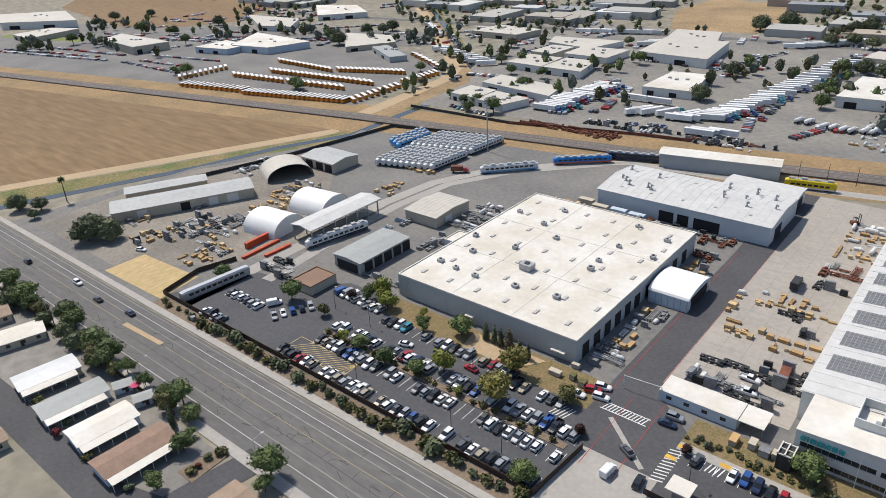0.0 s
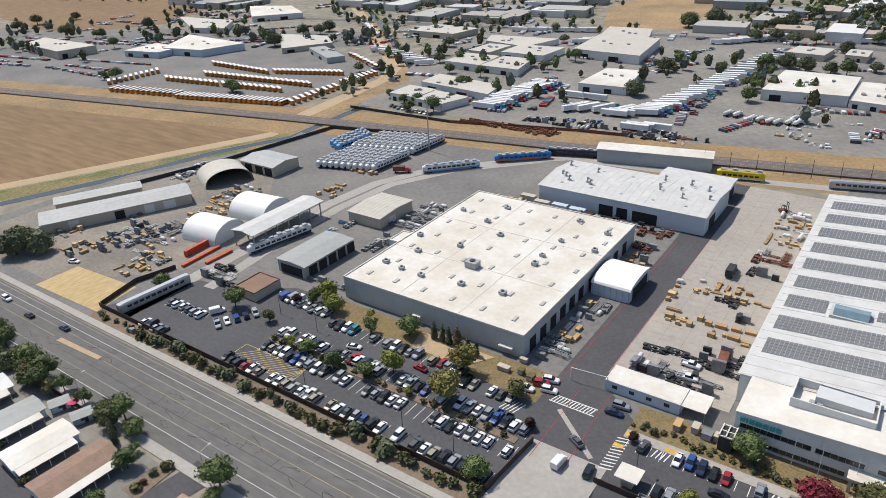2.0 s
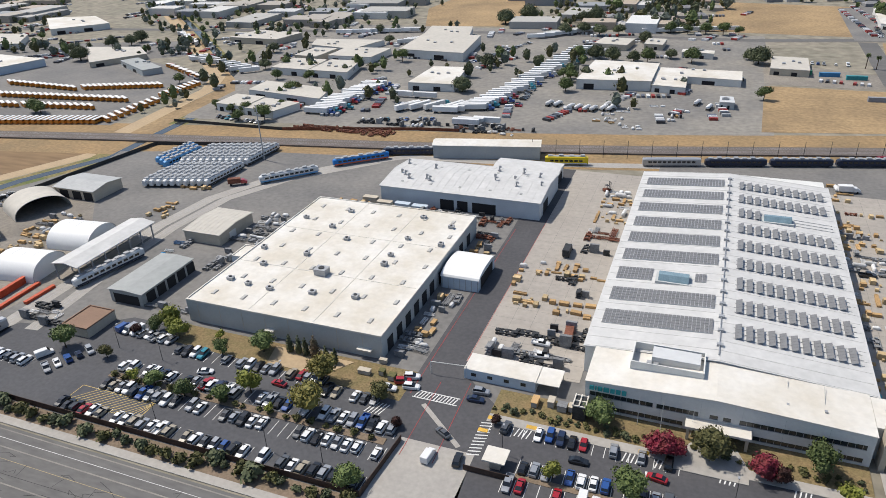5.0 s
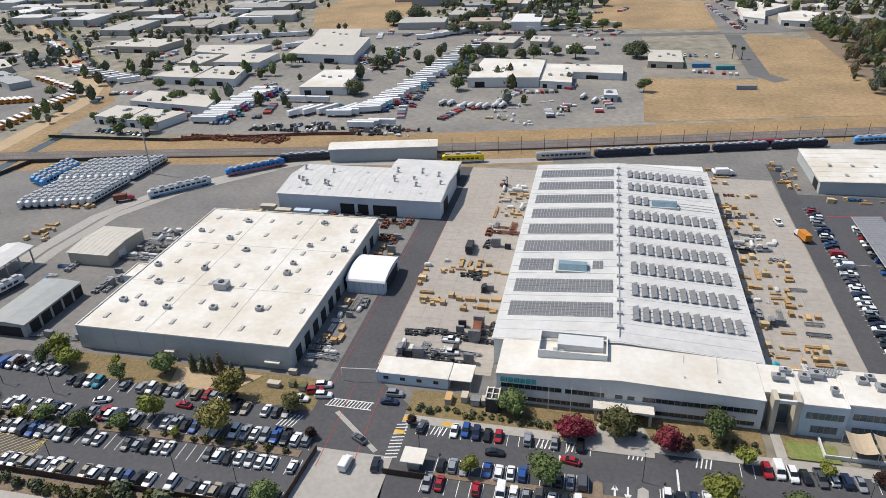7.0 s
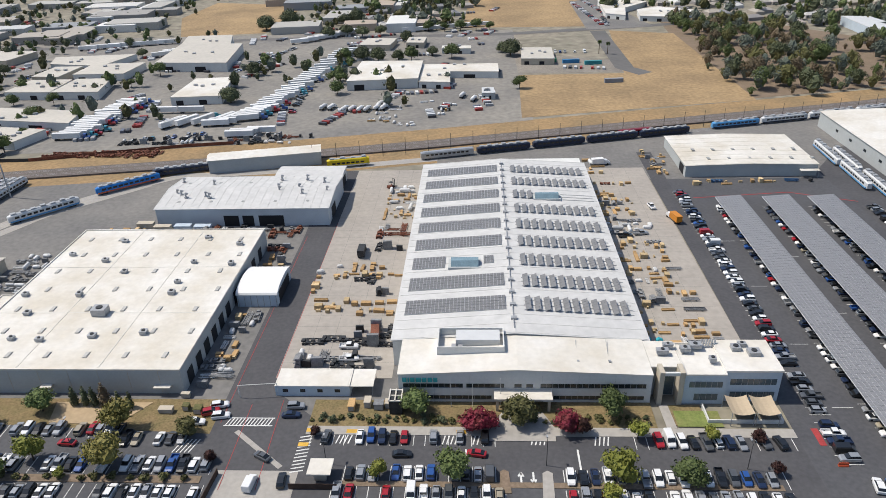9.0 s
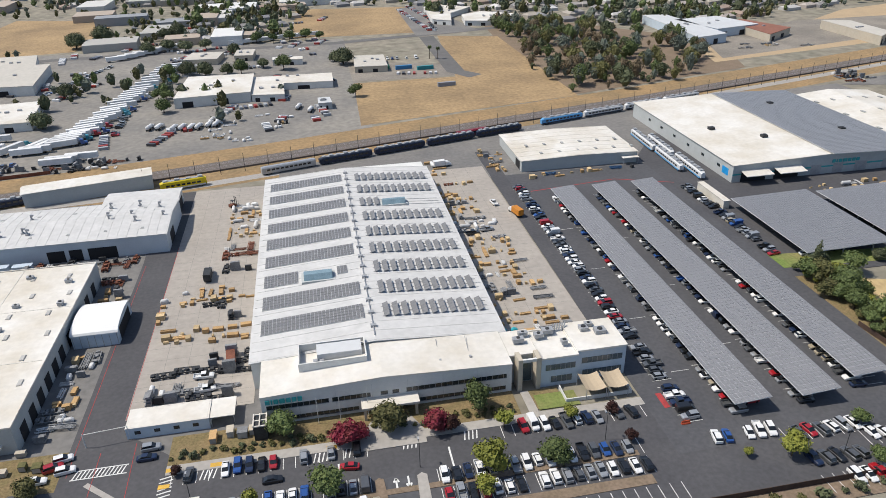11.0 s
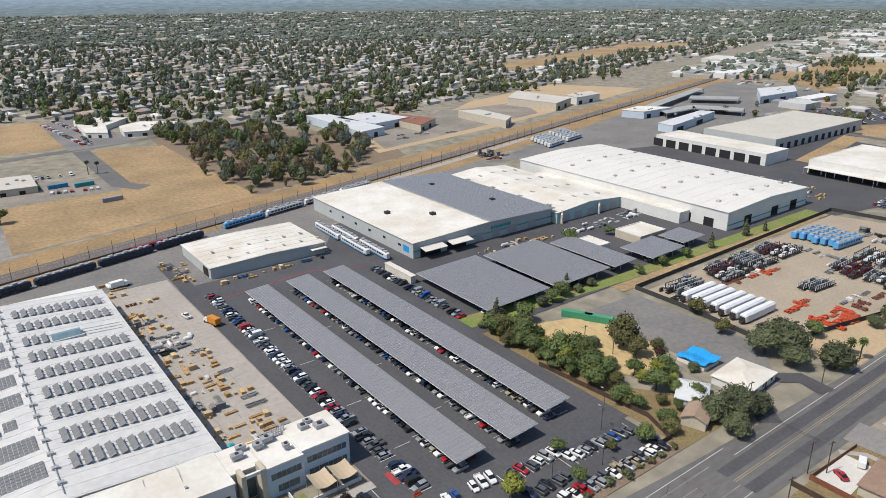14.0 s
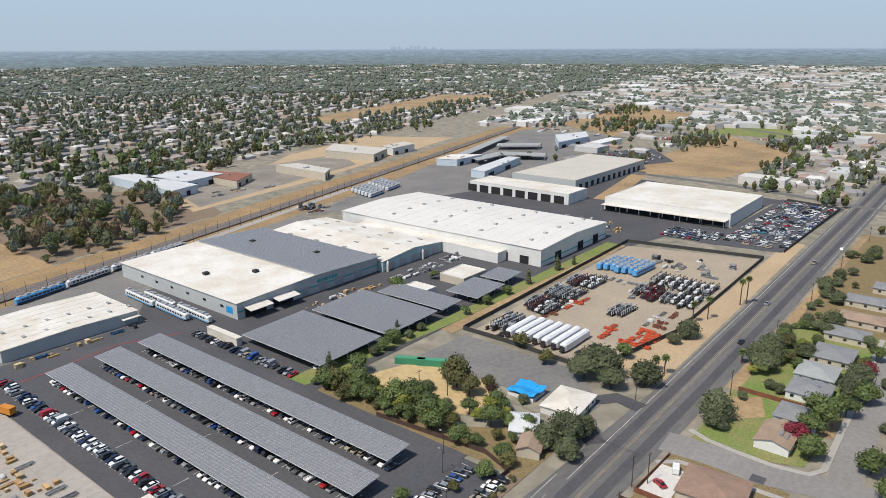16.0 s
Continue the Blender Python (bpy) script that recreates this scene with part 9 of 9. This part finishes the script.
for x, y in ((-124, 103.6), (-90, 103.5), (-157, 126), (-100, 125.5), (-140, 125), (-36, 120.5), (15, 120.5), (60, 120), (112, 104), (140, 112), (-75, 104), (128, 101), (148, 118)):
    pole("car_park_lamp", "dark steel car park lamp post", x, y, 7.5, .09, .9, turn=90, mat=DSTEEL, group="lamp posts")
for x in (-350, -290, -230, -170, -118, -60, 0, 60, 120):
    pole("street_lamp", "grey steel street lamp with long arm", x, 65.5, 9, .1, 2.4, turn=90, group="street lamps")
for x in range(-80, 760, 11):
    if x < 430 or x % 3 == 0:
        pole("rail_pole", "slim dark pole beside the railway", x, rail_y(x) - 11, 9, .13, mat=DSTEEL, group="rail poles")
pole("radio_mast", "tall slim grey mast", -208, 279, 28, .35, group="masts")
for x, y in ((-262, 62), (-222, 64), (168, 66), (172, 63), (183, 92), (178, 140), (172, 148), (240, 61), (300, 61), (360, 60), (420, 58), (500, 56), (216, 86), (150, 62)):
    pole("utility_pole", "brown wooden utility pole with crossarm", x, y, 10, .16, cross=1.2, turn=80, mat=BARK, group="utility poles")
for x, y in ((-2, 140.6), (5, 140.8), (-7.5, 140.4)):
    pole("flagpole", "bare white flagpole in the bed", x, y, 9, .08, mat=WALL_W, group="flagpoles")
w = thing("overhead_wires", "thin overhead wires between utility poles", "wires")
for k in (-1, 0, 1):
    bm = bmesh.new()
    pts = [(178 + k * .5, 140, 9.6), (176 + k * .5, 120, 8.9), (172 + k * .5, 92, 8.8), (170 + k * .5, 65, 9.6)]
    for a, b in zip(pts, pts[1:]):
        tube(bm, a, b, .03, n=4)
    part("wire", bm, DSTEEL, w)
g = thing("lane_gate", "white height-limit gate across the lane", "gate")
bm = bmesh.new(); tube(bm, (-63.4, 143.7, 4.2), (-53.4, 144.7, 4.2), .09, n=6); part("beam", bm, WALL_W, g)
for x, y in ((-63.4, 143.7), (-53.4, 144.7)):
    bm = bmesh.new(); tube(bm, (x, y, 0), (x, y, 4.3), .12, n=7); part("post", bm, WALL_W, g)
b = thing("orange_barrier", "orange plastic water-filled barrier on the asphalt", "barrier")
bm = bmesh.new(); side_prism(bm, [(-.35, 0), (.35, 0), (.3, .25), (.12, .5), (.1, .95), (-.1, .95), (-.12, .5), (-.3, .25)], -1.1, 1.1, "x"); part("block", bm, ORANGE_S, b)
b.matrix_basis = pose(81.5, 121.2, .19)
# front beds: boxes, hedges, water feature
for x, y, ww, d, h, mat, lab in ((-78, 144, 2.2, 1.2, 1.2, WALL_B, "beige utility cabinet in the bed"), (-81, 138, 3.5, 1.6, 1.2, WALL_B, "beige utility cabinet in the bed"), (-76, 139, 1.6, 1.6, 1.5, LEAF_O, "green transformer cabinet in the bed"), (-72.5, 138, 2, 2, 1.5, LEAF_O, "green transformer cabinet in the bed"), (-33, 140, 1.6, 3.2, 1.6, WOOD, "brown timber planter box"), (-29, 141, 1.6, 2.6, 1.8, WALL_B, "tan utility cabinet in the bed"), (-26, 140, 2.4, 2.2, 1.8, GREYM, "grey chiller unit in the bed"), (-23.6, 140.6, 1.6, 2, 1.6, WALL_B, "tan utility cabinet in the bed"), (-190, 94, 1.6, 1.2, 1.3, GREYM, "grey roadside utility cabinet")):
    c = thing("utility_cabinet", lab, "cabinet", "utility cabinets")
    bm = bmesh.new(); box(bm, -ww / 2, -d / 2, 0, ww / 2, d / 2, h); box(bm, -ww / 2 - .08, -d / 2 - .08, h, ww / 2 + .08, d / 2 + .08, h + .1); part("housing", bm, mat, c)
    bm = bmesh.new(); box(bm, -ww / 2 + .1, -d / 2 - .04, .1, ww / 2 - .1, -d / 2, h - .1); part("door", bm, STEEL, c)
    c.matrix_basis = pose(x, y, .25)
t = thing("cooling_tower", "black cooling unit with white frame", "cooling unit")
bm = bmesh.new(); box(bm, -23, 137.4, .2, -19.8, 141.8, 4.4); part("casing", bm, DSTEEL, t)
bm = bmesh.new()
for y in (137.3, 139.4, 141.6):
    box(bm, -23.1, y, 4.4, -19.7, y + .3, 4.7)
for x in (-23.1, -21.6, -20):
    box(bm, x, 137.3, 4.7, x + .3, 141.9, 4.9)
part("top_frame", bm, ROOF_W, t)
random.seed(9)
for x in np.arange(-42, 42, 2.3):
    for y in (134.6, 136.2):
        plant("brownshrub" if random.random() < .7 else "shrub", x + random.uniform(-.5, .5), y + random.uniform(-.4, .4), random.uniform(.5, .9), .26) if random.random() < .75 else None


# ---- distance ----
def backdrop():
    m = bpy.data.materials.new("hazy_distance")
    m.use_nodes = True
    n, l = m.node_tree.nodes, m.node_tree.links
    geo = n.new("ShaderNodeNewGeometry")
    sep = n.new("ShaderNodeSeparateXYZ")
    l.new(geo.outputs["Position"], sep.inputs[0])
    mp = n.new("ShaderNodeMapping")
    mp.inputs["Scale"].default_value = (.009, .009, .11)
    l.new(geo.outputs["Position"], mp.inputs[0])
    nz = n.new("ShaderNodeTexNoise")
    nz.inputs["Scale"].default_value, nz.inputs["Detail"].default_value, nz.inputs["Roughness"].default_value = 2.0, 9, .72
    l.new(mp.outputs[0], nz.inputs["Vector"])
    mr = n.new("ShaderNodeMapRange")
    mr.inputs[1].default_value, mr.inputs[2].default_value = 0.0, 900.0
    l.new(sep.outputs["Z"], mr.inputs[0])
    # Haze over far land and the low sky, painted by height as emission.
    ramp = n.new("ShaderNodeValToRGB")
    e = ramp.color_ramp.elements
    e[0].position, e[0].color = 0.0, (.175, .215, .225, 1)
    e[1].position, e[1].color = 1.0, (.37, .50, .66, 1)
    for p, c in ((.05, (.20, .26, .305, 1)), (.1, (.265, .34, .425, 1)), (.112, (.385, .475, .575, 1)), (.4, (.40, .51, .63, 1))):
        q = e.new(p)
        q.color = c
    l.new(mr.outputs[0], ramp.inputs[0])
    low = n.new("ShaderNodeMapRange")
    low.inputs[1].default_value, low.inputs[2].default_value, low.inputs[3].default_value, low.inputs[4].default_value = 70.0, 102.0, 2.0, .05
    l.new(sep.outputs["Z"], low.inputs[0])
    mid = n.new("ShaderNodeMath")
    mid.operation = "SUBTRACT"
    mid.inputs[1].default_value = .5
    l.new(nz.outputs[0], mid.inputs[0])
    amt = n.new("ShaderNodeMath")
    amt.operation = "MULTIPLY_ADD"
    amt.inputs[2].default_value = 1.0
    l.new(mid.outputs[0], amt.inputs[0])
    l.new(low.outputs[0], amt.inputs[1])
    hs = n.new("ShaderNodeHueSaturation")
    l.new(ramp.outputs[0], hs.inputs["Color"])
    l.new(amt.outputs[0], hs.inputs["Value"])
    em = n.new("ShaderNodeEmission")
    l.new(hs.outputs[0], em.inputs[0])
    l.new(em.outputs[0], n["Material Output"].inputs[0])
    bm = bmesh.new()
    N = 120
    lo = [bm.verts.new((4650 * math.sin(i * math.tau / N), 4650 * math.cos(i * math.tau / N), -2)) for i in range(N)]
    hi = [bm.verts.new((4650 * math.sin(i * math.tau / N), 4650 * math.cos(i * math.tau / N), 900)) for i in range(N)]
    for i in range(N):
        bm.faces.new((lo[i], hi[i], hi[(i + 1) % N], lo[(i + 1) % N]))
    tagged(link_mesh("backdrop", bm, m), "glowing backdrop painted as hazy distance and low sky", "backdrop", kind="structure")
    # The towers glow too, in the ring's painted haze colours, slightly darker above.
    city = m.copy()
    city.name = "hazy_towers"
    ramps = [q for q in city.node_tree.nodes if q.type == "VALTORGB"][0].color_ramp.elements
    ramps[3].color = (.315, .395, .485, 1)
    ramps[4].color = (.33, .41, .50, 1)
    random.seed(3)
    a0 = radians(49.6)
    for i in range(16):
        a = a0 + radians((i - 8) * .25 + random.uniform(-.1, .1))
        x, y = 4600 * math.sin(a), 4600 * math.cos(a)
        h = 98 + random.choice((0, 3, 5, 8, 12, 18))
        bm = bmesh.new(); box(bm, x - 6, y - 6, 0, x + 6, y + 6, h); box(bm, x - 3, y - 3, h, x + 3, y + 3, h + 5)
        tagged(link_mesh("distant_tower", bm, city), "far tower of the city skyline in painted haze", "tower", "city skyline")


backdrop()
